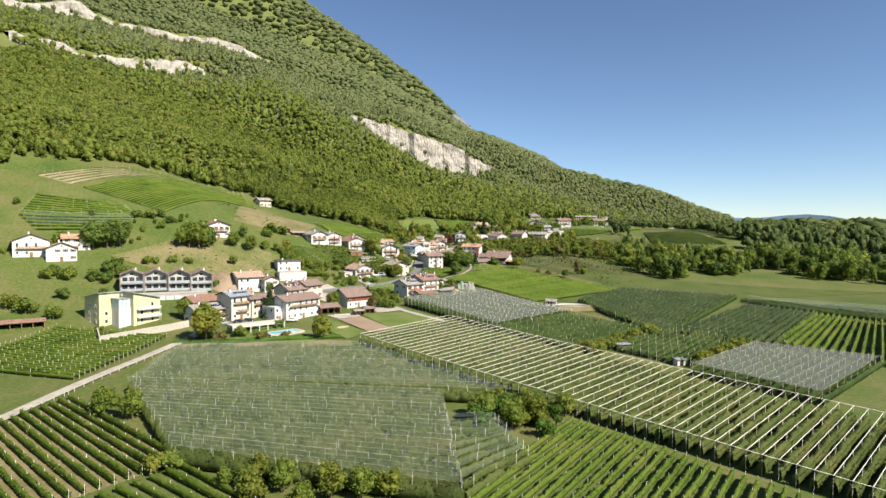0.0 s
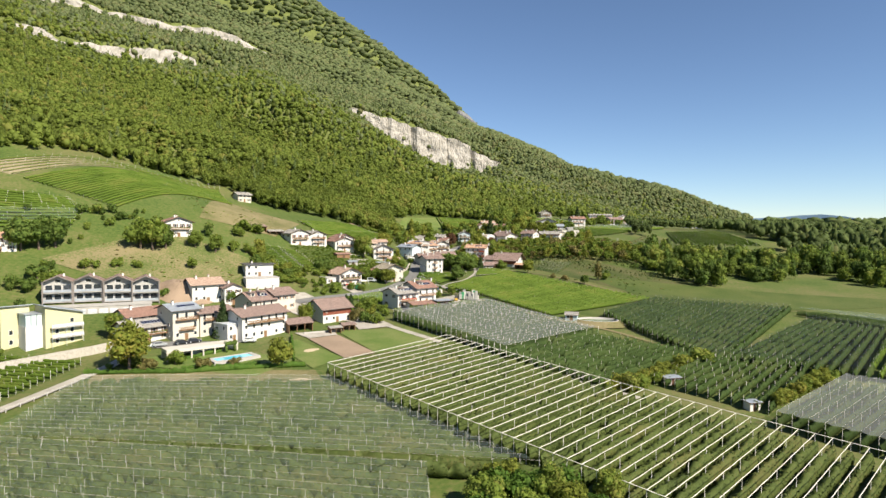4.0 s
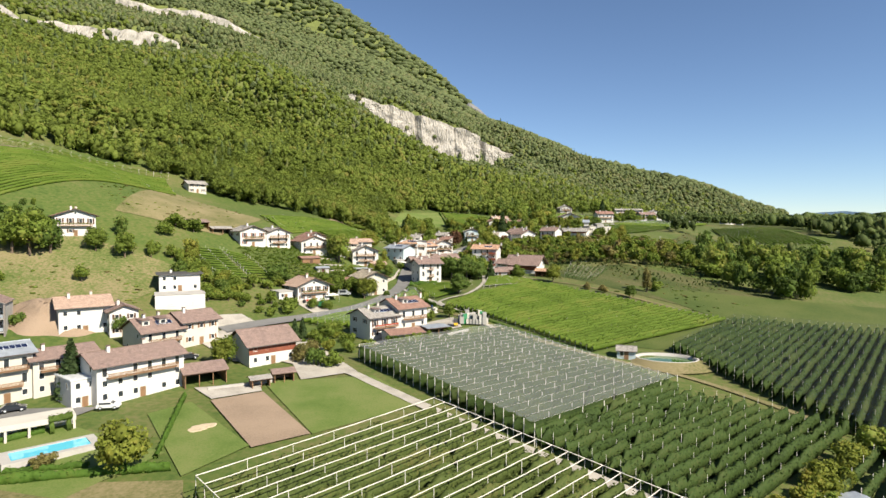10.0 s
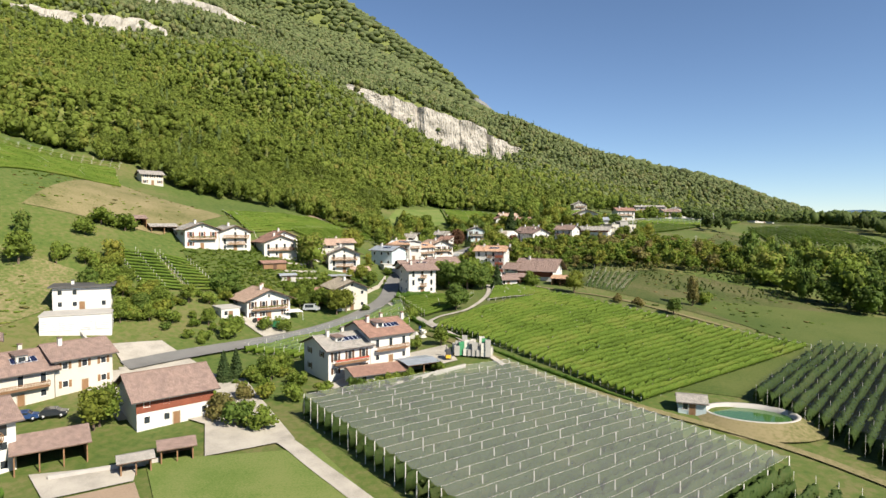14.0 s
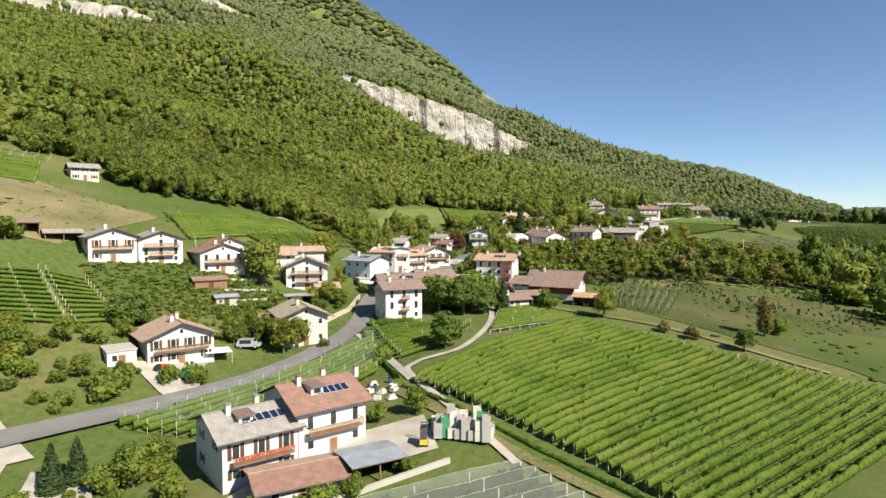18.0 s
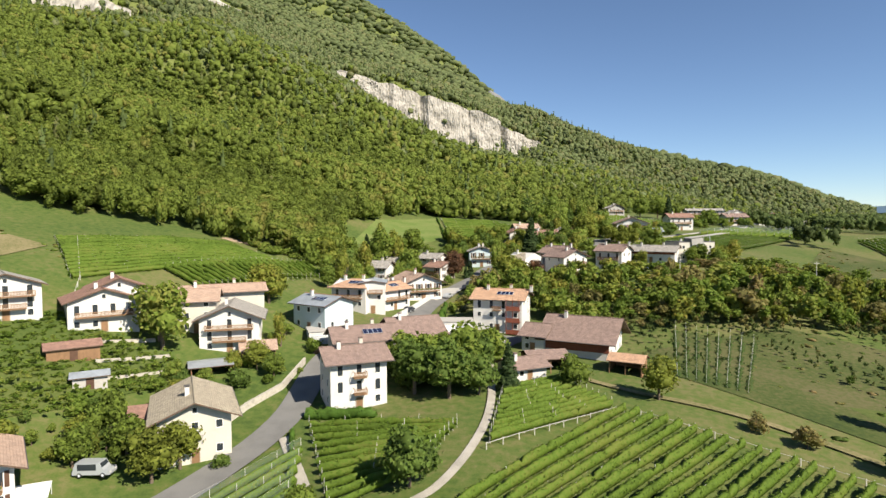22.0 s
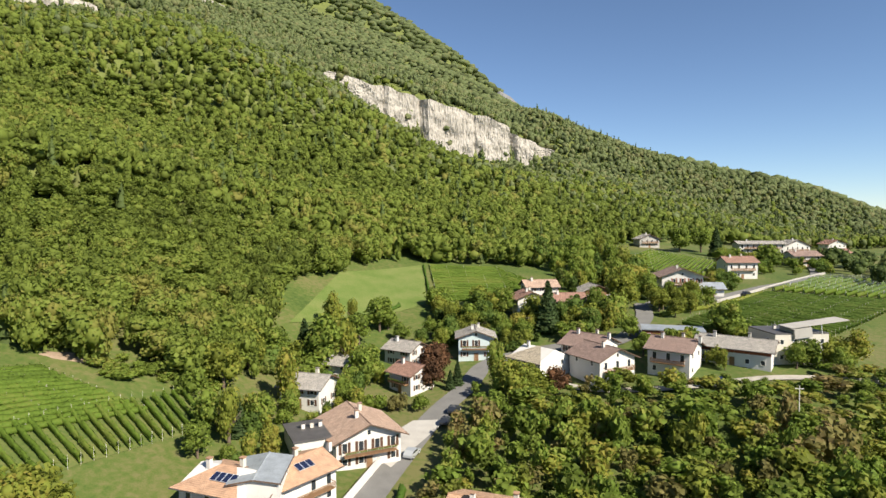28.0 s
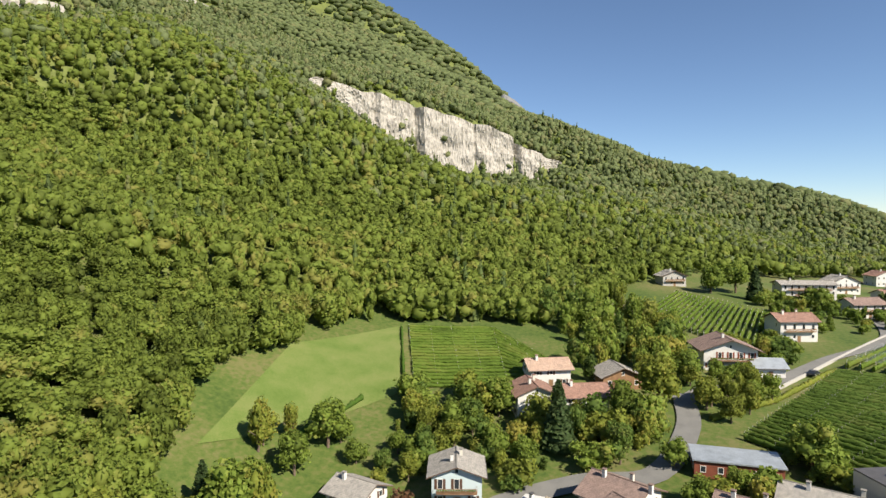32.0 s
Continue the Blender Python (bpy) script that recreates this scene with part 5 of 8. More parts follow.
house("white barn with red-brown boarding under a brown roof", -68.7, 264.3, 50, 12.6, 11.5, 5.6, ridge="x", roof="tile_brown", wall="white", pitch=0.52, floors=2, wood_top=2.7, shutters="", blind="l", chimneys=0, over=1.0)
shed("small wooden shelter with a brown roof", -60.5, 251.5, 36, 4.5, 4, 2.4)
shed("small grey-roofed garden shed", -64.0, 247.0, 40, 4, 3, 2.2, roof="tile_grey")
house("modern white house with a flat dark roof", -114.5, 298.5, 34, 12, 9, 5.6, lift=1.2, flat=True, roof="metal_dark", wall="white", floors=2, shutters="", over=0.9, chimneys=1, top="modern")
house("white garage block under the modern house", -109.5, 290.5, 34, 14, 8, 3.4, lift=1.2, flat=True, roof="concrete", wall="white", floors=1, shutters="", over=0.15, chimneys=0, garage=True, name="garage", category="garage")
house("white house on the hill with a red-brown roof", -157.5, 307, 45, 12, 11, 7.4, ridge="y", roof="tile_red", wall="white", floors=2, balcony=1, chimneys=2, pitch=0.35, over=1.1)
house("white villa with a gabled front", -214.5, 243, 40, 14, 11, 7.8, ridge="y", roof="tile_red", wall="white", floors=2, balcony=2)
house("white villa with an orange tile roof", -203, 247, 40, 12, 10, 6.4, ridge="y", roof="tile_orange", wall="white", floors=2)
house("small white house with an orange roof", -204, 258, 40, 11, 9, 6.0, ridge="x", roof="tile_orange", wall="white", floors=2)
shed("open tractor shed with a red tile roof", -178, 195, 42, 14, 6, 2.6, roof="tile_red")
shed("old wooden hay shed", -136, 346, 50, 10, 7, 2.8)
shed("weathered wooden barn on the slope", -128, 352, 48, 8, 6, 2.6, roof="tile_grey")

# middle village
house("white house with shutters and a grey roof", -115.5, 353.5, 50, 11, 11, 6.8, ridge="y", roof="tile_grey", wall="white", floors=2, balcony=1, pitch=0.36, shutters="redwood")
house("white house with long dark balconies", -108.5, 362.5, 50, 11, 11, 6.8, ridge="y", roof="tile_grey", wall="white", floors=3, balcony=2, pitch=0.36, shutters="darkwood")
house("white house with an orange-brown tile roof", -96, 371.5, 46, 12, 11, 6.2, ridge="y", roof="tile_red", wall="white", floors=2, balcony=2, solar=3, pitch=0.36)
shed("low wooden outbuilding with an orange roof", -93.5, 361, 46, 8, 5, 2.6, roof="tile_red", open_front=False)
shed("grey metal-roofed garden shed", -87, 357, 40, 5, 3.5, 2.3, roof="metal_grey", open_front=False, wall="concrete")
house("white house with wooden balcony and brown roof", -80.5, 327.5, 47, 12.5, 11, 6.0, ridge="y", roof="tile_pale", wall="white", floors=2, balcony=1, chimneys=2, pitch=0.4, over=1.3)
house("low white side wing with a terrace", -88, 320, 47, 5, 7, 2.8, flat=True, roof="concrete", wall="white", floors=1, chimneys=0, shutters="", over=0.2)
house("white double house with a grey roof and solar panels", -46.1, 291.5, 47.5, 10.2, 11, 6.6, ridge="x", roof="tile_grey", wall="white", floors=2, balcony=1, solar=6, chimneys=2, dormers=1, pitch=0.36)
house("white double house with a red roof and dormer", -39.0, 299.2, 47.5, 10.6, 12, 7.0, ridge="x", roof="tile_red", wall="white", floors=2, balcony=1, solar=5, chimneys=3, dormers=1, pitch=0.4)
house("low farm annex with a red lean-to roof", -38.2, 286.2, 37, 10, 7, 2.9, ridge="x", front_roof="tile_red", roof="tile_pale", wall="white", floors=1, chimneys=0, pitch=0.22, shutters="")
shed("open lean-to with a grey sheet roof", -30.2, 291.8, 40, 7, 6, 2.6, roof="metal_grey", pitch=0.1)
house("old stone farmhouse with a slab roof", -63, 349, 34, 10, 14, 7.2, ridge="y", roof="slab", wall="cream", floors=2, pitch=0.42, over=1.4, shutters="")
shed("lean-to barn with a red tile roof", -71.5, 351, 34, 6, 10, 3.4, roof="tile_red", open_front=False)
house("tall pale house with a brown roof and small balconies", -43.9, 367.2, 32, 9.8, 9.2, 8.6, ridge="x", roof="tile_brown", wall="white", floors=3, balcony=2, bay=1, chimneys=2, pitch=0.36, over=1.1, cols=3, shutters="")
house("old white farmhouse with a grey gabled roof", -75.5, 381, 24, 11.5, 12, 7.2, ridge="y", roof="tile_grey", wall="white", floors=3, balcony=2, pitch=0.42, over=1.2, shutters="")
house("old farmhouse wing with brown shutters", -84, 383, 26, 7.5, 9, 7.0, ridge="x", roof="tile_pale", wall="cream", floors=3, chimneys=0)
house("long barn with a pale terracotta roof", -85.2, 394.6, 35, 19, 7, 4.6, ridge="x", roof="tile_pale", wall="cream", floors=1, chimneys=2, pitch=0.36, shutters="", blind="f")
shed("small tiled wood store", -69, 380.5, 30, 6.5, 6, 2.6, roof="tile_pale", pitch=0.45)
shed("small tin-roofed garden shelter", -73.6, 371.0, 34, 7, 6, 2.4, roof="metal_grey", pitch=0.12)
house("pale blue house with an orange and grey roof", -66, 399, -26, 10.5, 9, 6.6, ridge="x", roof="tile_orange", wall="bluewall", floors=2, solar=4, pitch=0.33, over=1.0, shutters="", front_roof="metal_grey")
house("white garage terrace beside the blue house", -59.5, 395, 28, 9, 6, 2.8, flat=True, roof="concrete", wall="white", floors=1, garage=True, chimneys=0, shutters="", over=0.2, name="garage", category="garage")
house("white house with dark balconies on the slope", -97, 377, 44, 10, 10, 6.2, ridge="y", roof="tile_red", wall="white", floors=2, balcony=2)
house("house with a long brown roof and solar panels", -48.5, 387.5, 30, 13, 10, 5.2, ridge="x", roof="tile_brown", wall="cream", floors=2, balcony=1, solar=4, chimneys=2, pitch=0.42)
house("barn with a broad brown tile roof", -38.8, 394, 30, 11, 13, 5.0, ridge="x", roof="tile_brown", wall="cream", floors=2, chimneys=1, pitch=0.45, shutters="")
loggia_house = house("white three-storey house with wooden loggia and solar panels", -24.4, 418.9, -9, 12.4, 11, 8.6, ridge="x", roof="tile_orange", wall="white", floors=3, balcony=1, bay=1, solar=4, chimneys=3, pitch=0.34, over=1.0, shutters="")
for k in range(3):
    lg = part("loggia", Shape().box(2.4, 5.9, -1.3, -0.02, 2.9 * k - 0.1, 2.9 * k + 0.1).mesh("loggia", M["redwood"]), loggia_house, "red-brown wooden loggia")
    for px_ in (2.5, 4.1, 5.75):
        part("post", Shape().box(px_ - 0.08, px_ + 0.08, -1.28, -1.12, 2.9 * k + 0.1, 2.9 * k + 2.8).mesh("post", M["redwood"]), lg)
    part("parapet", Shape().box(2.4, 5.9, -1.3, -1.2, 2.9 * k + 0.1, 2.9 * k + 1.0).mesh("parapet", M["redwood"]), lg)
house("white flat-roofed garage with a terrace", -34.5, 413.5, 8, 9, 6, 2.9, flat=True, roof="concrete", wall="white", floors=1, garage=True, chimneys=0, shutters="", over=0.15, name="garage", category="garage")
# its wood_top band imitates the shade of an open barn front
house("large farm barn with a broad brown roof", -5.9, 403.5, -19, 14.3, 13, 4.6, blind="f", wood_top=3.2, ridge="x", roof="tile_brown", wall="white", floors=2, chimneys=1, pitch=0.55, over=1.8, shutters="")
house("white farmhouse wing with a brown roof", -15.4, 405.4, -19, 5.2, 9, 4.0, ridge="x", roof="tile_brown", wall="white", floors=2, chimneys=0)
house("small white cottage with a brown roof", -15.5, 385.5, 34, 7.5, 6, 2.8, ridge="x", roof="tile_brown", wall="white", floors=1, pitch=0.4)
shed("wooden barn with a brown roof", -11.5, 391, 20, 8, 7, 3.0, open_front=True)
shed("open shed with an orange tile roof beside the barn", 3.2, 393.0, -19, 6.5, 5.5, 2.8, roof="tile_orange", pitch=0.35, open_front=True)

# along the street
house("white row house with orange roof and solar panels", -63.5, 419.5, -10, 10, 9, 6.2, ridge="x", roof="tile_orange", wall="white", floors=2, balcony=1, solar=4, chimneys=2, pitch=0.36, hip=1.0, shutters="")
house("white row house block with a blue-grey metal roof", -57.2, 420.8, 14, 6.4, 9, 8.2, ridge="y", roof="metal_grey", wall="white", floors=3, balcony=1, chimneys=0, pitch=0.16, over=0.5, shutters="")
house("white row house with orange roof along the street", -53.2, 429.0, 62, 12, 8.5, 5.8, ridge="x", roof="tile_orange", wall="white", floors=2, balcony=1, solar=3, chimneys=3, pitch=0.36, shutters="")
house("white community house with a dark and terracotta roof", -48.8, 446.5, 36, 12, 13, 5.8, ridge="y", roof="tile_pale", wall="white", floors=2, balcony=1, chimneys=2, pitch=0.4, over=1.2)
house("low hall with a flat dark roof", -57, 444, 36, 9, 10, 4.6, flat=True, roof="metal_dark", wall="white", floors=1, chimneys=3, over=0.3, shutters="")
house("white house with a grey roof among trees", -70.1, 464, -6, 9.4, 8.6, 4.8, ridge="x", roof="tile_grey", wall="white", floors=2, balcony=0, chimneys=2)
house("grey-roofed house half hidden by trees", -69, 482, -8, 8, 8, 4.8, ridge="x", roof="tile_grey", wall="white", floors=2)
house("white house with a grey gabled roof", -57.8, 499, -22, 8.5, 8, 4.8, ridge="x", roof="tile_grey", wall="white", floors=2)
house("white house with a pinkish tile roof", -53.0, 483.5, -32, 7.4, 8, 5.0, ridge="x", roof="tile_red", wall="white", floors=2, balcony=1)
house("white house with a pale blue ground floor", -37.4, 506, 10, 9.6, 9, 6.6, ridge="y", roof="tile_grey", wall="bluewall", floors=2, balcony=1, chimneys=2, pitch=0.36, over=1.0)
house("old white house with a hipped slab roof", -23.7, 493.7, -40, 10.2, 11, 5.6, ridge="x", roof="slab", wall="white", floors=2, hip=1.0, pitch=0.42, shutters="frame", over=1.0)
house("old house with patched red roofs", -10.5, 501, -35, 10, 11, 6.4, ridge="x", roof="tile_brown", wall="white", floors=2, chimneys=3)
house("cream gabled house with a red roof and balcony", -1.5, 492.5, 38, 11, 11, 6.0, ridge="y", roof="tile_brown", wall="white", floors=2, balcony=1, pitch=0.42, over=1.0)
house("white house with a brown roof and wooden balconies", 10.4, 494.6, -27.6, 9.8, 10, 6.8, ridge="x", roof="tile_brown", wall="white", floors=2, balcony=2, chimneys=3)
house("long house with a grey roof and wood cladding", 26.5, 501.5, -26, 17, 9, 4.6, ridge="x", roof="tile_grey", wall="white", floors=2, wood_top=1.4, chimneys=2, shutters="")
house("modern cream cube with a curved canopy roof", 43.5, 505, 16, 14, 11, 7.4, flat=True, roof="metal_dark", wall="cream", floors=2, shutters="", chimneys=1, over=0.05, cols=4, top="modern")
house("flat-roofed workshop with rooflights", 16, 518.5, -6, 16, 8, 3.4, flat=True, roof="metal_grey", wall="redwood", floors=1, shutters="", chimneys=0, over=0.4)
house("white house with a brown roof beside the vineyard", -23.5, 539.5, 18, 9.5, 10, 6.6, ridge="y", roof="tile_red", wall="white", floors=2, chimneys=2)
house("low house with a red tile roof", -11.5, 543.5, 16, 11, 9, 5.2, ridge="x", roof="tile_red", wall="white", floors=2)
house("house with a pale red roof below the vineyard", -20.5, 557.5, 18, 11, 9, 5.2, ridge="x", roof="tile_pale", wall="white", floors=2)
house("grey-roofed barn among trees", -1.5, 560, 16, 11, 9, 3.8, ridge="y", roof="tile_grey", wall="wood", floors=1, shutters="", chimneys=0)

# upper hamlet
house("white chalet with red shutters and flower balconies", 31, 582, 4, 15, 12, 6.8, ridge="y", roof="tile_brown", wall="white", floors=2, balcony=2, pitch=0.38, over=1.4, shutters="redwood")
house("low white annex beside the chalet", 41, 579, 4, 8, 8, 3.4, ridge="x", roof="metal_grey", wall="white", floors=1, chimneys=0)
house("white house with a glazed bay and red roof", 63, 620, 12, 13, 10, 7.4, ridge="x", roof="tile_red", wall="white", floors=2, balcony=1, chimneys=2)
house("long white guest house with rows of balconies", 96, 700, 4, 24, 11, 8.2, ridge="x", roof="tile_grey", wall="white", floors=3, balcony=2, pitch=0.25, cols=8)
house("white house with a grey roof beside the upper road", 129, 741, 16, 16, 10, 6.4, ridge="y", roof="tile_grey", wall="white", floors=2, balcony=1)
house("white house with an orange roof above the road", 107, 668, 16, 14, 10, 6.0, ridge="x", roof="tile_brown", wall="white", floors=2, balcony=1)
house("white house with a brown roof at the upper road", 140, 712, 16, 14, 10, 5.4, ridge="x", roof="tile_red", wall="white", floors=2)
house("dark wooden house among the trees", 38, 709, 16, 12, 9, 5.4, ridge="y", roof="tile_grey", wall="greywall", floors=2, balcony=1)
house("small white house among trees", -8.5, 698, 16, 8, 7, 5.0, ridge="y", roof="tile_grey", wall="white", floors=2, balcony=1)
house("small white house half hidden in the wood", -10, 660, 16, 7.5, 7, 4.6, ridge="y", roof="tile_grey", wall="white", floors=2, balcony=1)
house("white house on a far green meadow", 218, 780, 16, 20, 11, 6.4, ridge="x", roof="tile_grey", wall="white", floors=2)
house("far white house with a red roof", 176, 800, 16, 13, 10, 7.0, ridge="y", roof="tile_red", wall="white", floors=2)
house("white stone hut beside the hillside vineyard", -176, 417, 50, 9, 8, 5.0, ridge="x", roof="tile_grey", wall="cream", floors=2, chimneys=0)
house("small white pump hut with a grey roof", 21.5, 284.5, -10, 4.8, 4.2, 2.5, ridge="x", roof="tile_grey", wall="bluewall", floors=1, shutters="", chimneys=0, name="hut", category="hut", over=0.4)
shed("small pink garden hut among the trees", 42, 213, 20, 4, 3, 2.2, roof="metal_grey", pitch=0.1, open_front=False, wall="concrete")
shed("white field hut beside the net", 57, 196.5, 20, 3, 2.4, 2.2, roof="metal_grey", pitch=0.1, open_front=False, wall="white")


# ---- trees ----
def blob(rng, n_lobes, leaves, size, spread=(1.0, 1.0), core=0.72, leafy=1.0):
    """A crown of lobes: a rough core that stops the light and many leaf clumps round it. Unit size: radius about 1, from z = -1 to 1."""
    bm = bmesh.new()
    bmesh.ops.create_icosphere(bm, subdivisions=1, radius=1)
    iv = np.array([v.co[:] for v in bm.verts])
    it = np.array([[v.index for v in f.verts] for f in bm.faces])
    bm.free()
    parts_, lobes = [], []
    for k in range(n_lobes):
        a, z = rng.uniform(0, 2 * np.pi), rng.uniform(-0.55, 0.62)
        r = (1 - z * z) ** 0.5 * rng.uniform(0.25, 0.62)
        lobes.append((np.array((math.cos(a) * r * spread[0], math.sin(a) * r * spread[0], z * spread[1])), rng.uniform(0.34, 0.55)))
    lobes.append((np.array((0, 0, 0.1)), 0.62))
    for c, r in lobes:
        v = iv * r * core * rng.uniform(0.8, 1.2, (len(iv), 1)) + c
        parts_.append((v, it))
    per = leaves // len(lobes)
    for c, r in lobes:
        d = rng.normal(size=(per, 3))
        d[:, 2] += 0.25
        d /= np.linalg.norm(d, axis=1)[:, None]
        parts_.append(cards(c + d * r * rng.uniform(0.84, 1.06, (per, 1)), size, rng, 0.0, d, 0.7))
    return join(parts_)


def conifer(rng, tiers, leaves, size):
    """Unit conifer: base ring at z = 0, tip at z = 1, radius about 0.22."""
    parts_ = []
    for k in range(tiers):
        z0, r = k / tiers * 0.92, 0.23 * (1 - k / tiers) ** 0.85 + 0.02
        m = 9
        a = np.linspace(0, 2 * np.pi, m, endpoint=False) + rng.uniform(0, 1)
        rr = r * rng.uniform(0.7, 1.25, m)
        ring = np.stack([np.cos(a) * rr, np.sin(a) * rr, z0 - 0.03 + rng.uniform(-0.02, 0.02, m)], 1)
        v = np.concatenate([ring, [[0, 0, z0 + 1.7 / tiers]]])
        t = np.array([[i, (i + 1) % m, m] for i in range(m)])
        parts_.append((v, t))
    z = rng.uniform(0, 1, leaves) ** 1.3
    r = (0.23 * (1 - z) ** 0.85 + 0.01) * rng.uniform(0.7, 1.15, leaves)
    a = rng.uniform(0, 2 * np.pi, leaves)
    parts_.append(cards(np.stack([np.cos(a) * r, np.sin(a) * r, z], 1), size, rng, 0.4))
    return join(parts_)


TR = np.random.default_rng(21)
BROAD = [blob(TR, 14, 1350, 0.075, (1.0, 1.0), 0.68) for _ in range(5)]
SHRUB = [blob(TR, 9, 520, 0.1, (1.1, 0.8), 0.68) for _ in range(3)]
FIR = [conifer(TR, 13, 700, 0.035) for _ in range(2)]
SLIM = [blob(TR, 11, 900, 0.08, (0.8, 1.1), 0.68) for _ in range(2)]


def trunk_shape(rng, height, r):
    s = Shape()
    lean = (rng.uniform(-0.06, 0.06) * height, rng.uniform(-0.06, 0.06) * height)
    top = (lean[0], lean[1], height)
    s.tube((0, 0, -0.6), (lean[0] * 0.5, lean[1] * 0.5, height * 0.5), r * 1.25, r * 0.9, 7)
    s.tube((lean[0] * 0.5, lean[1] * 0.5, height * 0.5), top, r * 0.9, r * 0.55, 7)
    for _ in range(4):
        a = rng.uniform(0, 2 * math.pi)
        z = height * rng.uniform(0.45, 0.8)
        q = (math.cos(a) * height * 0.35 + lean[0], math.sin(a) * height * 0.35 + lean[1], z + height * rng.uniform(0.25, 0.45))
        s.tube((lean[0] * z / height, lean[1] * z / height, z), q, r * 0.45, r * 0.15, 5)
    return s


TREES = {}


def tree_proto(kind, leaf, k):
    """Crown and trunk meshes of unit height, shared by all trees of one look."""
    key = (kind, leaf, k)
    if key not in TREES:
        rng = random.Random(k * 7 + len(TREES))
        if kind == "fir":
            v, t = FIR[k % 2]
            crown = tri_mesh("crown", v * np.array((1, 1, 0.94)) + np.array((0, 0, 0.06)), t, [M[leaf]])
            trunk = Shape().tube((0, 0, -0.05), (0, 0, 0.8), 0.022, 0.008, 7).mesh("trunk", M["bark"])
        else:
            src, wid, low = {"broad": (BROAD, 0.40, 0.14), "shrub": (SHRUB, 0.62, 0.0), "slim": (SLIM, 0.24, 0.08), "column": (SLIM, 0.13, 0.02)}[kind]
            v, t = src[k % len(src)]
            lo, hi = v[:, 2].min(), v[:, 2].max()
            z = low + (v[:, 2] - lo) / (hi - lo) * (1 - low)
            crown = tri_mesh("crown", np.stack([v[:, 0] * wid, v[:, 1] * wid, z], 1), t, [M[leaf]])
            trunk = trunk_shape(rng, 0.55, 0.028).mesh("trunk", M["bark"])
        TREES[key] = (crown, trunk)
    return TREES[key]


LOOK = {"broad": ("round leafy tree", "tree"), "fir": ("tall spruce", "conifer"), "shrub": ("dense shrub", "shrub"), "slim": ("slender upright tree", "tree"), "column": ("narrow clipped evergreen", "cypress")}
HUE = {"leaf_a": "green", "leaf_b": "dark green", "leaf_c": "yellow-green", "leaf_d": "olive-brown", "leaf_r": "copper-brown", "needle": "blue-green", "hedge": "fresh green", "scrub_leaf": "bright green"}


CLEAR = (((-119, 347), (-106, 371), (-88, 349), (-101, 331)), ((-106, 371), (-83, 372), (-80, 363), (-88, 349)))      # open bank


def tree(x, y, h, kind="broad", leaf="leaf_a", wide=1.0, where="standing in grass"):
    if any(inside(x, y, q) for q in CLEAR) or ("edge" not in where and any(inside(x, y, q) for q in FIELDS)):
        return None
    if -138 < x < -84 and 294 < y < 332:
        h *= 0.62
    rng = random.Random(int(abs(x * 37 + y * 11)))
    crown, trunk = tree_proto(kind, leaf, rng.randrange(5))
    m = pose(x, y, float(land(x, y)), 0, 0, rng.uniform(0, 360)) @ Matrix.Diagonal((h * wide, h * wide, h, 1))
    ob = thing({"broad": "tree", "slim": "tree", "fir": "conifer", "shrub": "shrub", "column": "cypress"}[kind], m, f"{HUE[leaf]} {LOOK[kind][0]} {where}", LOOK[kind][1])
    part("crown", crown, ob)
    part("trunk", trunk, ob)
    TAKEN.append((x, y, h * 0.16))
    return ob


def scatter(name, spots, templates, material, label, category, seed=1, flip=0.0):
    """Far woods: every crown has its own size, turn and lean; all in one mesh."""
    rng = np.random.default_rng(seed)
    spots = np.asarray(spots, float)
    vs, ts, tones, k = [], [], [], 0
    pick_ = rng.integers(0, len(templates), len(spots))
    for j, (v, t) in enumerate(templates):
        sel = spots[pick_ == j]
        if not len(sel):
            continue
        a = rng.uniform(0, 2 * np.pi, len(sel))
        c, s = np.cos(a)[:, None], np.sin(a)[:, None]
        w = (sel[:, 3] * rng.uniform(0.8, 1.25, len(sel)))[:, None]
        w2 = w * rng.uniform(0.85, 1.15, (len(sel), 1))
        x = (v[None, :, 0] * c - v[None, :, 1] * s) * w
        y = (v[None, :, 0] * s + v[None, :, 1] * c) * w2
        z = v[None, :, 2] * sel[:, 4][:, None]
        out = np.stack([x + sel[:, 0][:, None], y + sel[:, 1][:, None], z + sel[:, 2][:, None]], -1)
        vs.append(out.reshape(-1, 3))
        tones.append(np.repeat(np.clip(rng.normal(0, 0.32, len(sel)), -0.8, 0.8), len(v)))
        ts.append((t[None] + (np.arange(len(sel)) * len(v))[:, None, None]).reshape(-1, 3) + k)
        k += len(sel) * len(v)
    me = tri_mesh(name, np.concatenate(vs), np.concatenate(ts), [M[material]])
    tone = me.attributes.new("tone", "FLOAT", "POINT")
    tone.data.foreach_set("value", np.concatenate(tones).astype(np.float32))
    return tagged(new(name, me), label, category, kind="stuff")


FR = np.random.default_rng(5)


def unit(v, t):
    lo, hi = v[:, 2].min(), v[:, 2].max()
    return np.stack([v[:, 0], v[:, 1], (v[:, 2] - lo) / (hi - lo)], 1), t


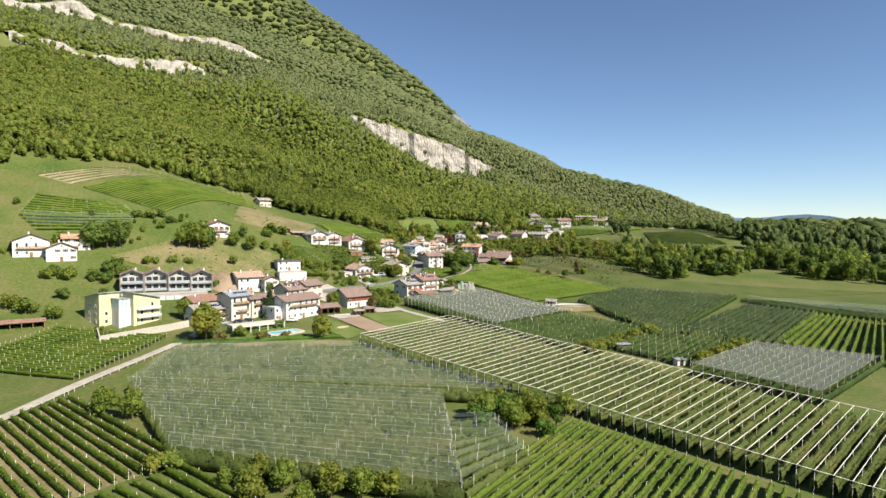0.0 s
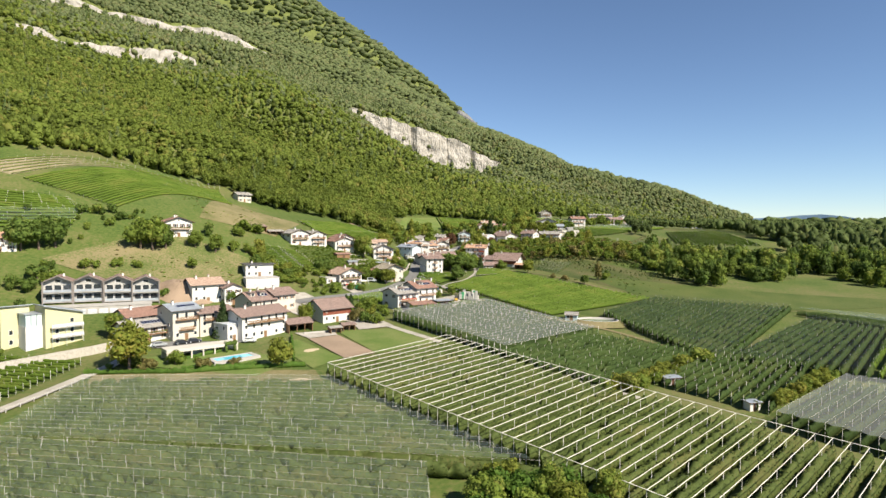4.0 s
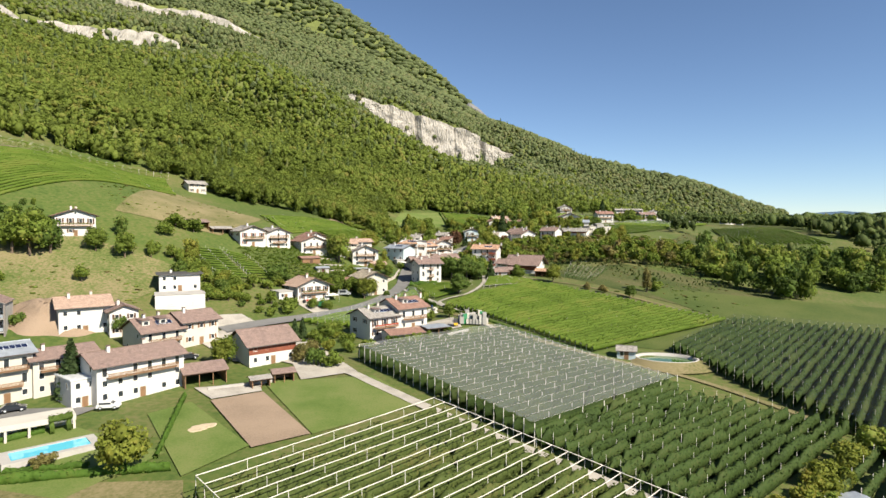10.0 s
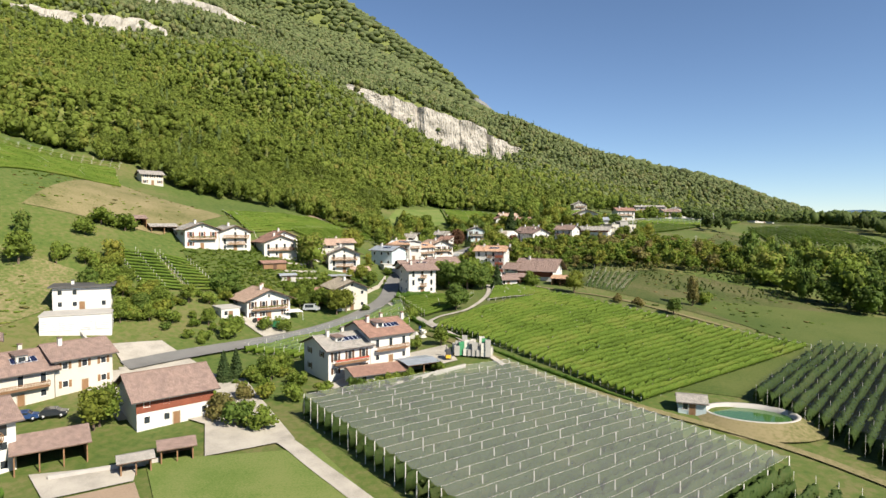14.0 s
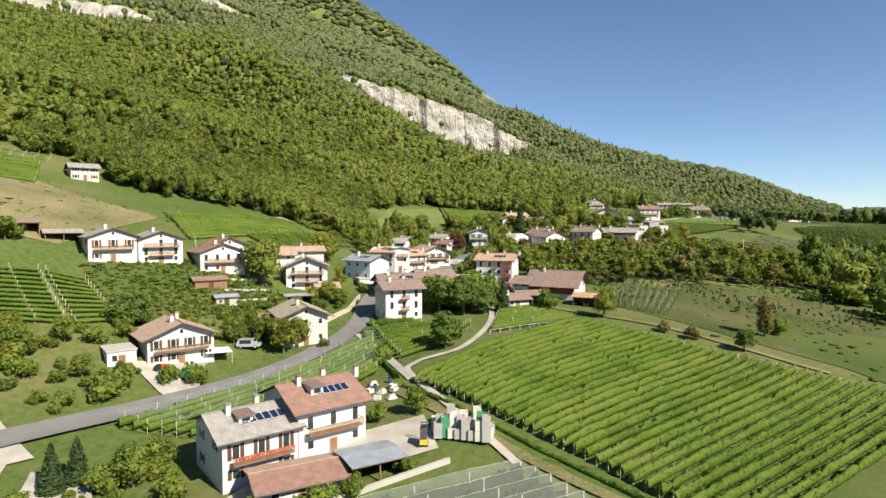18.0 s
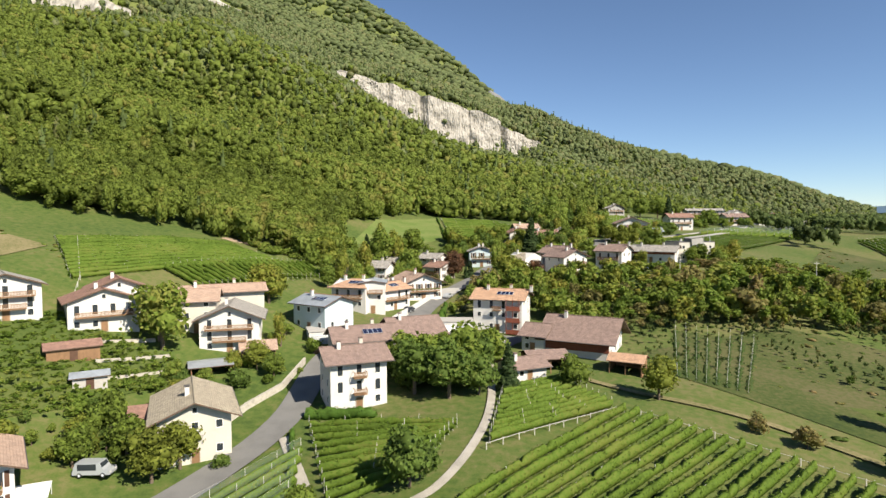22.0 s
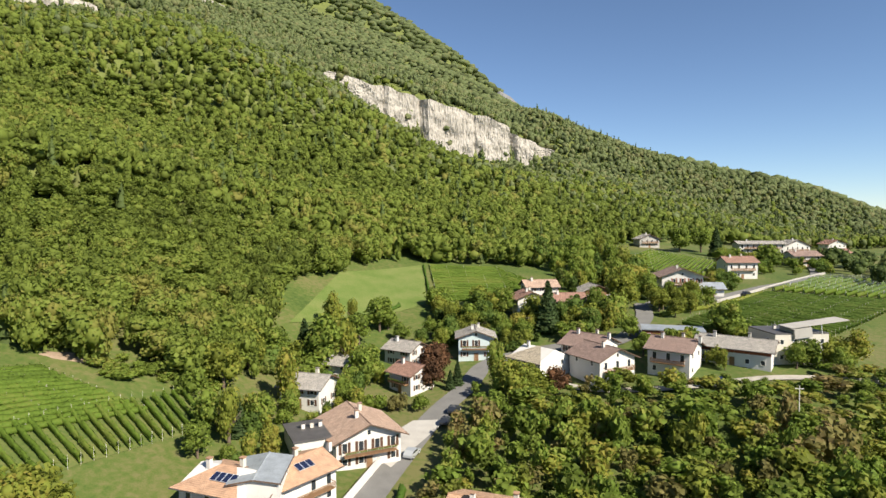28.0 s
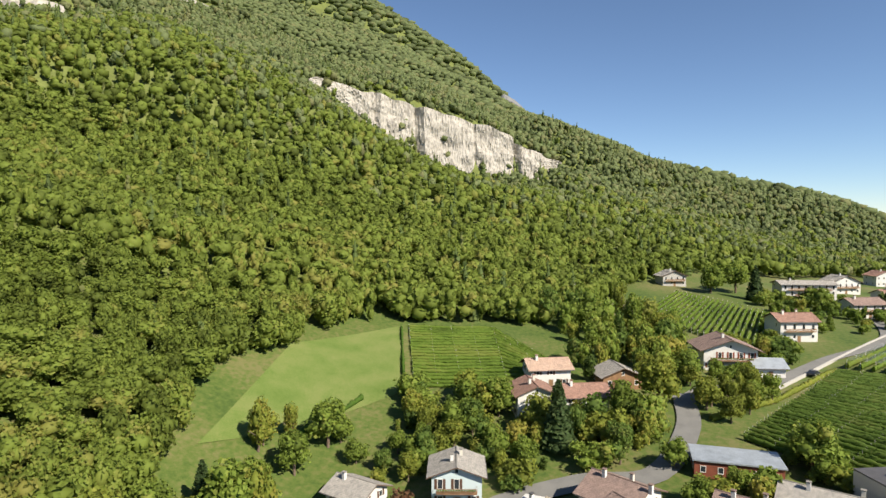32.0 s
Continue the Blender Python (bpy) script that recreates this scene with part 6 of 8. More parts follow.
CLOSE = [unit(*blob(FR, 9, 620, 0.095, (1.0, 1), 0.72)) for _ in range(5)]
NEAR = [unit(*blob(FR, 5, 84, 0.2, (1.0, 1), 0.9)) for _ in range(5)]
MID = [unit(*blob(FR, 2, 22, 0.28, (1.0, 1), 0.98)) for _ in range(5)]
THIN = [unit(*blob(FR, 1, 12, 0.34, (0.9, 1), 1.1)) for _ in range(5)]
WEED = [unit(*blob(FR, 3, 56, 0.24, (1.0, 1), 0.55)) for _ in range(5)]
THICK = [unit(*blob(FR, 6, 210, 0.15, (1.0, 1), 0.62)) for _ in range(5)]
BUSHY = [unit(*blob(FR, 10, 460, 0.1, (1.0, 1), 0.7)) for _ in range(5)]


def rock_ball(rng):
    bm = bmesh.new()
    bmesh.ops.create_icosphere(bm, subdivisions=1, radius=1)
    v = np.array([q.co[:] for q in bm.verts]) * rng.uniform(0.65, 1.25, (len(bm.verts), 1))
    t = np.array([[q.index for q in f.verts] for f in bm.faces])
    bm.free()
    return unit(v, t)


FAR = [rock_ball(FR) for _ in range(6)]
SPIRE = [conifer(FR, 6, 26, 0.09) for _ in range(3)]
SPIRE = [(v * np.array((3.4, 3.4, 1)), t) for v, t in SPIRE]


def seen_left(x, y):
    """Whether the flight ever looks that way."""
    return (x > -0.98 * (y + 5) - 40) | (x > -1.3 * (y - 380) - 60)


def forest_spots(x0, x1, y0, y1, gap, keep, width, height, seed):
    rng = np.random.default_rng(seed)
    gx, gy = np.meshgrid(np.arange(x0, x1, gap), np.arange(y0, y1, gap))
    x = (gx + rng.uniform(-0.48, 0.48, gx.shape) * gap).ravel()
    y = (gy + rng.uniform(-0.48, 0.48, gy.shape) * gap).ravel()
    ok = keep(x, y) & seen_left(x, y)
    x, y = x[ok], y[ok]
    vary = 0.9 + 0.16 * rough(x, y, 38, 2.0) + rng.uniform(-0.14, 0.18, len(x))
    return np.stack([x, y, land(x, y) + 1.6, width * (0.9 + 0.35 * rng.uniform(-1, 1, len(x))), height * vary], 1)


def off_cliff(x, y):
    ok = np.ones(np.shape(x), bool)
    for band in BANDS:
        t, e2 = band_coords(band, x, y)
        ok &= ~((t > -0.01) & (t < 1.01) & (e2 > -3) & (e2 < 4.5 + 4.5 * rough(x, y, 9, 5.0)))
    return ok


# the slope of the mountain above the fields, thinning out to larger, coarser crowns with distance


EDGE_Y = (200, 300, 400, 424, 426, 432, 442, 455, 478, 505, 530, 561, 582, 592, 602, 606, 625, 660, 700, 760, 800, 900, 1000, 1100, 1180, 1300, 1700, 4000)
EDGE_X = (-340, -284, -221, -200, -154, -124, -104, -84, -84, -95, -98, -93, -79, -71, -40, -22, -14, 6, 16, 66, 135, 250, 330, 400, 440, 480, 440, 400)


def wood(x, y):
    edge = np.interp(y, EDGE_Y, EDGE_X) - 2 + 2.5 * rough(x, y, 14, 4.0)
    return (x < edge) & off_cliff(x, y)


def hill_houses(x, y):
    ok = np.ones(len(x), bool)
    for a, b, c in TAKEN:
        ok &= (x - a) ** 2 + (y - b) ** 2 > (c + 3.5) ** 2
    return ok


near = forest_spots(-480, 140, 240, 790, 5.1, lambda x, y: wood(x, y) & (y < 740 + 0.25 * x) & hill_houses(x, y), 4.4, 8.6, 1)
mid = forest_spots(-900, 420, 380, 1180, 6.7, lambda x, y: wood(x, y) & (y >= 740 + 0.25 * x) & (y < 1150) & hill_houses(x, y), 5.0, 8.6, 2)
far = forest_spots(-1700, 620, 700, 1750, 11, lambda x, y: wood(x, y) & (y >= 1150) & (y < 1720), 7.5, 10, 3)
edge_ = forest_spots(-3000, 700, 1700, 3300, 25, lambda x, y: wood(x, y) & (y >= 1720), 14, 15, 4)
near_edge = np.interp(near[:, 1], EDGE_Y, EDGE_X) - near[:, 0] < 11
near[near_edge, 2] -= 1.5
near[near_edge, 4] += 2.6
fine = np.hypot(near[:, 0] + 30, near[:, 1] - 400) < 185
scatter("deciduous_forest", near[fine], CLOSE, "forest", "dense leafy wood along the meadow and vineyards", "forest", 7)
scatter("deciduous_forest", near[~fine], NEAR, "forest", "dense deciduous wood on the lower mountain", "forest", 1)
fine = mid[:, 1] - 0.3 * mid[:, 0] + FR.normal(0, 70, len(mid)) < 900
scatter("deciduous_forest", mid[fine], MID, "forest", "mixed wood covering the mountain flank", "forest", 2)
# from here outward the leaf colour carries the painted haze
scatter("deciduous_forest", mid[~fine], THIN, "hazed_wood", "mixed wood on the upper mountain flank", "forest", 12)
scatter("mountain_forest", far, FAR, "hazed_wood", "far wooded mountain slope", "forest", 3)
scatter("mountain_forest", edge_, FAR, "hazed_wood", "distant wooded ridge", "forest", 4)
con = np.concatenate([near[::26], mid[::6]])
con = con + FR.normal(0, 2.5, (len(con), 5)) * np.array((1, 1, 0, 0, 0))
con[:, 3], con[:, 4] = 2.5 * FR.uniform(0.8, 1.3, len(con)), 13.5 * FR.uniform(0.75, 1.2, len(con))
con[:, 2] = land(con[:, 0], con[:, 1]) - 0.5
con = con[off_cliff(con[:, 0], con[:, 1]) & hill_houses(con[:, 0], con[:, 1])]
scatter("conifer_stand", con, SPIRE, "forest_b", "dark spruce and pine among the broadleaved trees", "forest", 6)

# woods to the right of the village


FRONT_X = (76, 83, 94, 106, 124, 148, 165, 170, 196, 200, 215, 240, 300, 480)
FRONT_Y = (417, 396, 382, 377, 390, 408, 405, 438, 438, 404, 399, 389, 376, 355)


def right_wood(x, y):
    front = np.interp(x, FRONT_X, FRONT_Y) + 3
    body = (x > 78 + 0.2 * (y - 400)) & (y > front) & ((y < 468 + 0.2 * (x - 80)) | (x > 205)) & (x < 480) & (y < 575)
    ridge = (x > 180) & (y > 560) & (y < 1000) & (x > 150 + 0.35 * (y - 560)) & (x < 700)
    open_ = ((x > 118) & (x < 205) & (y > 512) & (y < 622)) | ((x > 226) & (x < 274) & (y > 606) & (y < 665)) | (rough(x, y, 26, 3.0) < -0.55)
    return (body | ridge) & ~open_


rw = forest_spots(76, 480, 372, 580, 8.4, lambda x, y: right_wood(x, y), 5.4, 12.5, 8)
big = (rw[:, 1] < 470) & (rw[:, 0] < 260)
rw[:, 4] *= FR.uniform(0.7, 1.3, len(rw))
rw[big, 2] -= 1.5
scatter("deciduous_wood", rw[big][::2], BUSHY, "leaf_b", "tall rounded trees at the edge of the meadow", "forest", 8)
scatter("deciduous_wood", rw[big][1::2], BUSHY, "leaf_a", "tall bright green trees at the edge of the meadow", "forest", 14)
scatter("deciduous_wood", rw[~big], MID, "forest_b", "dark green wood behind the meadow", "forest", 11)
rw2 = forest_spots(120, 760, 540, 1120, 10.0, lambda x, y: right_wood(x, y) & (y > 560), 5.8, 10.0, 9)
scatter("deciduous_wood", rw2, THIN, "forest_b", "wooded ridge closing the valley", "forest", 9)
back = forest_spots(420, 1500, 700, 1800, 22, lambda x, y: (x > 420) & (mountain(x, y) < 4), 12, 14, 10)
scatter("deciduous_wood", back, FAR, "forest_b", "far wooded valley", "forest", 10)


# ---- rock faces ----
def rock_face(label, a, b, height, top_of, foot_of, steps, rise, seed, proud=3.0, uphill=0.0, cracks=((0, 1), (0, 0)), stone="rock"):
    """A cracked, uneven rock wall from a to b."""
    a, b = np.array(a, float), np.array(b, float)
    d = (b - a) / np.linalg.norm(b - a)
    nrm = np.array((d[1], -d[0]))
    rng = np.random.default_rng(seed)
    s = np.linspace(0, 1, steps)
    bump = np.convolve(rng.normal(0, 2.2, steps + 8), np.ones(9) / 9, "valid")
    v = []
    for i, t in enumerate(s):
        p = a + (b - a) * t
        zt, zb = top_of(p, t), foot_of(p, t)
        butt = 3.0 * rough(np.array(t * 900.0), np.array(0.0), 130, seed) + 0.7 * rough(np.array(t * 900.0), np.array(5.0), 23, seed) + bump[i]
        for k in range(rise + 1):
            f = k / rise
            z = zb + (zt - zb) * f
            out = proud + float(np.interp(t, *cracks)) + butt * (0.6 if k < rise else 1) + (1 - f) * 4.0 + rng.uniform(-0.7, 0.7) + 1.9 * float(rough(np.array(t * 250.0), np.array(z * 1.3), 11, seed)) + 1.2 * float(rough(np.array(t * 250.0), np.array(z * 1.0), 4.5, seed + 2))
            if k == rise:
                out = -9.0 - uphill
            v.append((p[0] + nrm[0] * out, p[1] + nrm[1] * out, z))
    n = rise + 1
    f = [(i * n + k, (i + 1) * n + k, (i + 1) * n + k + 1, i * n + k + 1) for i in range(steps - 1) for k in range(rise)]
    me = mesh_of("rock_face", v, f, [M[stone]])
    return tagged(new("rock_face", me), label, "cliff", kind="structure")


NAMES = ("pale limestone band on the upper slope", "long pale limestone band high on the slope", "tall pale limestone cliff with a dark crack above the wood")
# deep cracks and buttresses of the main cliff
CRACKS = ((0, 0.2, 0.225, 0.23, 0.25, 0.36, 0.385, 0.41, 0.6, 0.612, 0.62, 0.77, 0.785, 0.805, 0.9, 0.905, 1), (0, 0, 0, -4, 1, 0, -5.5, 4, 4, 1, 4, 3, -7, 3, 2, -2, -1))
for n_, band in enumerate(BANDS):
    rock_face(NAMES[n_], band[0], band[1], 20,
              lambda p, t, q=band, low=(5.0 if n_ < 2 else 2.0): float(np.interp(t, q[2], q[3])) + 0.8 * math.sin(t * 60) - low * max(0.0, 0.3 + float(rough(np.array(t * 300.0), np.array(7.0), 14, 2.0))), lambda p, t, q=band: float(np.interp(t, q[2], q[4])) - 14, 240 if n_ == 2 else 150, 22 if n_ == 2 else 10, 5 + n_, proud=3, uphill=3, cracks=CRACKS if n_ == 2 else ((0, 1), (0, 0)))
# dark crag in the notch of the skyline
rock_face("jagged dark crag on the ridge", (-165, 1765), (-78, 1765), 40, lambda p, t: float(np.interp(t, (0, 0.1, 0.2, 0.5, 0.8, 1), (385, 402, 410, 394, 368, 348))), lambda p, t: 335.0, 24, 6, 9, proud=3, stone="crag")

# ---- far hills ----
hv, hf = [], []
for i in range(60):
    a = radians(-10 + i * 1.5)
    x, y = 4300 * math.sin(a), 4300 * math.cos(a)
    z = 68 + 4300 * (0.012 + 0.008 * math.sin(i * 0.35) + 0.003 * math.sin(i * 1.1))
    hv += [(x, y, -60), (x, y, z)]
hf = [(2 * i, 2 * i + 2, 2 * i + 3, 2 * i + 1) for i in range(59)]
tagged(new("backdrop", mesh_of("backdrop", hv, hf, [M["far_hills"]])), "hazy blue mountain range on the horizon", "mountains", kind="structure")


# ---- single trees, by kind and colour ----
for x, y, h in ((-108.3, 197.4, 14.4), (-76.5, 112.9, 5.3), (-33.4, 98.4, 7.0), (-22.7, 99.7, 5.6), (-18.1, 100.2, 5.0), (6.0, 137.3, 7.9), (-3.6, 162.6, 5.0), (-68.9, 206.6, 9.2), (-79.7, 258.3, 7.3), (-106.0, 302.3, 6.3), (-64.3, 347.2, 7.5), (7.5, 380.7, 8.1), (-66.2, 343.3, 8.1), (-82.6, 411.7, 6.5), (-68.1, 378.0, 5.9), (-71.3, 375.1, 4.4), (-81.6, 406.8, 9.4), (-21.2, 483.9, 8.1), (-81.0, 512.5, 8.2), (56.0, 508.2, 9.1), (6.0, 551.6, 13.3), (21.5, 544.4, 6.6), (-84.6, 458.5, 10.8), (-85.6, 471.1, 11.0), (-26.3, 480.6, 10.4),):
    tree(x, y, h, "broad", "leaf_c", 1.15)
for x, y, h in ((-101.0, 126.9, 9.8), (-91.6, 129.1, 7.2), (-89.8, 134.4, 6.5), (-98.8, 128.9, 8.2), (-49.0, 98.8, 5.3), (-27.8, 99.1, 6.2), (13.5, 145.1, 6.4), (3.6, 144.3, 6.7), (-8.4, 141.2, 5.9), (-165.1, 289.1, 14.3), (-160.4, 291.0, 15.5), (-139.3, 306.7, 9.1), (-147.8, 304.1, 8.4), (-129.3, 317.9, 8.0), (-116.9, 312.4, 10.2), (-113.5, 322.3, 14.4), (-102.6, 311.2, 11.2), (-140.4, 287.9, 5.4), (-130.5, 222.5, 8.6), (-79.9, 260.0, 7.5), (-61.4, 292.2, 5.1), (-104.4, 307.7, 9.4), (-106.0, 300.2, 8.3), (-100.3, 320.0, 8.6), (-113.6, 305.0, 10.9), (-90.1, 312.3, 7.6), (-62.1, 287.9, 5.3), (-34.8, 308.0, 3.4), (-7.0, 382.7, 6.9), (-87.6, 375.7, 10.1),):
    tree(x, y, h, "broad", "leaf_a", 1.15)
for x, y, h in ((-101.0, 381.5, 5.1), (-85.5, 374.0, 13.5), (-74.8, 434.5, 6.5), (-71.5, 507.7, 9.4), (-68.9, 519.0, 11.0), (-64.0, 376.7, 4.8), (-72.2, 450.2, 7.7), (-62.0, 472.2, 7.2), (-62.0, 481.5, 6.0), (-26.7, 481.7, 8.7), (-66.8, 521.8, 6.6), (-53.5, 521.7, 5.5), (-48.5, 525.1, 5.6), (-19.3, 532.7, 6.7), (41.0, 501.2, 6.8), (-2.1, 542.0, 10.4), (31.0, 523.8, 11.0), (65.5, 705.6, 16.0), (-72.1, 486.3, 15.6), (-61.7, 482.4, 11.1), (-84.2, 480.5, 9.0), (-61.1, 516.0, 6.0), (-31.3, 523.5, 7.6), (-25.3, 520.9, 6.7), (4.9, 522.4, 6.8), (14.3, 511.8, 6.5), (6.7, 509.1, 6.3), (-5.9, 609.3, 16.0), (-32.8, 540.2, 10.0), (3.4, 483.9, 5.3),):
    tree(x, y, h, "broad", "leaf_a", 1.15)
for x, y, h in ((11.5, 485.6, 4.8),):
    tree(x, y, h, "broad", "leaf_a", 1.15)
for x, y, h in ((-82.8, 130.1, 6.6), (-70.0, 110.4, 4.3), (-42.8, 99.4, 6.4), (-53.9, 99.7, 4.2), (-6.2, 137.2, 7.2), (-0.1, 133.9, 7.7), (-78.2, 350.5, 6.6), (-69.2, 346.4, 6.6), (-29.2, 310.4, 4.6), (-77.2, 342.0, 6.3), (-72.9, 347.4, 6.4), (-78.5, 367.1, 3.9), (-77.2, 444.1, 8.7), (52.8, 698.7, 14.4), (-43.6, 535.5, 5.7),):
    tree(x, y, h, "broad", "leaf_a", 1.15)
for x, y, h in ((10.1, 154.8, 6.4), (45.4, 375.2, 10.6),):
    tree(x, y, h, "slim", "leaf_d", 1.0)
for x, y, h in ((-199.1, 262.8, 14.3), (-194.9, 267.2, 14.3), (-191.4, 272.0, 13.5), (-157.0, 295.1, 11.7), (-104.1, 305.9, 9.8), (-113.3, 268.1, 6.5), (-64.7, 290.1, 4.8), (-120.4, 307.9, 10.6), (-29.5, 342.5, 8.4), (-29.2, 372.3, 10.7), (-35.8, 374.0, 10.5), (-24.2, 374.8, 7.8), (36.3, 361.6, 5.4), (-54.8, 514.9, 5.2), (-38.4, 532.6, 8.0), (-23.4, 610.4, 13.8),):
    tree(x, y, h, "broad", "leaf_b", 1.15)
for x, y, h in ((-186.0, 206.1, 6.7), (-175.3, 207.3, 5.8), (-152.1, 201.0, 3.0), (-173.2, 264.2, 4.4), (-170.2, 267.2, 3.4), (-164.2, 272.3, 4.4), (-157.7, 275.8, 3.7), (-52.9, 264.3, 4.3), (-98.9, 204.1, 4.5), (-54.8, 285.5, 3.3), (-97.1, 307.8, 5.8), (-86.0, 303.7, 4.8), (-82.3, 308.4, 5.3), (-89.9, 302.8, 3.9), (-74.1, 322.0, 4.2), (-78.0, 319.0, 4.1), (-65.6, 285.9, 3.7), (-52.7, 277.4, 3.8), (-38.3, 282.3, 3.5), (-35.5, 285.3, 3.3), (-32.6, 288.4, 2.9), (-27.5, 293.9, 2.5), (50.1, 377.8, 4.6), (-41.3, 337.6, 3.6), (-42.3, 334.9, 3.4), (-99.6, 457.3, 4.4), (-86.9, 450.7, 5.7), (-49.4, 405.1, 3.4), (-46.1, 474.2, 4.0), (-54.7, 471.6, 3.5),):
    tree(x, y, h, "shrub", "leaf_a", 1.0)
for x, y, h in ((-70.1, 524.6, 4.5), (93.8, 685.0, 9.6), (36.1, 549.6, 4.5),):
    tree(x, y, h, "shrub", "leaf_a", 1.0)
for x, y, h in ((-192.6, 206.9, 6.8), (-58.7, 277.6, 3.4), (23.0, 501.5, 5.0),):
    tree(x, y, h, "shrub", "leaf_c", 1.0)
for x, y, h in ((-133.7, 312.8, 11.0), (-38.0, 531.3, 7.6), (-30.1, 488.1, 12.8), (7.6, 615.5, 14.2),):
    tree(x, y, h, "slim", "leaf_a", 1.0)
for x, y, h in ((-99.0, 233.1, 12.4), (-69.6, 287.2, 6.3), (-70.8, 284.3, 6.5), (-19.2, 377.5, 8.8), (-73.4, 445.0, 7.4), (-41.3, 487.1, 4.9), (-18.4, 527.9, 15.5), (69.6, 689.9, 16.0), (-79.4, 488.1, 10.7), (-39.9, 489.5, 6.2),):
    tree(x, y, h, "fir", "needle", 1.0)
for x, y, h in ((-136.5, 259.8, 4.0), (-58.0, 265.0, 4.9), (-41.6, 281.2, 3.7), (-58.6, 348.1, 2.5),):
    tree(x, y, h, "shrub", "leaf_b", 1.0)
for x, y, h in ((-62.8, 267.9, 5.0), (-103.2, 198.0, 4.0), (-62.7, 266.4, 3.3), (-62.5, 276.9, 3.4), (26.5, 367.4, 3.4), (21.0, 371.4, 3.1), (-50.8, 473.0, 4.2),):
    tree(x, y, h, "shrub", "leaf_d", 1.0)
for x, y, h in ((-57.5, 264.5, 2.6), (-56.2, 264.2, 2.8), (-54.7, 263.8, 2.7), (-53.0, 264.6, 3.7), (33.0, 502.1, 5.9), (35.1, 503.4, 5.5),):
    tree(x, y, h, "column", "leaf_b", 1.0)
for x, y, h in ((-73.1, 441.1, 11.3), (-80.9, 510.1, 11.8), (-68.2, 388.8, 7.6), (-72.2, 463.4, 13.2), (-76.8, 516.9, 9.3), (-67.2, 486.8, 16.0), (3.9, 624.1, 16.0), (24.0, 498.0, 5.4),):
    tree(x, y, h, "slim", "leaf_c", 1.0)
for x, y, h in ((-45.6, 497.2, 8.2), (-45.7, 486.6, 7.9), (-47.4, 493.1, 9.6), (-15.9, 485.4, 7.1),):
    tree(x, y, h, "broad", "leaf_r", 1.15)
for x, y, h in ((-60.9, 411.0, 3.0),):
    tree(x, y, h, "column", "leaf_a", 1.0)

# ---- garden greenery between the houses ----
ROADS = ((-92, 283), (-84, 296), (-76, 309), (-67, 325.6), (-59.5, 343.6), (-55.3, 362), (-57, 390), (-47, 416), (-45.5, 441), (-42, 471), (-37.5, 488), (-33, 504), (-14, 516), (1, 520), (11, 540), (13.5, 560), (22, 566), (34, 569), (63, 599), (94, 629))
for (ax, ay), (bx, by) in zip(ROADS, ROADS[1:]):
    k = int(math.hypot(bx - ax, by - ay) / 3) + 1
    for i in range(k):
        TAKEN.append((ax + (bx - ax) * i / k, ay + (by - ay) * i / k, 3.0))


COPSE, DENSE = {}, (3, 7, 8, 9, 10, 11, 12, 13, 14, 15, 16, 20, 21)


def garden(quad, count, kinds, leaves, hmin, hmax, seed, where):
    rng = random.Random(seed)
    a, b, c, d = (Vector((*p, 0)) for p in quad)
    made = tries = 0
    while made < count and tries < count * 12:
        tries += 1
        s, t = rng.random(), rng.random()
        p = (a.lerp(b, s)).lerp(d.lerp(c, s), t)
        h = rng.uniform(hmin, hmax)
        if not free(p.x, p.y, h * 0.12) or any(inside(p.x, p.y, q) for q in FIELDS):
            continue
        kind, leaf = rng.choice(kinds), rng.choice(leaves)
        if kind != "shrub" and seed in DENSE and made % 8:
            COPSE.setdefault(leaf, []).append((p.x, p.y, float(land(p.x, p.y)) - 0.2, h * (0.44 if kind == "broad" else 0.3), h))
            TAKEN.append((p.x, p.y, h * 0.16))
        else:
            tree(p.x, p.y, h, kind, leaf, rng.uniform(0.9, 1.25), where)
        made += 1


ALL = ("leaf_a", "leaf_c", "scrub_leaf", "leaf_a", "leaf_b")
garden(((-118, 300), (-84, 336), (-96, 358), (-128, 330)), 20, ("shrub",), ALL, 2.5, 6.5, 1, "on the steep bank below the houses")
garden(((-104, 302), (-80, 300), (-84, 320), (-100, 326)), 22, ("shrub", "broad"), ALL, 2, 5, 2, "on the bank beside the road")
garden(((-126, 318), (-108, 300), (-98, 306), (-112, 322)), 22, ("broad", "shrub", "broad"), ("leaf_a", "leaf_c", "leaf_a"), 5, 9, 25, "on the bank beside the modern house")
garden(((-150, 318), (-128, 312), (-118, 342), (-140, 342)), 7, ("broad", "broad", "shrub"), ALL, 4, 8, 3, "in the hillside copse")
garden(((-74, 276), (-52, 266), (-46, 284), (-70, 298)), 14, ("shrub",), ALL, 1.2, 2.8, 4, "in the farm garden")
garden(((-92, 340), (-72, 342), (-66, 376), (-90, 372)), 34, ("broad", "shrub", "shrub"), ALL, 1.2, 4.0, 5, "in the terraced gardens")
garden(((-74, 382), (-58, 366), (-56, 392), (-70, 396)), 9, ("shrub", "shrub", "broad"), ALL, 1.2, 3.0, 6, "in the street garden")
garden(((-42, 376), (-24, 378), (-24, 400), (-40, 388)), 22, ("broad", "broad", "shrub"), ("leaf_a", "leaf_a", "leaf_b"), 5, 9.5, 7, "behind the tall house")
garden(((-70, 432), (-54, 440), (-56, 472), (-80, 462)), 26, ("broad", "slim", "shrub", "broad"), ("leaf_a", "leaf_c", "leaf_a", "leaf_b"), 3, 6.5, 8, "beside the street-side houses")
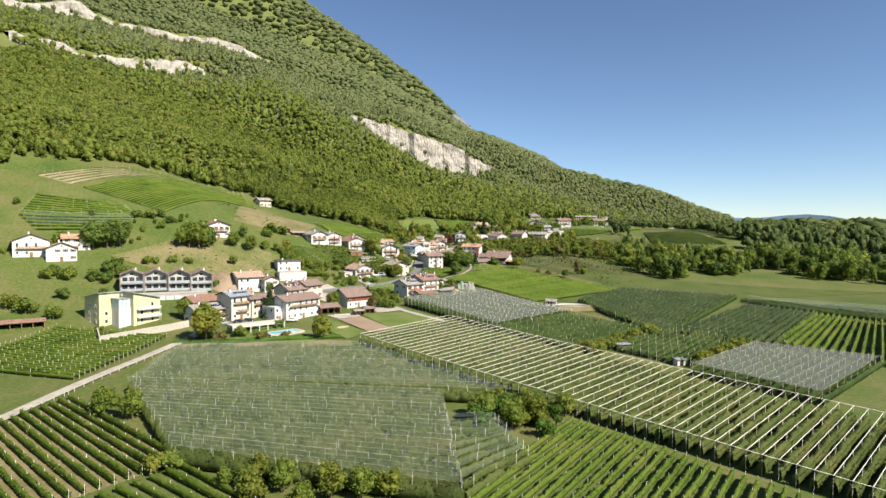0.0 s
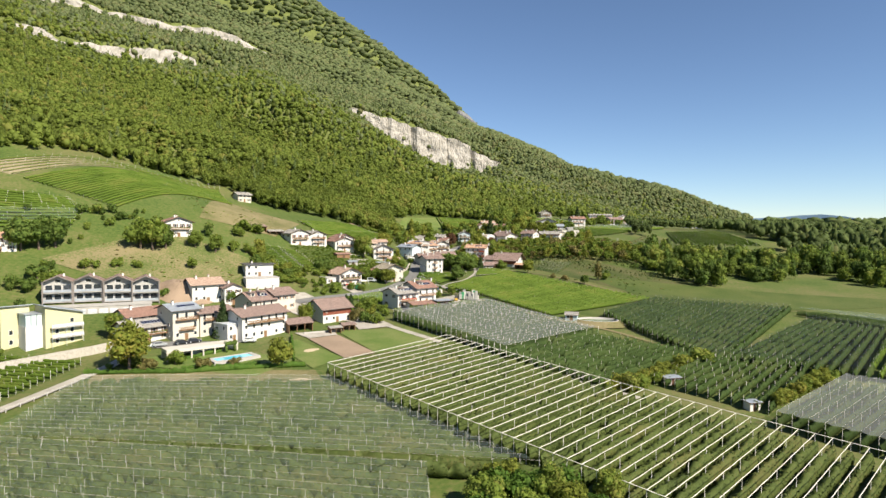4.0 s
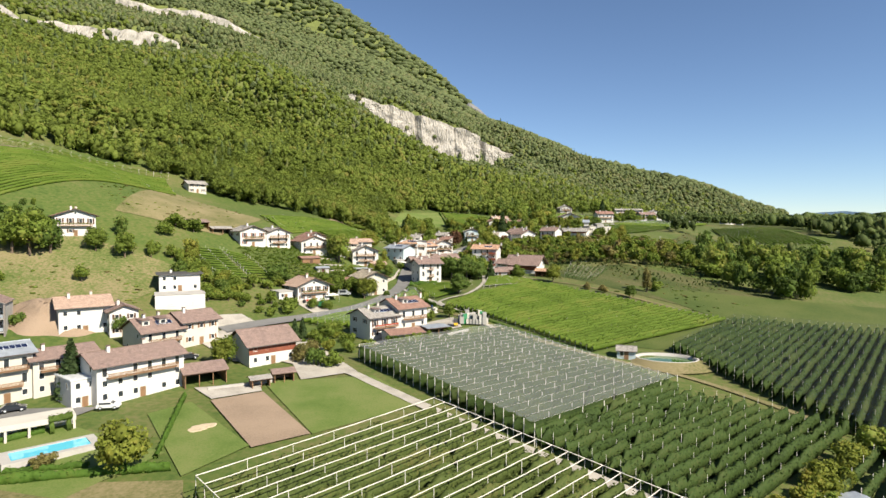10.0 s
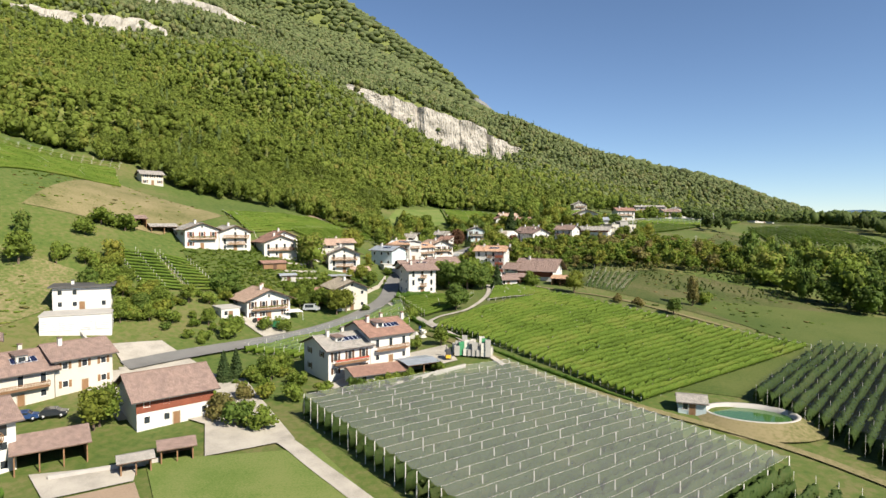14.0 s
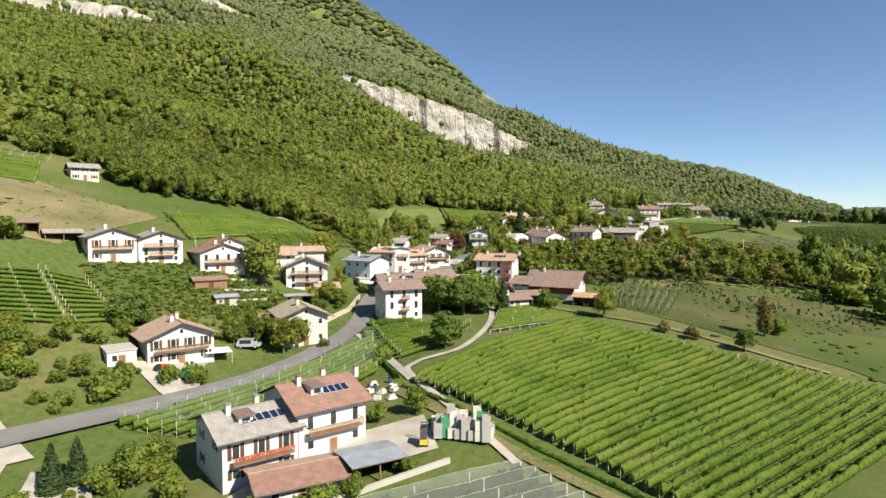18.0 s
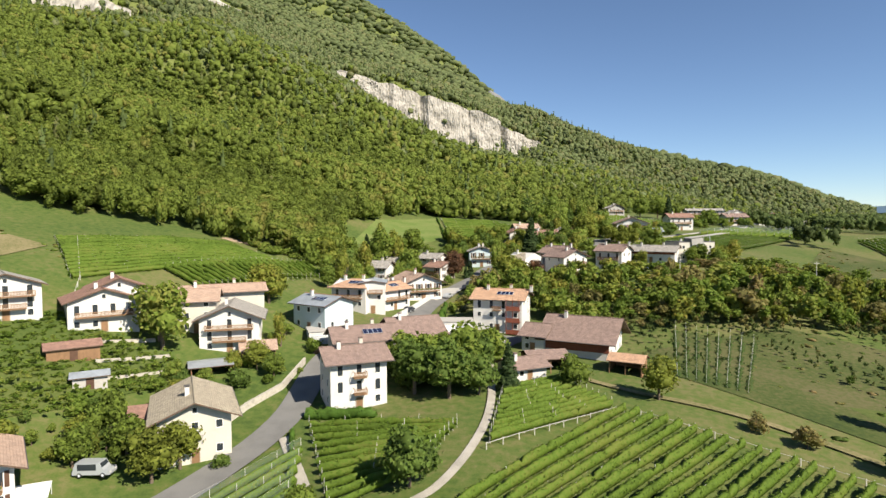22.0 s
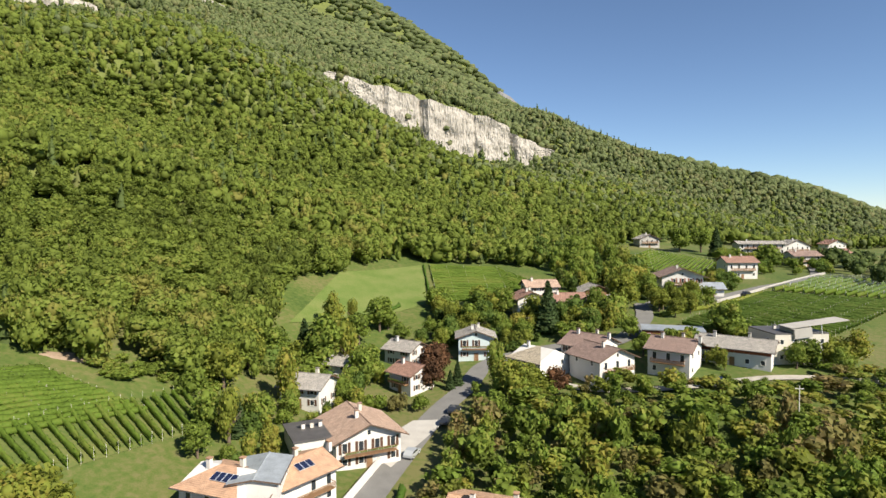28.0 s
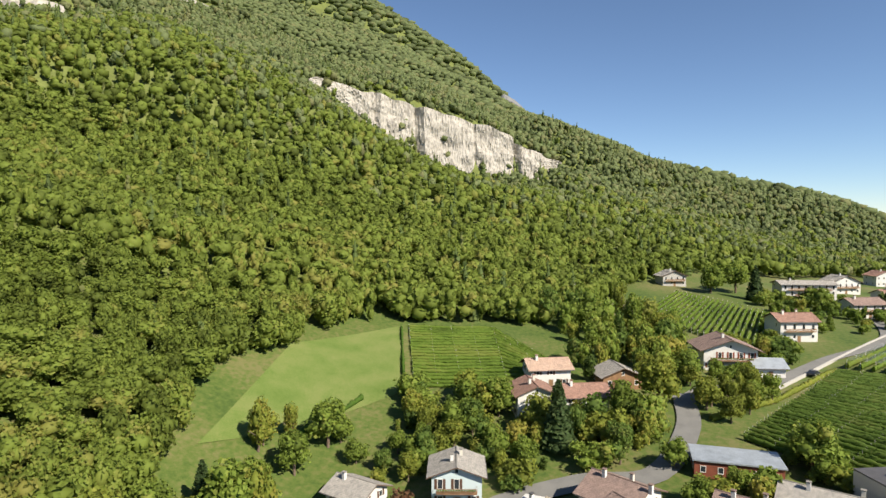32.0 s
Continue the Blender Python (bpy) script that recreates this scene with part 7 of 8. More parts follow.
garden(((-84, 470), (-60, 472), (-52, 512), (-82, 500)), 22, ("broad", "broad", "slim", "shrub"), ("leaf_a", "leaf_c", "leaf_a", "leaf_b"), 3, 7, 9, "below the oval meadow")
garden(((-56, 508), (-30, 512), (-30, 548), (-58, 546)), 44, ("broad", "broad", "shrub", "slim"), ("leaf_a", "leaf_c", "leaf_b"), 3, 9, 10, "below the vineyard")
garden(((-30, 508), (6, 522), (2, 548), (-28, 540)), 34, ("broad", "broad", "shrub", "slim"), ("leaf_a", "leaf_b", "leaf_c"), 3, 10, 11, "among the upper houses")
garden(((-14, 556), (12, 566), (24, 620), (-16, 622)), 44, ("broad", "slim", "broad", "fir"), ("leaf_a", "leaf_c", "leaf_a", "leaf_b"), 6, 13, 12, "at the edge of the upper wood")
garden(((26, 572), (54, 590), (60, 640), (28, 610)), 40, ("broad", "shrub"), ALL, 2.5, 7, 13, "round the chalet")
garden(((60, 625), (110, 640), (118, 720), (70, 700)), 60, ("broad", "shrub", "fir"), ALL, 2.5, 6.5, 14, "in the upper hamlet")
garden(((8, 504), (52, 500), (56, 522), (24, 530)), 16, ("broad", "shrub"), ("leaf_a", "leaf_c"), 3, 8, 15, "behind the long house")
garden(((20, 202), (60, 244), (64, 240), (34, 206)), 22, ("broad", "shrub"), ("leaf_c", "leaf_c", "leaf_a"), 3, 6, 16, "between the orchards")
garden(((55, 190), (62, 200), (96, 230), (84, 222)), 16, ("broad", "shrub"), ("leaf_c", "leaf_a"), 2.5, 5, 17, "along the orchard edge")
garden(((-120, 196), (-64, 206), (-68, 212), (-118, 204)), 12, ("shrub",), ("leaf_a", "leaf_c", "leaf_d"), 1.5, 3.2, 18, "beside the garden hedge")
garden(((40, 392), (100, 392), (96, 440), (52, 430)), 5, ("shrub", "broad"), ("leaf_d", "leaf_b", "leaf_a"), 2, 5, 19, "in the dry pasture")
garden(((-260, 276), (-190, 272), (-176, 320), (-200, 296)), 24, ("shrub", "broad"), ("leaf_a", "leaf_b"), 2, 5, 20, "along the terraced bank")
garden(((-230, 230), (-170, 220), (-160, 262), (-216, 266)), 20, ("shrub", "broad"), ("leaf_a", "leaf_b"), 2, 6, 21, "in the villa gardens")
garden(((-70, 116), (-20, 90), (-26, 82), (-84, 104)), 16, ("broad", "shrub"), ("leaf_c", "leaf_a", "leaf_a"), 3, 6, 22, "along the lower orchard edge")
garden(((-8, 148), (10, 150), (12, 130), (-10, 132)), 20, ("broad", "shrub"), ("leaf_c", "leaf_a", "hedge"), 3, 6, 23, "in the copse between the nets")


for leaf, spots in COPSE.items():
    scatter("copse", spots, BUSHY, leaf, f"{HUE[leaf]} trees crowded between the village houses", "trees", 40)


# the scrub below the upper houses
def thicket_ground(x, y):
    core = (x > -37 + 0.03 * (y - 420)) & (y < 487) & (y > 424 + 0.1 * np.maximum(x - 5, 0) + 3 * rough(x, y, 9)) & (x < 92)
    core2 = (x > 46) & (x < 96) & (y > 430) & (y < 500)
    house_ = (x > -34) & (x < -10) & (y < 434)
    ok = (core | core2) & ~house_
    for a, b, c in TAKEN:
        ok &= (x - a) ** 2 + (y - b) ** 2 > (c + 1.2) ** 2
    return ok


tk = forest_spots(-40, 100, 418, 500, 3.5, thicket_ground, 2.3, 4.0, 31)
grown = FR.choice((0.6, 0.9, 1.2, 1.9), len(tk))
tk[:, 3] *= grown ** 0.7
tk[:, 4] *= grown * np.where(tk[:, 1] > 466, 0.55, 1.0)
scatter("scrub_thicket", tk[np.arange(len(tk)) % 8 < 3], THICK, "leaf_a", "dense green scrub below the upper houses", "scrub", 31)
scatter("scrub_thicket", np.concatenate([tk[3::8], tk[4::8]]), THICK, "scrub_leaf", "fresh green scrub on the bank", "scrub", 35)
scatter("scrub_thicket", tk[5::8], THICK, "leaf_c", "bright green scrub on the bank", "scrub", 36)
scatter("scrub_thicket", tk[6::8], THICK, "leaf_d", "olive-brown scrub on the bank", "scrub", 32)
scatter("scrub_thicket", tk[7::8], THICK, "leaf_c", "yellow-green scrub on the bank", "scrub", 33)
edge = forest_spots(2, 92, 404, 446, 2.2, lambda x, y: (y > 421 + 0.12 * np.maximum(x - 20, 0) + 2.5 * rough(x, y, 6)) & (y < 440) & (rough(x, y, 7, 3.0) > -0.25), 0.9, 1.7, 37)
scatter("bank_growth", edge[::2], WEED, "leaf_d", "olive-brown weeds at the foot of the scrub", "weeds", 37)
scatter("bank_growth", edge[1::2], WEED, "apple_sun", "green weeds at the foot of the scrub", "weeds", 38)


def clear_of_things(x, y):
    ok = np.ones(np.shape(x), bool)
    for a, b, c in TAKEN:
        ok &= (x - a) ** 2 + (y - b) ** 2 > (c + 0.6) ** 2
    return ok


rough_grass = forest_spots(9, 112, 384, 426, 2.6, lambda x, y: (y > np.where(x > 37, 386, 398)) & (rough(x, y, 8, 3.0) > -0.1) & clear_of_things(x, y), 0.5, 1.1, 39)
scatter("bank_growth", rough_grass[::2], WEED, "apple_sun", "tufts of rough grass on the pasture", "weeds", 39)
scatter("bank_growth", rough_grass[1::2], WEED, "apple", "dark green weeds on the pasture", "weeds", 42)
beds = forest_spots(-98, -72, 348, 378, 1.9, lambda x, y: (rough(x, y, 5, 3.0) > -0.2) & clear_of_things(x, y), 0.5, 1.0, 43)
scatter("bank_growth", beds, WEED, "scrub_leaf", "leafy growth in the terraced garden beds", "weeds", 43)
rb = forest_spots(60, 330, 560, 720, 8.5, lambda x, y: (rough(x, y, 40, 6.0) > -0.15) & hill_houses(x, y) & ~((x > 118) & (x < 205) & (y > 512) & (y < 622)) & ~((x > 226) & (x < 274) & (y > 606) & (y < 665)) & (x > 104 + 0.1 * (y - 560)), 4.0, 8.0, 34)
scatter("scattered_trees", rb, NEAR, "forest_b", "trees scattered over the far slope", "forest", 34)

garden(((12, 540), (36, 556), (32, 580), (2, 566)), 16, ("broad", "slim"), ("leaf_a", "leaf_c"), 6, 10, 24, "beside the bend of the road")


def bank_ground(x, y):
    ok = np.zeros(len(x), bool)
    for i in range(len(x)):
        ok[i] = any(inside(x[i], y[i], q) for q in CLEAR)
    return ok


low = forest_spots(-121, -78, 329, 375, 1.35, bank_ground, 1.15, 0.8, 51)
low[:, 2] -= 1.75
scatter("bank_growth", low[::2], WEED, "vine", "lush green weeds covering the steep bank", "weeds", 51)
scatter("bank_growth", low[1::2], WEED, "scrub_leaf", "tall fresh grass and bramble on the bank", "weeds", 52)


def clear_ground(quads, x, y):
    """Spots inside the quads, off fields and houses."""
    ok = np.array([any(inside(a, b, q) for q in quads) and not any(inside(a, b, q) for q in FIELDS) for a, b in zip(x, y)], bool)
    return ok & hill_houses(x, y) & (rough(x, y, 11, 7.0) > -0.25)


RIGHT_SIDE = (((-4, 402), (60, 346), (112, 388), (50, 428)), ((60, 470), (100, 440), (150, 500), (110, 560)), ((4, 424), (46, 424), (92, 432), (90, 440)))
LEFT_SIDE = (((-190, 262), (-128, 262), (-118, 316), (-168, 306)), ((-128, 262), (-104, 284), (-108, 300), (-126, 300)), ((-104, 302), (-84, 292), (-78, 306), (-96, 322)), ((-178, 330), (-128, 350), (-120, 400), (-182, 395)))
for quads, mats, words, seed in ((RIGHT_SIDE, ("leaf_b", "leaf_d"), ("dark grass tussocks on the rough pasture", "dry grass tussocks on the rough pasture"), 61),
                                 (LEFT_SIDE, ("scrub_leaf", "leaf_d"), ("tall grass tufts on the hillside", "dry grass tufts on the hillside"), 63)):
    xs0, ys0 = [p[0] for q in quads for p in q], [p[1] for q in quads for p in q]
    tuft = forest_spots(min(xs0), max(xs0), min(ys0), max(ys0), 2.7, lambda x, y: clear_ground(quads, x, y), 0.9, 0.45, seed)
    tuft[:, 2] -= 1.72
    tuft[:, 3:] *= FR.choice((0.4, 0.6, 0.8, 1.3), len(tuft))[:, None]
    scatter("grass_tussocks", tuft[np.arange(len(tuft)) % 3 > 0], THIN, mats[0], words[0], "grass", seed)
    scatter("grass_tussocks", tuft[::3], THIN, mats[1], words[1], "grass", seed + 1)


def earth_bank(x, y):
    ok = np.array([inside(a, b, ((-110, 446), (-95, 470), (-84, 457), (-100, 443))) for a, b in zip(x, y)], bool)
    return ok & (rough(x, y, 6, 2.0) > -0.5)


low = forest_spots(-112, -82, 440, 472, 2.6, earth_bank, 2.0, 2.2, 53)
low[:, 2] -= 1.6
scatter("bank_growth", low, BUSHY, "leaf_a", "green shrubs on the bank above the vineyard", "shrubs", 53)

tree(-79.8, 407.4, 9.5, "broad", "leaf_c", 1.35, "at the vineyard edge")


# ---- pool, pond, walls, hedges, vehicles and clutter ----
def ring_mesh(name, rx, ry, w, h, material, n=40):
    s = Shape()
    a = np.linspace(0, 2 * np.pi, n, endpoint=False)
    ins = [(rx * math.cos(t), ry * math.sin(t)) for t in a]
    out = [((rx + w) * math.cos(t), (ry + w) * math.sin(t)) for t in a]
    s.v = [(x, y, -1.5) for x, y in out] + [(x, y, h) for x, y in out] + [(x, y, h) for x, y in ins] + [(x * 0.93, y * 0.93, -0.6) for x, y in ins]
    for i in range(n):
        j = (i + 1) % n
        for k in range(3):
            s.f.append((k * n + i, k * n + j, (k + 1) * n + j, (k + 1) * n + i))
    return s.mesh(name, material, smooth_shade=True)


pz = gz(32, 285.5)
pond = thing("pond", pose(32, 285.5, pz + 1.0, 0, 0, -8), "oval irrigation pond with a pale rim", "pond")
part("rim", ring_mesh("rim", 7.6, 5.4, 0.6, 0.25, M["concrete"]), pond, "pale concrete rim")
disc = Shape()
aa = np.linspace(0, 2 * np.pi, 40, endpoint=False)
disc.v = [(7.3 * math.cos(t), 5.2 * math.sin(t), -0.5) for t in aa]
disc.f = [tuple(range(40))]
bank = Shape()
bank.v = [(8.15 * math.cos(t), 5.95 * math.sin(t), 0.22) for t in aa] + [(12.5 * math.cos(t), 10 * math.sin(t), -1.6) for t in aa]
bank.f = [(i, i + 40, (i + 1) % 40 + 40, (i + 1) % 40) for i in range(40)]
part("bank", bank.mesh("bank", M["dry"], smooth_shade=True), pond, "grassy bank")
part("water", disc.mesh("water", M["pond"]), pond, "still green water")

pool_z = gz(-85, 211) + 0.9
pool = thing("swimming_pool", pose(-84.6, 210.8, pool_z, 0, 0, 50), "long blue swimming pool in the garden", "pool")
for x0, x1, y0, y1 in ((-7, 7, -3.4, -2.2), (-7, 7, 2.2, 3.0), (-7, -5.6, -2.2, 2.2), (5.6, 7, -2.2, 2.2)):
    part("edge_paving", Shape().box(x0, x1, y0, y1, -1.5, 0.12).mesh("edge_paving", M["concrete"]), pool)
part("water", Shape().box(-5.6, 5.6, -2.2, 2.2, -1.2, 0.0).mesh("water", M["pool"]), pool, "clear blue water")
part("basin", Shape().box(-5.7, 5.7, -2.3, 2.3, -1.6, -1.25).mesh("basin", M["white"]), pool)


def hedge(points, h, w, label, seed=1, material="hedge"):
    rng = np.random.default_rng(seed)
    mid = np.mean(points, 0)
    o = (mid[0], mid[1], gz(*mid))
    ob = thing("hedge", pose(*o), label, "hedge")
    for p, q in zip(points, points[1:]):
        part("hedge_run", row_mesh("hedge_run", p, q, h, w, 0.0, M[material], rng, 0.16, o, 0.0, 14, 0.6), ob)


hedge(((-119, 193.5), (-92, 198), (-62, 209)), 1.9, 1.5, "long clipped green hedge below the garden", 1)
hedge(((-95, 201), (-75, 207.5)), 1.4, 1.2, "low clipped hedge beside the pool", 2)
hedge(((-100, 208), (-92, 218)), 1.5, 1.2, "clipped hedge along the car park wall", 3)
hedge(((-66.5, 212), (-77, 238)), 1.5, 1.0, "hedge along the garden lawn", 4)
hedge(((-39, 418), (-41, 440)), 2.2, 1.8, "tall clipped hedge beside the street", 6)
hedge(((-52, 363.5), (-40, 364)), 2.0, 1.6, "leafy vine hedge below the tall house", 7)
hedge(((-36, 326), (-48, 348), (-52, 358)), 1.6, 1.0, "hedge along the narrow path", 8)
hedge(((17, 545), (36, 560), (62, 590)), 1.8, 1.6, "fresh green hedge along the upper road", 9, "leaf_c")
hedge(((-76, 518), (-68, 540)), 1.8, 1.2, "hedge across the oval meadow", 10)
hedge(((-59, 548), (-70, 586)), 1.6, 1.0, "hedge between meadow and vineyard", 11)
hedge(((-34, 322), (-10, 302), (12, 287)), 0.9, 0.7, "strip of weeds along the vineyard foot", 12)


def wall(points, h, material, label, thick=0.45, name="garden_wall"):
    for (ax, ay), (bx, by) in zip(points, points[1:]):
        d = Vector((bx - ax, by - ay, 0))
        n = max(1, int(d.length / 3))
        side = Vector((d.y, -d.x, 0)).normalized() * thick / 2
        s = Shape()
        for i in range(n):
            p, q = Vector((ax, ay, 0)) + d * (i / n), Vector((ax, ay, 0)) + d * ((i + 1) / n)
            zp, zq = gz(p.x, p.y), gz(q.x, q.y)
            ring = lambda c, z: [(c.x - side.x, c.y - side.y, z - 1.5), (c.x + side.x, c.y + side.y, z - 1.5), (c.x + side.x, c.y + side.y, z + h), (c.x - side.x, c.y - side.y, z + h)]
            s.prism(ring(p, zp), ring(q, zq))
        tagged(new(name, fix_normals(s.mesh(name, M[material]))), label, "wall", kind="structure")


wall(((-145, 191.5), (-128, 208.5), (-124, 214)), 2.6, "stone", "pale stone retaining wall below the yellow blocks")
wall(((-152, 200), (-145, 191.5)), 2.4, "stone", "short end of the stone retaining wall")
wall(((-50.8, 413), (-48.6, 430), (-47.2, 447), (-46.2, 456)), 1.7, "white", "white street-side retaining wall")
wall(((-64.6, 358), (-63.3, 365), (-60.6, 373), (-60.8, 384)), 1.2, "stone", "low stone wall beside the street")
wall(((40, 570), (66, 600), (104, 642)), 0.9, "concrete", "pale concrete wall along the upper road")
wall(((-95, 367), (-88, 375.2)), 0.6, "stone", "upper dry-stone garden terrace wall")
wall(((-91, 363), (-83, 372.5)), 0.7, "stone", "dry-stone garden terrace wall")
wall(((-88, 359), (-80.5, 368.5)), 0.6, "stone", "lower dry-stone terrace wall")
wall(((-99, 213), (-90, 222.5)), 2.6, "cream", "cream parapet wall of the car park")
wall(((-118, 297), (-104, 288)), 0.9, "concrete", "pale driveway wall")
wall(((-40, 282.5), (-22, 297)), 0.7, "concrete", "low concrete wall beside the net")
wall(((-74.5, 243), (-63, 251)), 0.8, "concrete", "low concrete loading wall")

arc = thing("parking_arcade", pose(-94.2, 217.0, gz(-94.2, 217), 0, 0, 46), "cream open arcade over parked cars", "carport")
part("deck", Shape().box(-14, 7, -2.5, 3, 1.95, 2.9).mesh("deck", M["cream"]), arc)
for i in range(7):
    part("pillar", Shape().box(-13.9 + i * 3.4, -13.5 + i * 3.4, -2.4, -2.0, -0.9, 1.95).mesh("pillar", M["cream"]), arc)
part("back_wall", Shape().box(-14, 7, 2.7, 3.0, -1, 1.95).mesh("back_wall", M["cream"]), arc)


def car(x, y, rot, paint, label, van=False):
    z = float(land(x, y)) + 0.42
    ob = thing("van" if van else "car", pose(x, y, z, 0, 0, rot), label, "van" if van else "car")
    ln, w, h = (5.0, 1.95, 1.95) if van else (4.2, 1.78, 1.45)
    prof = [(-ln / 2, 0.35), (-ln / 2, 0.8), (-ln / 2 + 0.1, 0.95), (-ln * 0.42, h), (ln * 0.22, h), (ln * 0.33, 1.05), (ln / 2 - 0.1, 0.95), (ln / 2, 0.7), (ln / 2, 0.35)] if van else \
        [(-ln / 2, 0.32), (-ln / 2, 0.75), (-ln * 0.46, 0.95), (-ln * 0.3, h), (ln * 0.1, h), (ln * 0.27, 0.95), (ln / 2 - 0.12, 0.82), (ln / 2, 0.6), (ln / 2, 0.32)]
    s = Shape().prism([(a, -w / 2, b) for a, b in prof], [(a, w / 2, b) for a, b in prof])
    me = fix_normals(s.mesh("body", M[paint]))
    part("body", me, ob)
    g0, g1 = (0.98, h - 0.12)
    for sy in (-1, 1):
        part("side_window", Shape().box(-ln * 0.36, ln * 0.14, sy * (w / 2 + 0.005) - 0.01, sy * (w / 2 + 0.005) + 0.01, g0, g1).mesh("side_window", M["pane"]), ob)
    x0, x1 = (ln * 0.23, ln * 0.32) if van else (ln * 0.115, ln * 0.255)
    part("windscreen", mesh_of("windscreen", [(x0 + 0.02, -w * 0.44, h - 0.06), (x0 + 0.02, w * 0.44, h - 0.06), (x1 + 0.03, w * 0.46, 1.05), (x1 + 0.03, -w * 0.46, 1.05)], [(0, 1, 2, 3)], [M["pane"]]), ob)
    for a in (-ln * 0.31, ln * 0.31):
        for sy in (-1, 1):
            wh = part("wheel", Shape().tube((a, sy * (w / 2 - 0.1), 0.32), (a, sy * (w / 2 + 0.04), 0.32), 0.32, n=14).mesh("tyre", M["tyre"]), ob)
            part("rim", Shape().tube((a, sy * (w / 2 + 0.035), 0.32), (a, sy * (w / 2 + 0.06), 0.32), 0.19, n=10).mesh("rim", M["metal_light"]), wh)
    for sy in (-1, 1):
        part("headlight", Shape().box(ln / 2 - 0.05, ln / 2 + 0.015, sy * w * 0.36 - 0.16, sy * w * 0.36 + 0.16, 0.6, 0.75).mesh("headlight", M["frame"]), ob)


car(-73.4, 341.6, 12, "car_silver", "silver passenger van parked beside the house", True)
car(-42.4, 452.4, 80, "car_silver", "silver car driving on the street")
car(-49, 427.6, 80, "car_dark", "dark car parked beside the street wall")
car(-38.6, 468, 78, "car_dark", "black car parked at the street edge")
car(-38, 474, 78, "car_dark", "dark blue car parked at the street edge")
car(-107.2, 222, 40, "car_dark", "dark car parked before the guest house")
car(-104.4, 224.6, 40, "car_dark", "black car parked before the guest house")
car(-87.8, 229.3, 20, "car_white", "white car parked beside the inn")
car(-112.5, 218.5, 40, "car_silver", "grey car parked before the guest house")
car(-115.5, 216.5, 40, "car_white", "white car on the car park")
car(-92.2, 258.1, 30, "car_blue", "blue car parked in the yard")
car(-89, 260.5, 30, "car_dark", "dark car parked in the yard")
car(21.9, 488.9, 20, "car_blue", "dark blue car beside the long house")
car(-133, 226, 33, "car_dark", "dark car under the row houses")
car(-129, 224, 33, "car_white", "white car on the courtyard")
car(-24, 408, 10, "car_white", "white car before the terraced house")
car(-29, 407.5, 14, "car_silver", "silver car before the terraced house")
car(-31, 296.5, 60, "car_white", "white car beside the stacked crates")
car(54, 584, 50, "car_dark", "black car on the upper road")

# stacked fruit crates in the farm yard
crate_s = Shape()
for hx, hy, z in ((0.6, 0.5, 0.0), (0.6, 0.5, 0.74), (0.55, 0.45, 0.74), (0.55, 0.45, 0.1)):
    crate_s.v += [(-hx, -hy, z), (hx, -hy, z), (hx, hy, z), (-hx, hy, z)]
crate_s.f = [(3, 2, 1, 0), (12, 13, 14, 15)] + [(4 * r + i, 4 * r + (i + 1) % 4, 4 * r + 4 + (i + 1) % 4, 4 * r + 4 + i) for r in range(3) for i in range(4)]
CR = {}
for key, ma, lab in (("green", "green_paint", "green plastic fruit crate in a stack"), ("grey", "greywall", "grey plastic fruit crate in a stack"), ("wood", "post", "weathered wooden fruit crate in a stack")):
    CR[key] = (crate_s.mesh("crate", M[ma]), lab)
cr = random.Random(4)
for i in range(9):
    for j in range(4):
        key = cr.choice(("grey", "wood", "grey", "wood", "green"))
        for k in range(cr.randrange(2, 6)):
            px, py = -25.5 + i * 1.0 + 0.12 * j, 303.4 - i * 0.15 + j * 1.15 - (0.6 if i < 2 else 0)
            if i == 0 and j < 2:
                continue
            ob = new("fruit_crate", CR[key][0])
            ob.matrix_basis = pose(px, py, gz(-22, 303) + 0.35 + 0.75 * k, 0, 0, 8 + cr.uniform(-3, 3))
            tagged(ob, CR[key][1], "crate", "stacked fruit crates in the yard")

fl = thing("forklift", pose(-26.2, 300.6, gz(-26.2, 300.6) + 0.35, 0, 0, 100), "small yellow forklift parked at the crates", "forklift")
part("body", Shape().box(-0.9, 0.9, -0.55, 0.55, 0.3, 1.0).mesh("body", M["yellow_paint"]), fl)
part("mast", Shape().box(0.95, 1.05, -0.45, -0.35, 0.1, 3.0).box(0.95, 1.05, 0.35, 0.45, 0.1, 3.0).box(0.95, 1.05, -0.35, 0.35, 2.8, 2.95).mesh("mast", M["metal_dark"]), fl)
part("cab_frame", Shape().box(-0.8, -0.72, -0.5, 0.5, 1.0, 2.1).box(0.5, 0.58, -0.5, 0.5, 1.0, 2.1).box(-0.8, 0.58, -0.5, 0.5, 2.1, 2.16).mesh("cab_frame", M["metal_dark"]), fl)
for a in (-0.6, 0.6):
    for sy in (-1, 1):
        part("wheel", Shape().tube((a, sy * 0.5, 0.3), (a, sy * 0.64, 0.3), 0.3, n=12).mesh("wheel", M["tyre"]), fl)

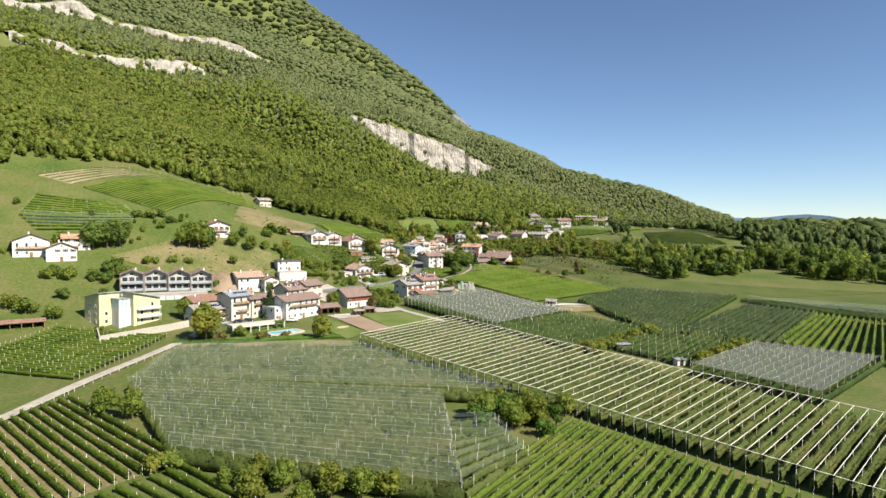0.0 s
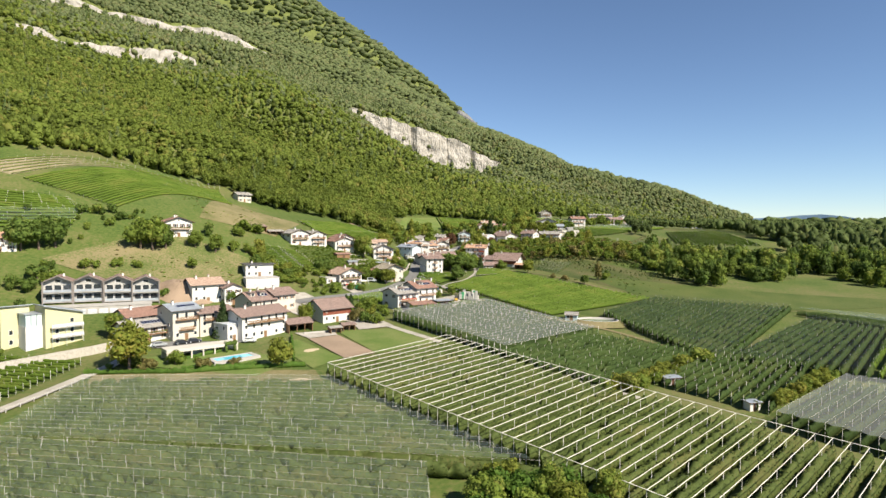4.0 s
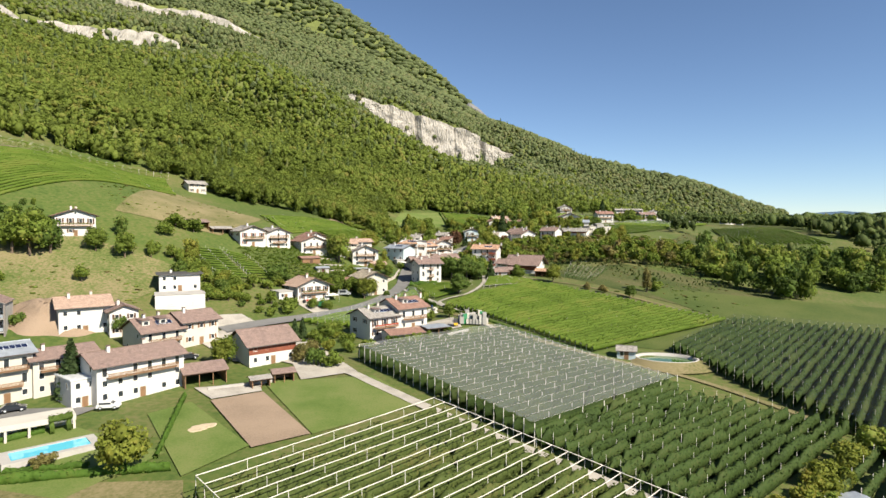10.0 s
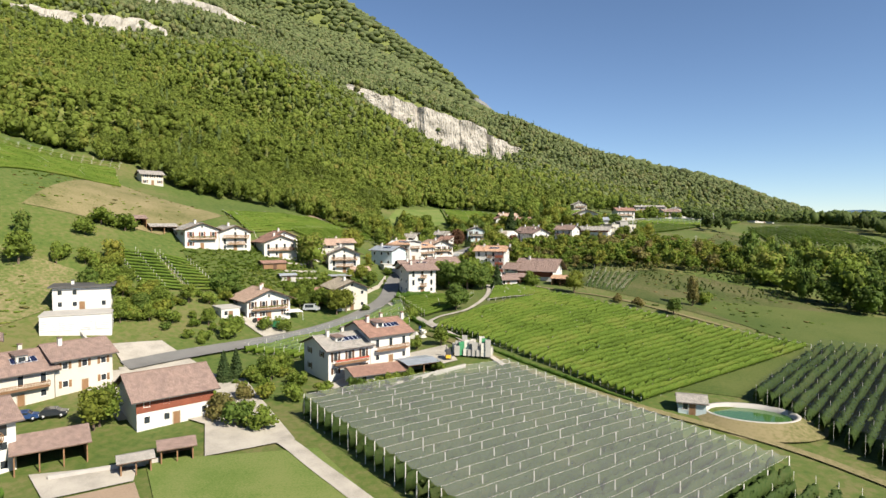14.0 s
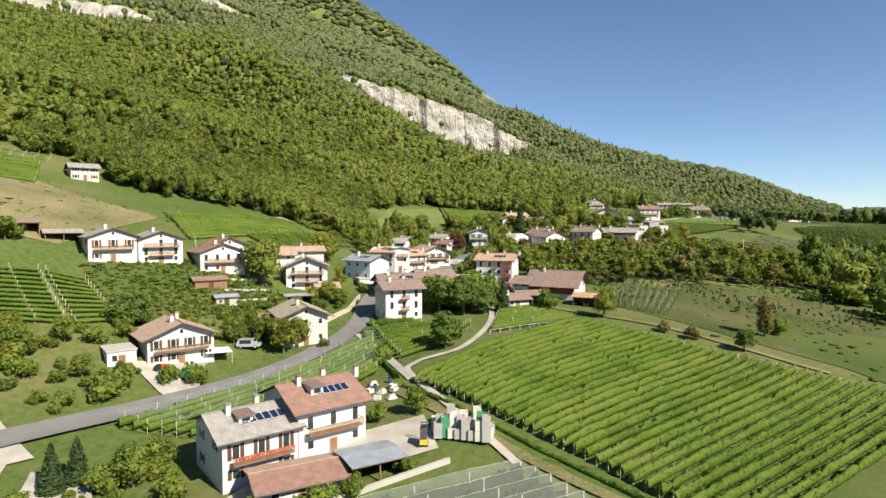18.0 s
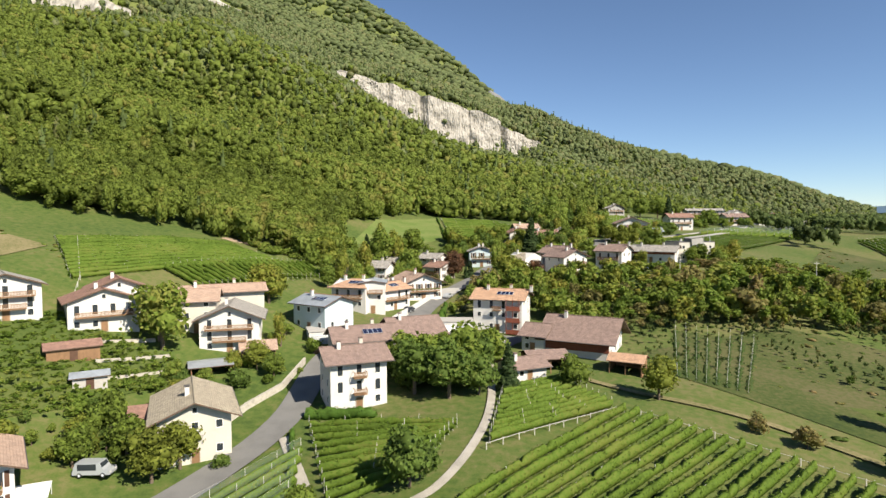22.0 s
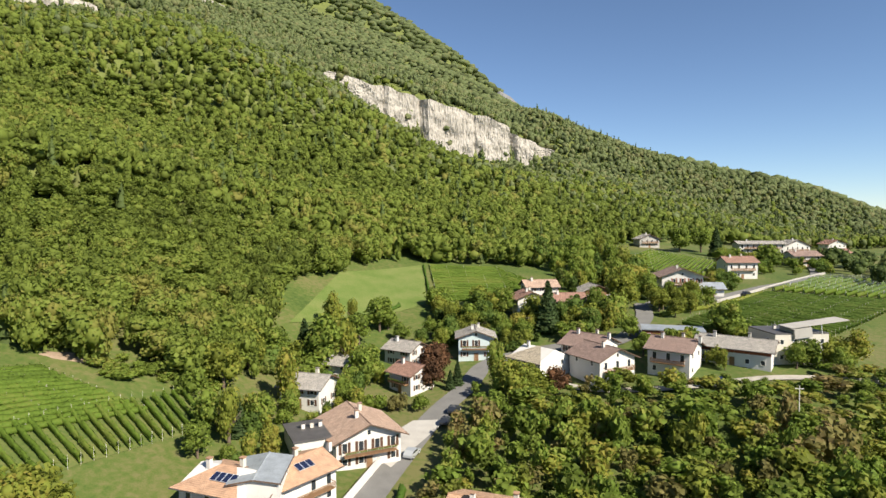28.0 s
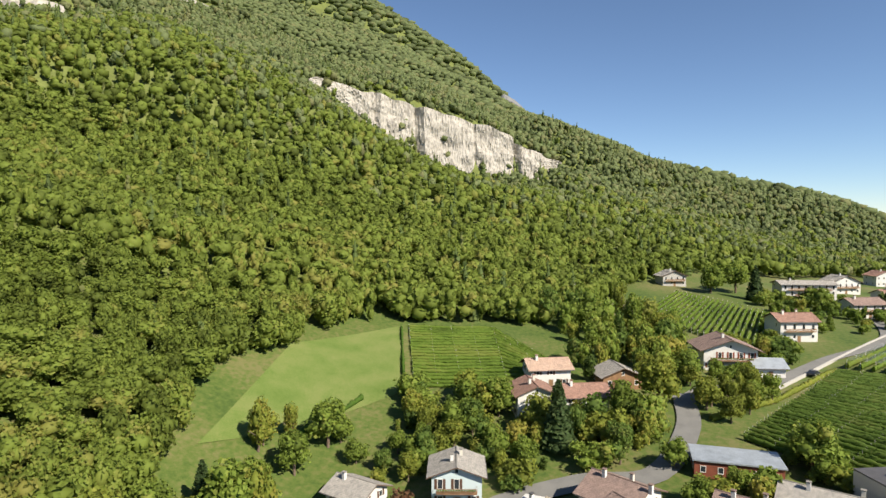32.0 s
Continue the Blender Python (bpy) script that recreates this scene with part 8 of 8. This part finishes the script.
box_ = thing("skip_container", pose(-75.4, 322.6, gz(-75.4, 322.6) + 0.35, 0, 0, 70), "green slatted trailer box standing in the yard", "container")
part("floor", Shape().box(-1.6, 1.6, -0.9, 0.9, 0.5, 0.6).mesh("floor", M["green_paint"]), box_)
for sy in (-1, 1):
    for k in range(4):
        part("side_board", Shape().box(-1.6, 1.6, sy * 0.9 - 0.04, sy * 0.9 + 0.04, 0.6 + k * 0.42, 0.98 + k * 0.42).mesh("side_board", M["green_paint"]), box_)
for sx in (-1, 1):
    part("end_board", Shape().box(sx * 1.6 - 0.04, sx * 1.6 + 0.04, -0.86, 0.86, 0.6, 2.2).mesh("end_board", M["green_paint"]), box_)
    part("wheel", Shape().tube((sx * 0.9, -0.95, 0.3), (sx * 0.9, 0.95, 0.3), 0.3, n=12).mesh("wheel", M["tyre"]), box_)

tr = thing("tractor", pose(-81.6, 322.4, gz(-81.6, 322.4) + 0.3, 0, 0, 20), "small red tractor beside the white house", "tractor")
part("bonnet", Shape().box(0.1, 1.6, -0.35, 0.35, 0.6, 1.2).mesh("bonnet", M["red_paint"]), tr)
part("seat", Shape().box(-0.7, 0.0, -0.4, 0.4, 0.6, 0.95).mesh("seat", M["tyre"]), tr)
for a, r in ((-0.6, 0.6), (1.2, 0.38)):
    for sy in (-1, 1):
        part("wheel", Shape().tube((a, sy * 0.5, r), (a, sy * 0.8, r), r, n=14).mesh("wheel", M["tyre"]), tr)

aw = thing("awning", pose(-76.2, 333.4, gz(-76.2, 333.4), 0, 0, 38), "white canvas awning over a garden store", "awning")
part("canvas", mesh_of("canvas", [(-2.6, -2.4, 2.0), (2.6, -2.4, 1.9), (2.6, 2.4, 2.1), (-2.6, 2.4, 2.2), (-2.6, -2.4, 1.95), (2.6, -2.4, 1.85), (2.6, 2.4, 2.05), (-2.6, 2.4, 2.15)], [(0, 1, 2, 3), (7, 6, 5, 4), (0, 4, 5, 1), (1, 5, 6, 2), (2, 6, 7, 3), (3, 7, 4, 0)], [M["canvas"]]), aw)
for px, py, pz2 in ((-2.5, -2.3, 1.95), (2.5, -2.3, 1.85), (2.5, 2.3, 2.05), (-2.5, 2.3, 2.15)):
    part("pole", Shape().tube((px, py, -0.5), (px, py, pz2), 0.05, n=6).mesh("pole", M["metal_light"]), aw)

aw2 = thing("awning", pose(-37.5, 408, gz(-37.5, 408), 0, 0, 10), "white sloping canvas roof beside the garage", "awning")
part("canvas", mesh_of("canvas", [(-4, -2.5, 2.2), (4, -2.5, 2.4), (4, 2.5, 2.9), (-4, 2.5, 2.6), (-4, -2.5, 2.15), (4, -2.5, 2.35), (4, 2.5, 2.85), (-4, 2.5, 2.55)], [(0, 1, 2, 3), (7, 6, 5, 4), (0, 4, 5, 1), (1, 5, 6, 2), (2, 6, 7, 3), (3, 7, 4, 0)], [M["canvas"]]), aw2)
for px, py, pz2 in ((-3.8, -2.3, 2.15), (3.8, -2.3, 2.35), (3.8, 2.3, 2.85), (-3.8, 2.3, 2.55)):
    part("pole", Shape().tube((px, py, -0.5), (px, py, pz2), 0.05, n=6).mesh("pole", M["metal_light"]), aw2)

for ux, uy in ((74.4, 480.5), (30, 470), (118, 600)):
    po = thing("utility_pole", pose(ux, uy, gz(ux, uy)), "grey wooden utility pole on the slope", "pole")
    part("pole", Shape().tube((0, 0, -1), (0, 0, 8), 0.14, 0.1, 8).mesh("pole", M["post"]), po)
    part("cross_arm", Shape().box(-0.8, 0.8, -0.06, 0.06, 7.4, 7.55).mesh("cross_arm", M["post"]), po)

# post fences along paths and pastures


def fence(points, gap, label, h=1.1):
    pts = []
    for (ax, ay), (bx, by) in zip(points, points[1:]):
        k = max(1, int(math.hypot(bx - ax, by - ay) / gap))
        pts += [(ax + (bx - ax) * i / k, ay + (by - ay) * i / k) for i in range(k)]
    pts.append(points[-1])
    mx, my = pts[len(pts) // 2]
    o = (mx, my, gz(mx, my))
    ob = thing("fence", pose(*o), label, "fence")
    pm = Shape().box(-0.06, 0.06, -0.06, 0.06, -0.4, h).mesh("fence_post", M["post"])
    for x, y in pts:
        part("fence_post", pm, ob, m=pose(x - o[0], y - o[1], gz(x, y) - o[2]))
    for i in range(len(pts) - 1):
        (x0, y0), (x1, y1) = pts[i], pts[i + 1]
        part("rail", Shape().tube((x0 - o[0], y0 - o[1], gz(x0, y0) - o[2] + h - 0.15), (x1 - o[0], y1 - o[1], gz(x1, y1) - o[2] + h - 0.15), 0.04, n=4).mesh("rail", M["post"]), ob)


fence(((-20.8, 353), (-1, 372.5)), 3, "weathered post fence across the vineyard")
fence(((3, 372), (30, 358), (66, 339)), 3.5, "post fence along the upper vineyard edge")
fence(((-130, 404), (-112, 384), (-104, 372)), 3.0, "post fence down the pasture slope")
fence(((-119, 130), (-119, 160), (-115, 192)), 3.5, "wire fence along the farm road")

# tilted canopy on the cream cube
cz = gz(43.5, 505) + 7.7
cp = thing("roof_canopy", pose(46, 508, cz, 0, -7, 14), "thin pale tilted canopy on the cream house", "canopy")
part("plate", Shape().box(-6, 9, -2.6, 2.6, 1.9, 2.05).mesh("plate", M["concrete"]), cp)
for px_, py_ in ((-5, -2.2), (-5, 2.2), (2, -2.2), (2, 2.2)):
    part("column", Shape().tube((px_, py_, -0.6), (px_, py_, 1.95), 0.09, n=8).mesh("column", M["metal_light"]), cp)
part("roof_room", Shape().box(-5.5, -1, -3, 3, -0.7, 1.6).mesh("roof_room", M["greywall"]), cp)

# clipped arch in the hotel garden
arch = thing("topiary_arch", pose(-89.3, 218.6, gz(-89.3, 218.6), 0, 0, 46), "clipped dark green hedge arch beside the car park", "topiary")
for sx in (-1.3, 1.3):
    part("hedge_pillar", row_mesh("hedge_pillar", (-89.3 + sx * 0.7 - 0.25, 218.6 + sx * 0.72 - 0.25), (-89.3 + sx * 0.7 + 0.25, 218.6 + sx * 0.72 + 0.25), 3.0, 1.4, 0.0, M["leaf_b"], np.random.default_rng(3), 0.14, (-89.3, 218.6, gz(-89.3, 218.6)), 0, 90, 0.2), arch, m=pose(0, 0, 0, 0, 0, -46))
part("hedge_lintel", row_mesh("hedge_lintel", (-90.6, 217.3), (-88.0, 219.9), 3.6, 1.4, 2.3, M["leaf_b"], np.random.default_rng(4), 0.14, (-89.3, 218.6, gz(-89.3, 218.6)), 0, 60, 0.4), arch, m=pose(0, 0, 0, 0, 0, -46))

# kitchen garden clutter below the road
KR = random.Random(12)
for i in range(16):
    kx, ky = -43 + KR.random() * 8.5, 315.5 + KR.random() * 9
    kind = i % 4
    kz = gz(kx, ky) + 0.05
    if kind == 0:
        ob = thing("plastic_barrel", pose(kx, ky, kz), "blue plastic rain barrel in the kitchen garden", "barrel")
        part("body", Shape().tube((0, 0, 0), (0, 0, 0.95), 0.32, 0.3, 12).mesh("body", M["car_blue"]), ob)
        part("lid", Shape().tube((0, 0, 0.95), (0, 0, 1.02), 0.33, 0.33, 12).mesh("lid", M["tyre"]), ob)
    elif kind == 1:
        ob = thing("garden_crate", pose(kx, ky, kz, 0, 0, KR.uniform(0, 90)), "grey plastic crate lying in the kitchen garden", "crate")
        for bx in ((-0.6, 0.6, -0.5, -0.45), (-0.6, 0.6, 0.45, 0.5), (-0.6, -0.55, -0.45, 0.45), (0.55, 0.6, -0.45, 0.45)):
            part("side", Shape().box(*bx, 0.08, 0.75).mesh("side", M["post"]), ob)
        part("floor_board", Shape().box(-0.6, 0.6, -0.5, 0.5, 0.0, 0.08).mesh("floor_board", M["post"]), ob)
    elif kind == 2:
        ob = thing("planting_box", pose(kx, ky, kz, 0, 0, KR.uniform(0, 90)), "wooden planting box with green plants", "planter")
        part("box", Shape().box(-0.9, 0.9, -0.5, 0.5, 0, 0.5).mesh("box", M["wood"]), ob)
        part("plants", tri_mesh("plants", *cards(np.array([(KR.uniform(-0.8, 0.8), KR.uniform(-0.45, 0.45), KR.uniform(0.5, 1.0)) for _ in range(60)]), 0.14, RNG), [M["leaf_c"]]), ob)
    else:
        ob = thing("tarp_heap", pose(kx, ky, kz, 0, 0, KR.uniform(0, 90)), "heap under a pale tarpaulin", "heap")
        part("tarp", fix_normals(Shape().prism([(-0.9, -0.7, 0), (0.9, -0.7, 0), (0.9, 0.7, 0), (-0.9, 0.7, 0)], [(-0.4, -0.3, 0.7), (0.5, -0.2, 0.85), (0.4, 0.3, 0.75), (-0.5, 0.25, 0.6)]).mesh("tarp", M["concrete"])), ob)

# bins and a tarpaulin frame on the verge above the orchard net
for bx_, by_ in ((-69.3, 189.8), (-68.0, 190.4), (-55.4, 189.2), (-54.5, 190.1)):
    ob = thing("waste_bin", pose(bx_, by_, gz(bx_, by_) + 0.15, 0, 0, 12), "green plastic bin standing on the dry verge", "bin")
    part("body", Shape().prism([(-0.55, -0.45, 0.1), (0.55, -0.45, 0.1), (0.55, 0.45, 0.1), (-0.55, 0.45, 0.1)], [(-0.65, -0.55, 1.2), (0.65, -0.55, 1.2), (0.65, 0.55, 1.2), (-0.65, 0.55, 1.2)]).mesh("body", M["green_paint"]), ob)
    part("lid", Shape().box(-0.7, 0.7, -0.6, 0.6, 1.2, 1.3).mesh("lid", M["green_paint"]), ob)
    for wx in (-0.45, 0.45):
        part("wheel", Shape().tube((wx - 0.05, 0.4, 0.12), (wx + 0.05, 0.4, 0.12), 0.12, n=10).mesh("wheel", M["tyre"]), ob)
tx_, ty_ = (-73.2, 188.4)
ob = thing("tarpaulin_tunnel", pose(tx_, ty_, gz(tx_, ty_) + 0.1, 0, 0, 10), "low green tarpaulin tunnel on the dry verge", "tunnel")
tv = Shape()
for k in range(6):
    a0, a1 = math.pi * k / 6, math.pi * (k + 1) / 6
    tv.prism([(-2.6, 1.3 * math.cos(a0), 1.1 * math.sin(a0)), (-2.6, 1.3 * math.cos(a1), 1.1 * math.sin(a1)), (-2.6, 1.26 * math.cos(a1), 1.06 * math.sin(a1)), (-2.6, 1.26 * math.cos(a0), 1.06 * math.sin(a0))],
             [(2.6, 1.3 * math.cos(a0), 1.1 * math.sin(a0)), (2.6, 1.3 * math.cos(a1), 1.1 * math.sin(a1)), (2.6, 1.26 * math.cos(a1), 1.06 * math.sin(a1)), (2.6, 1.26 * math.cos(a0), 1.06 * math.sin(a0))])
part("cover", tv.mesh("cover", M["green_paint"]), ob)
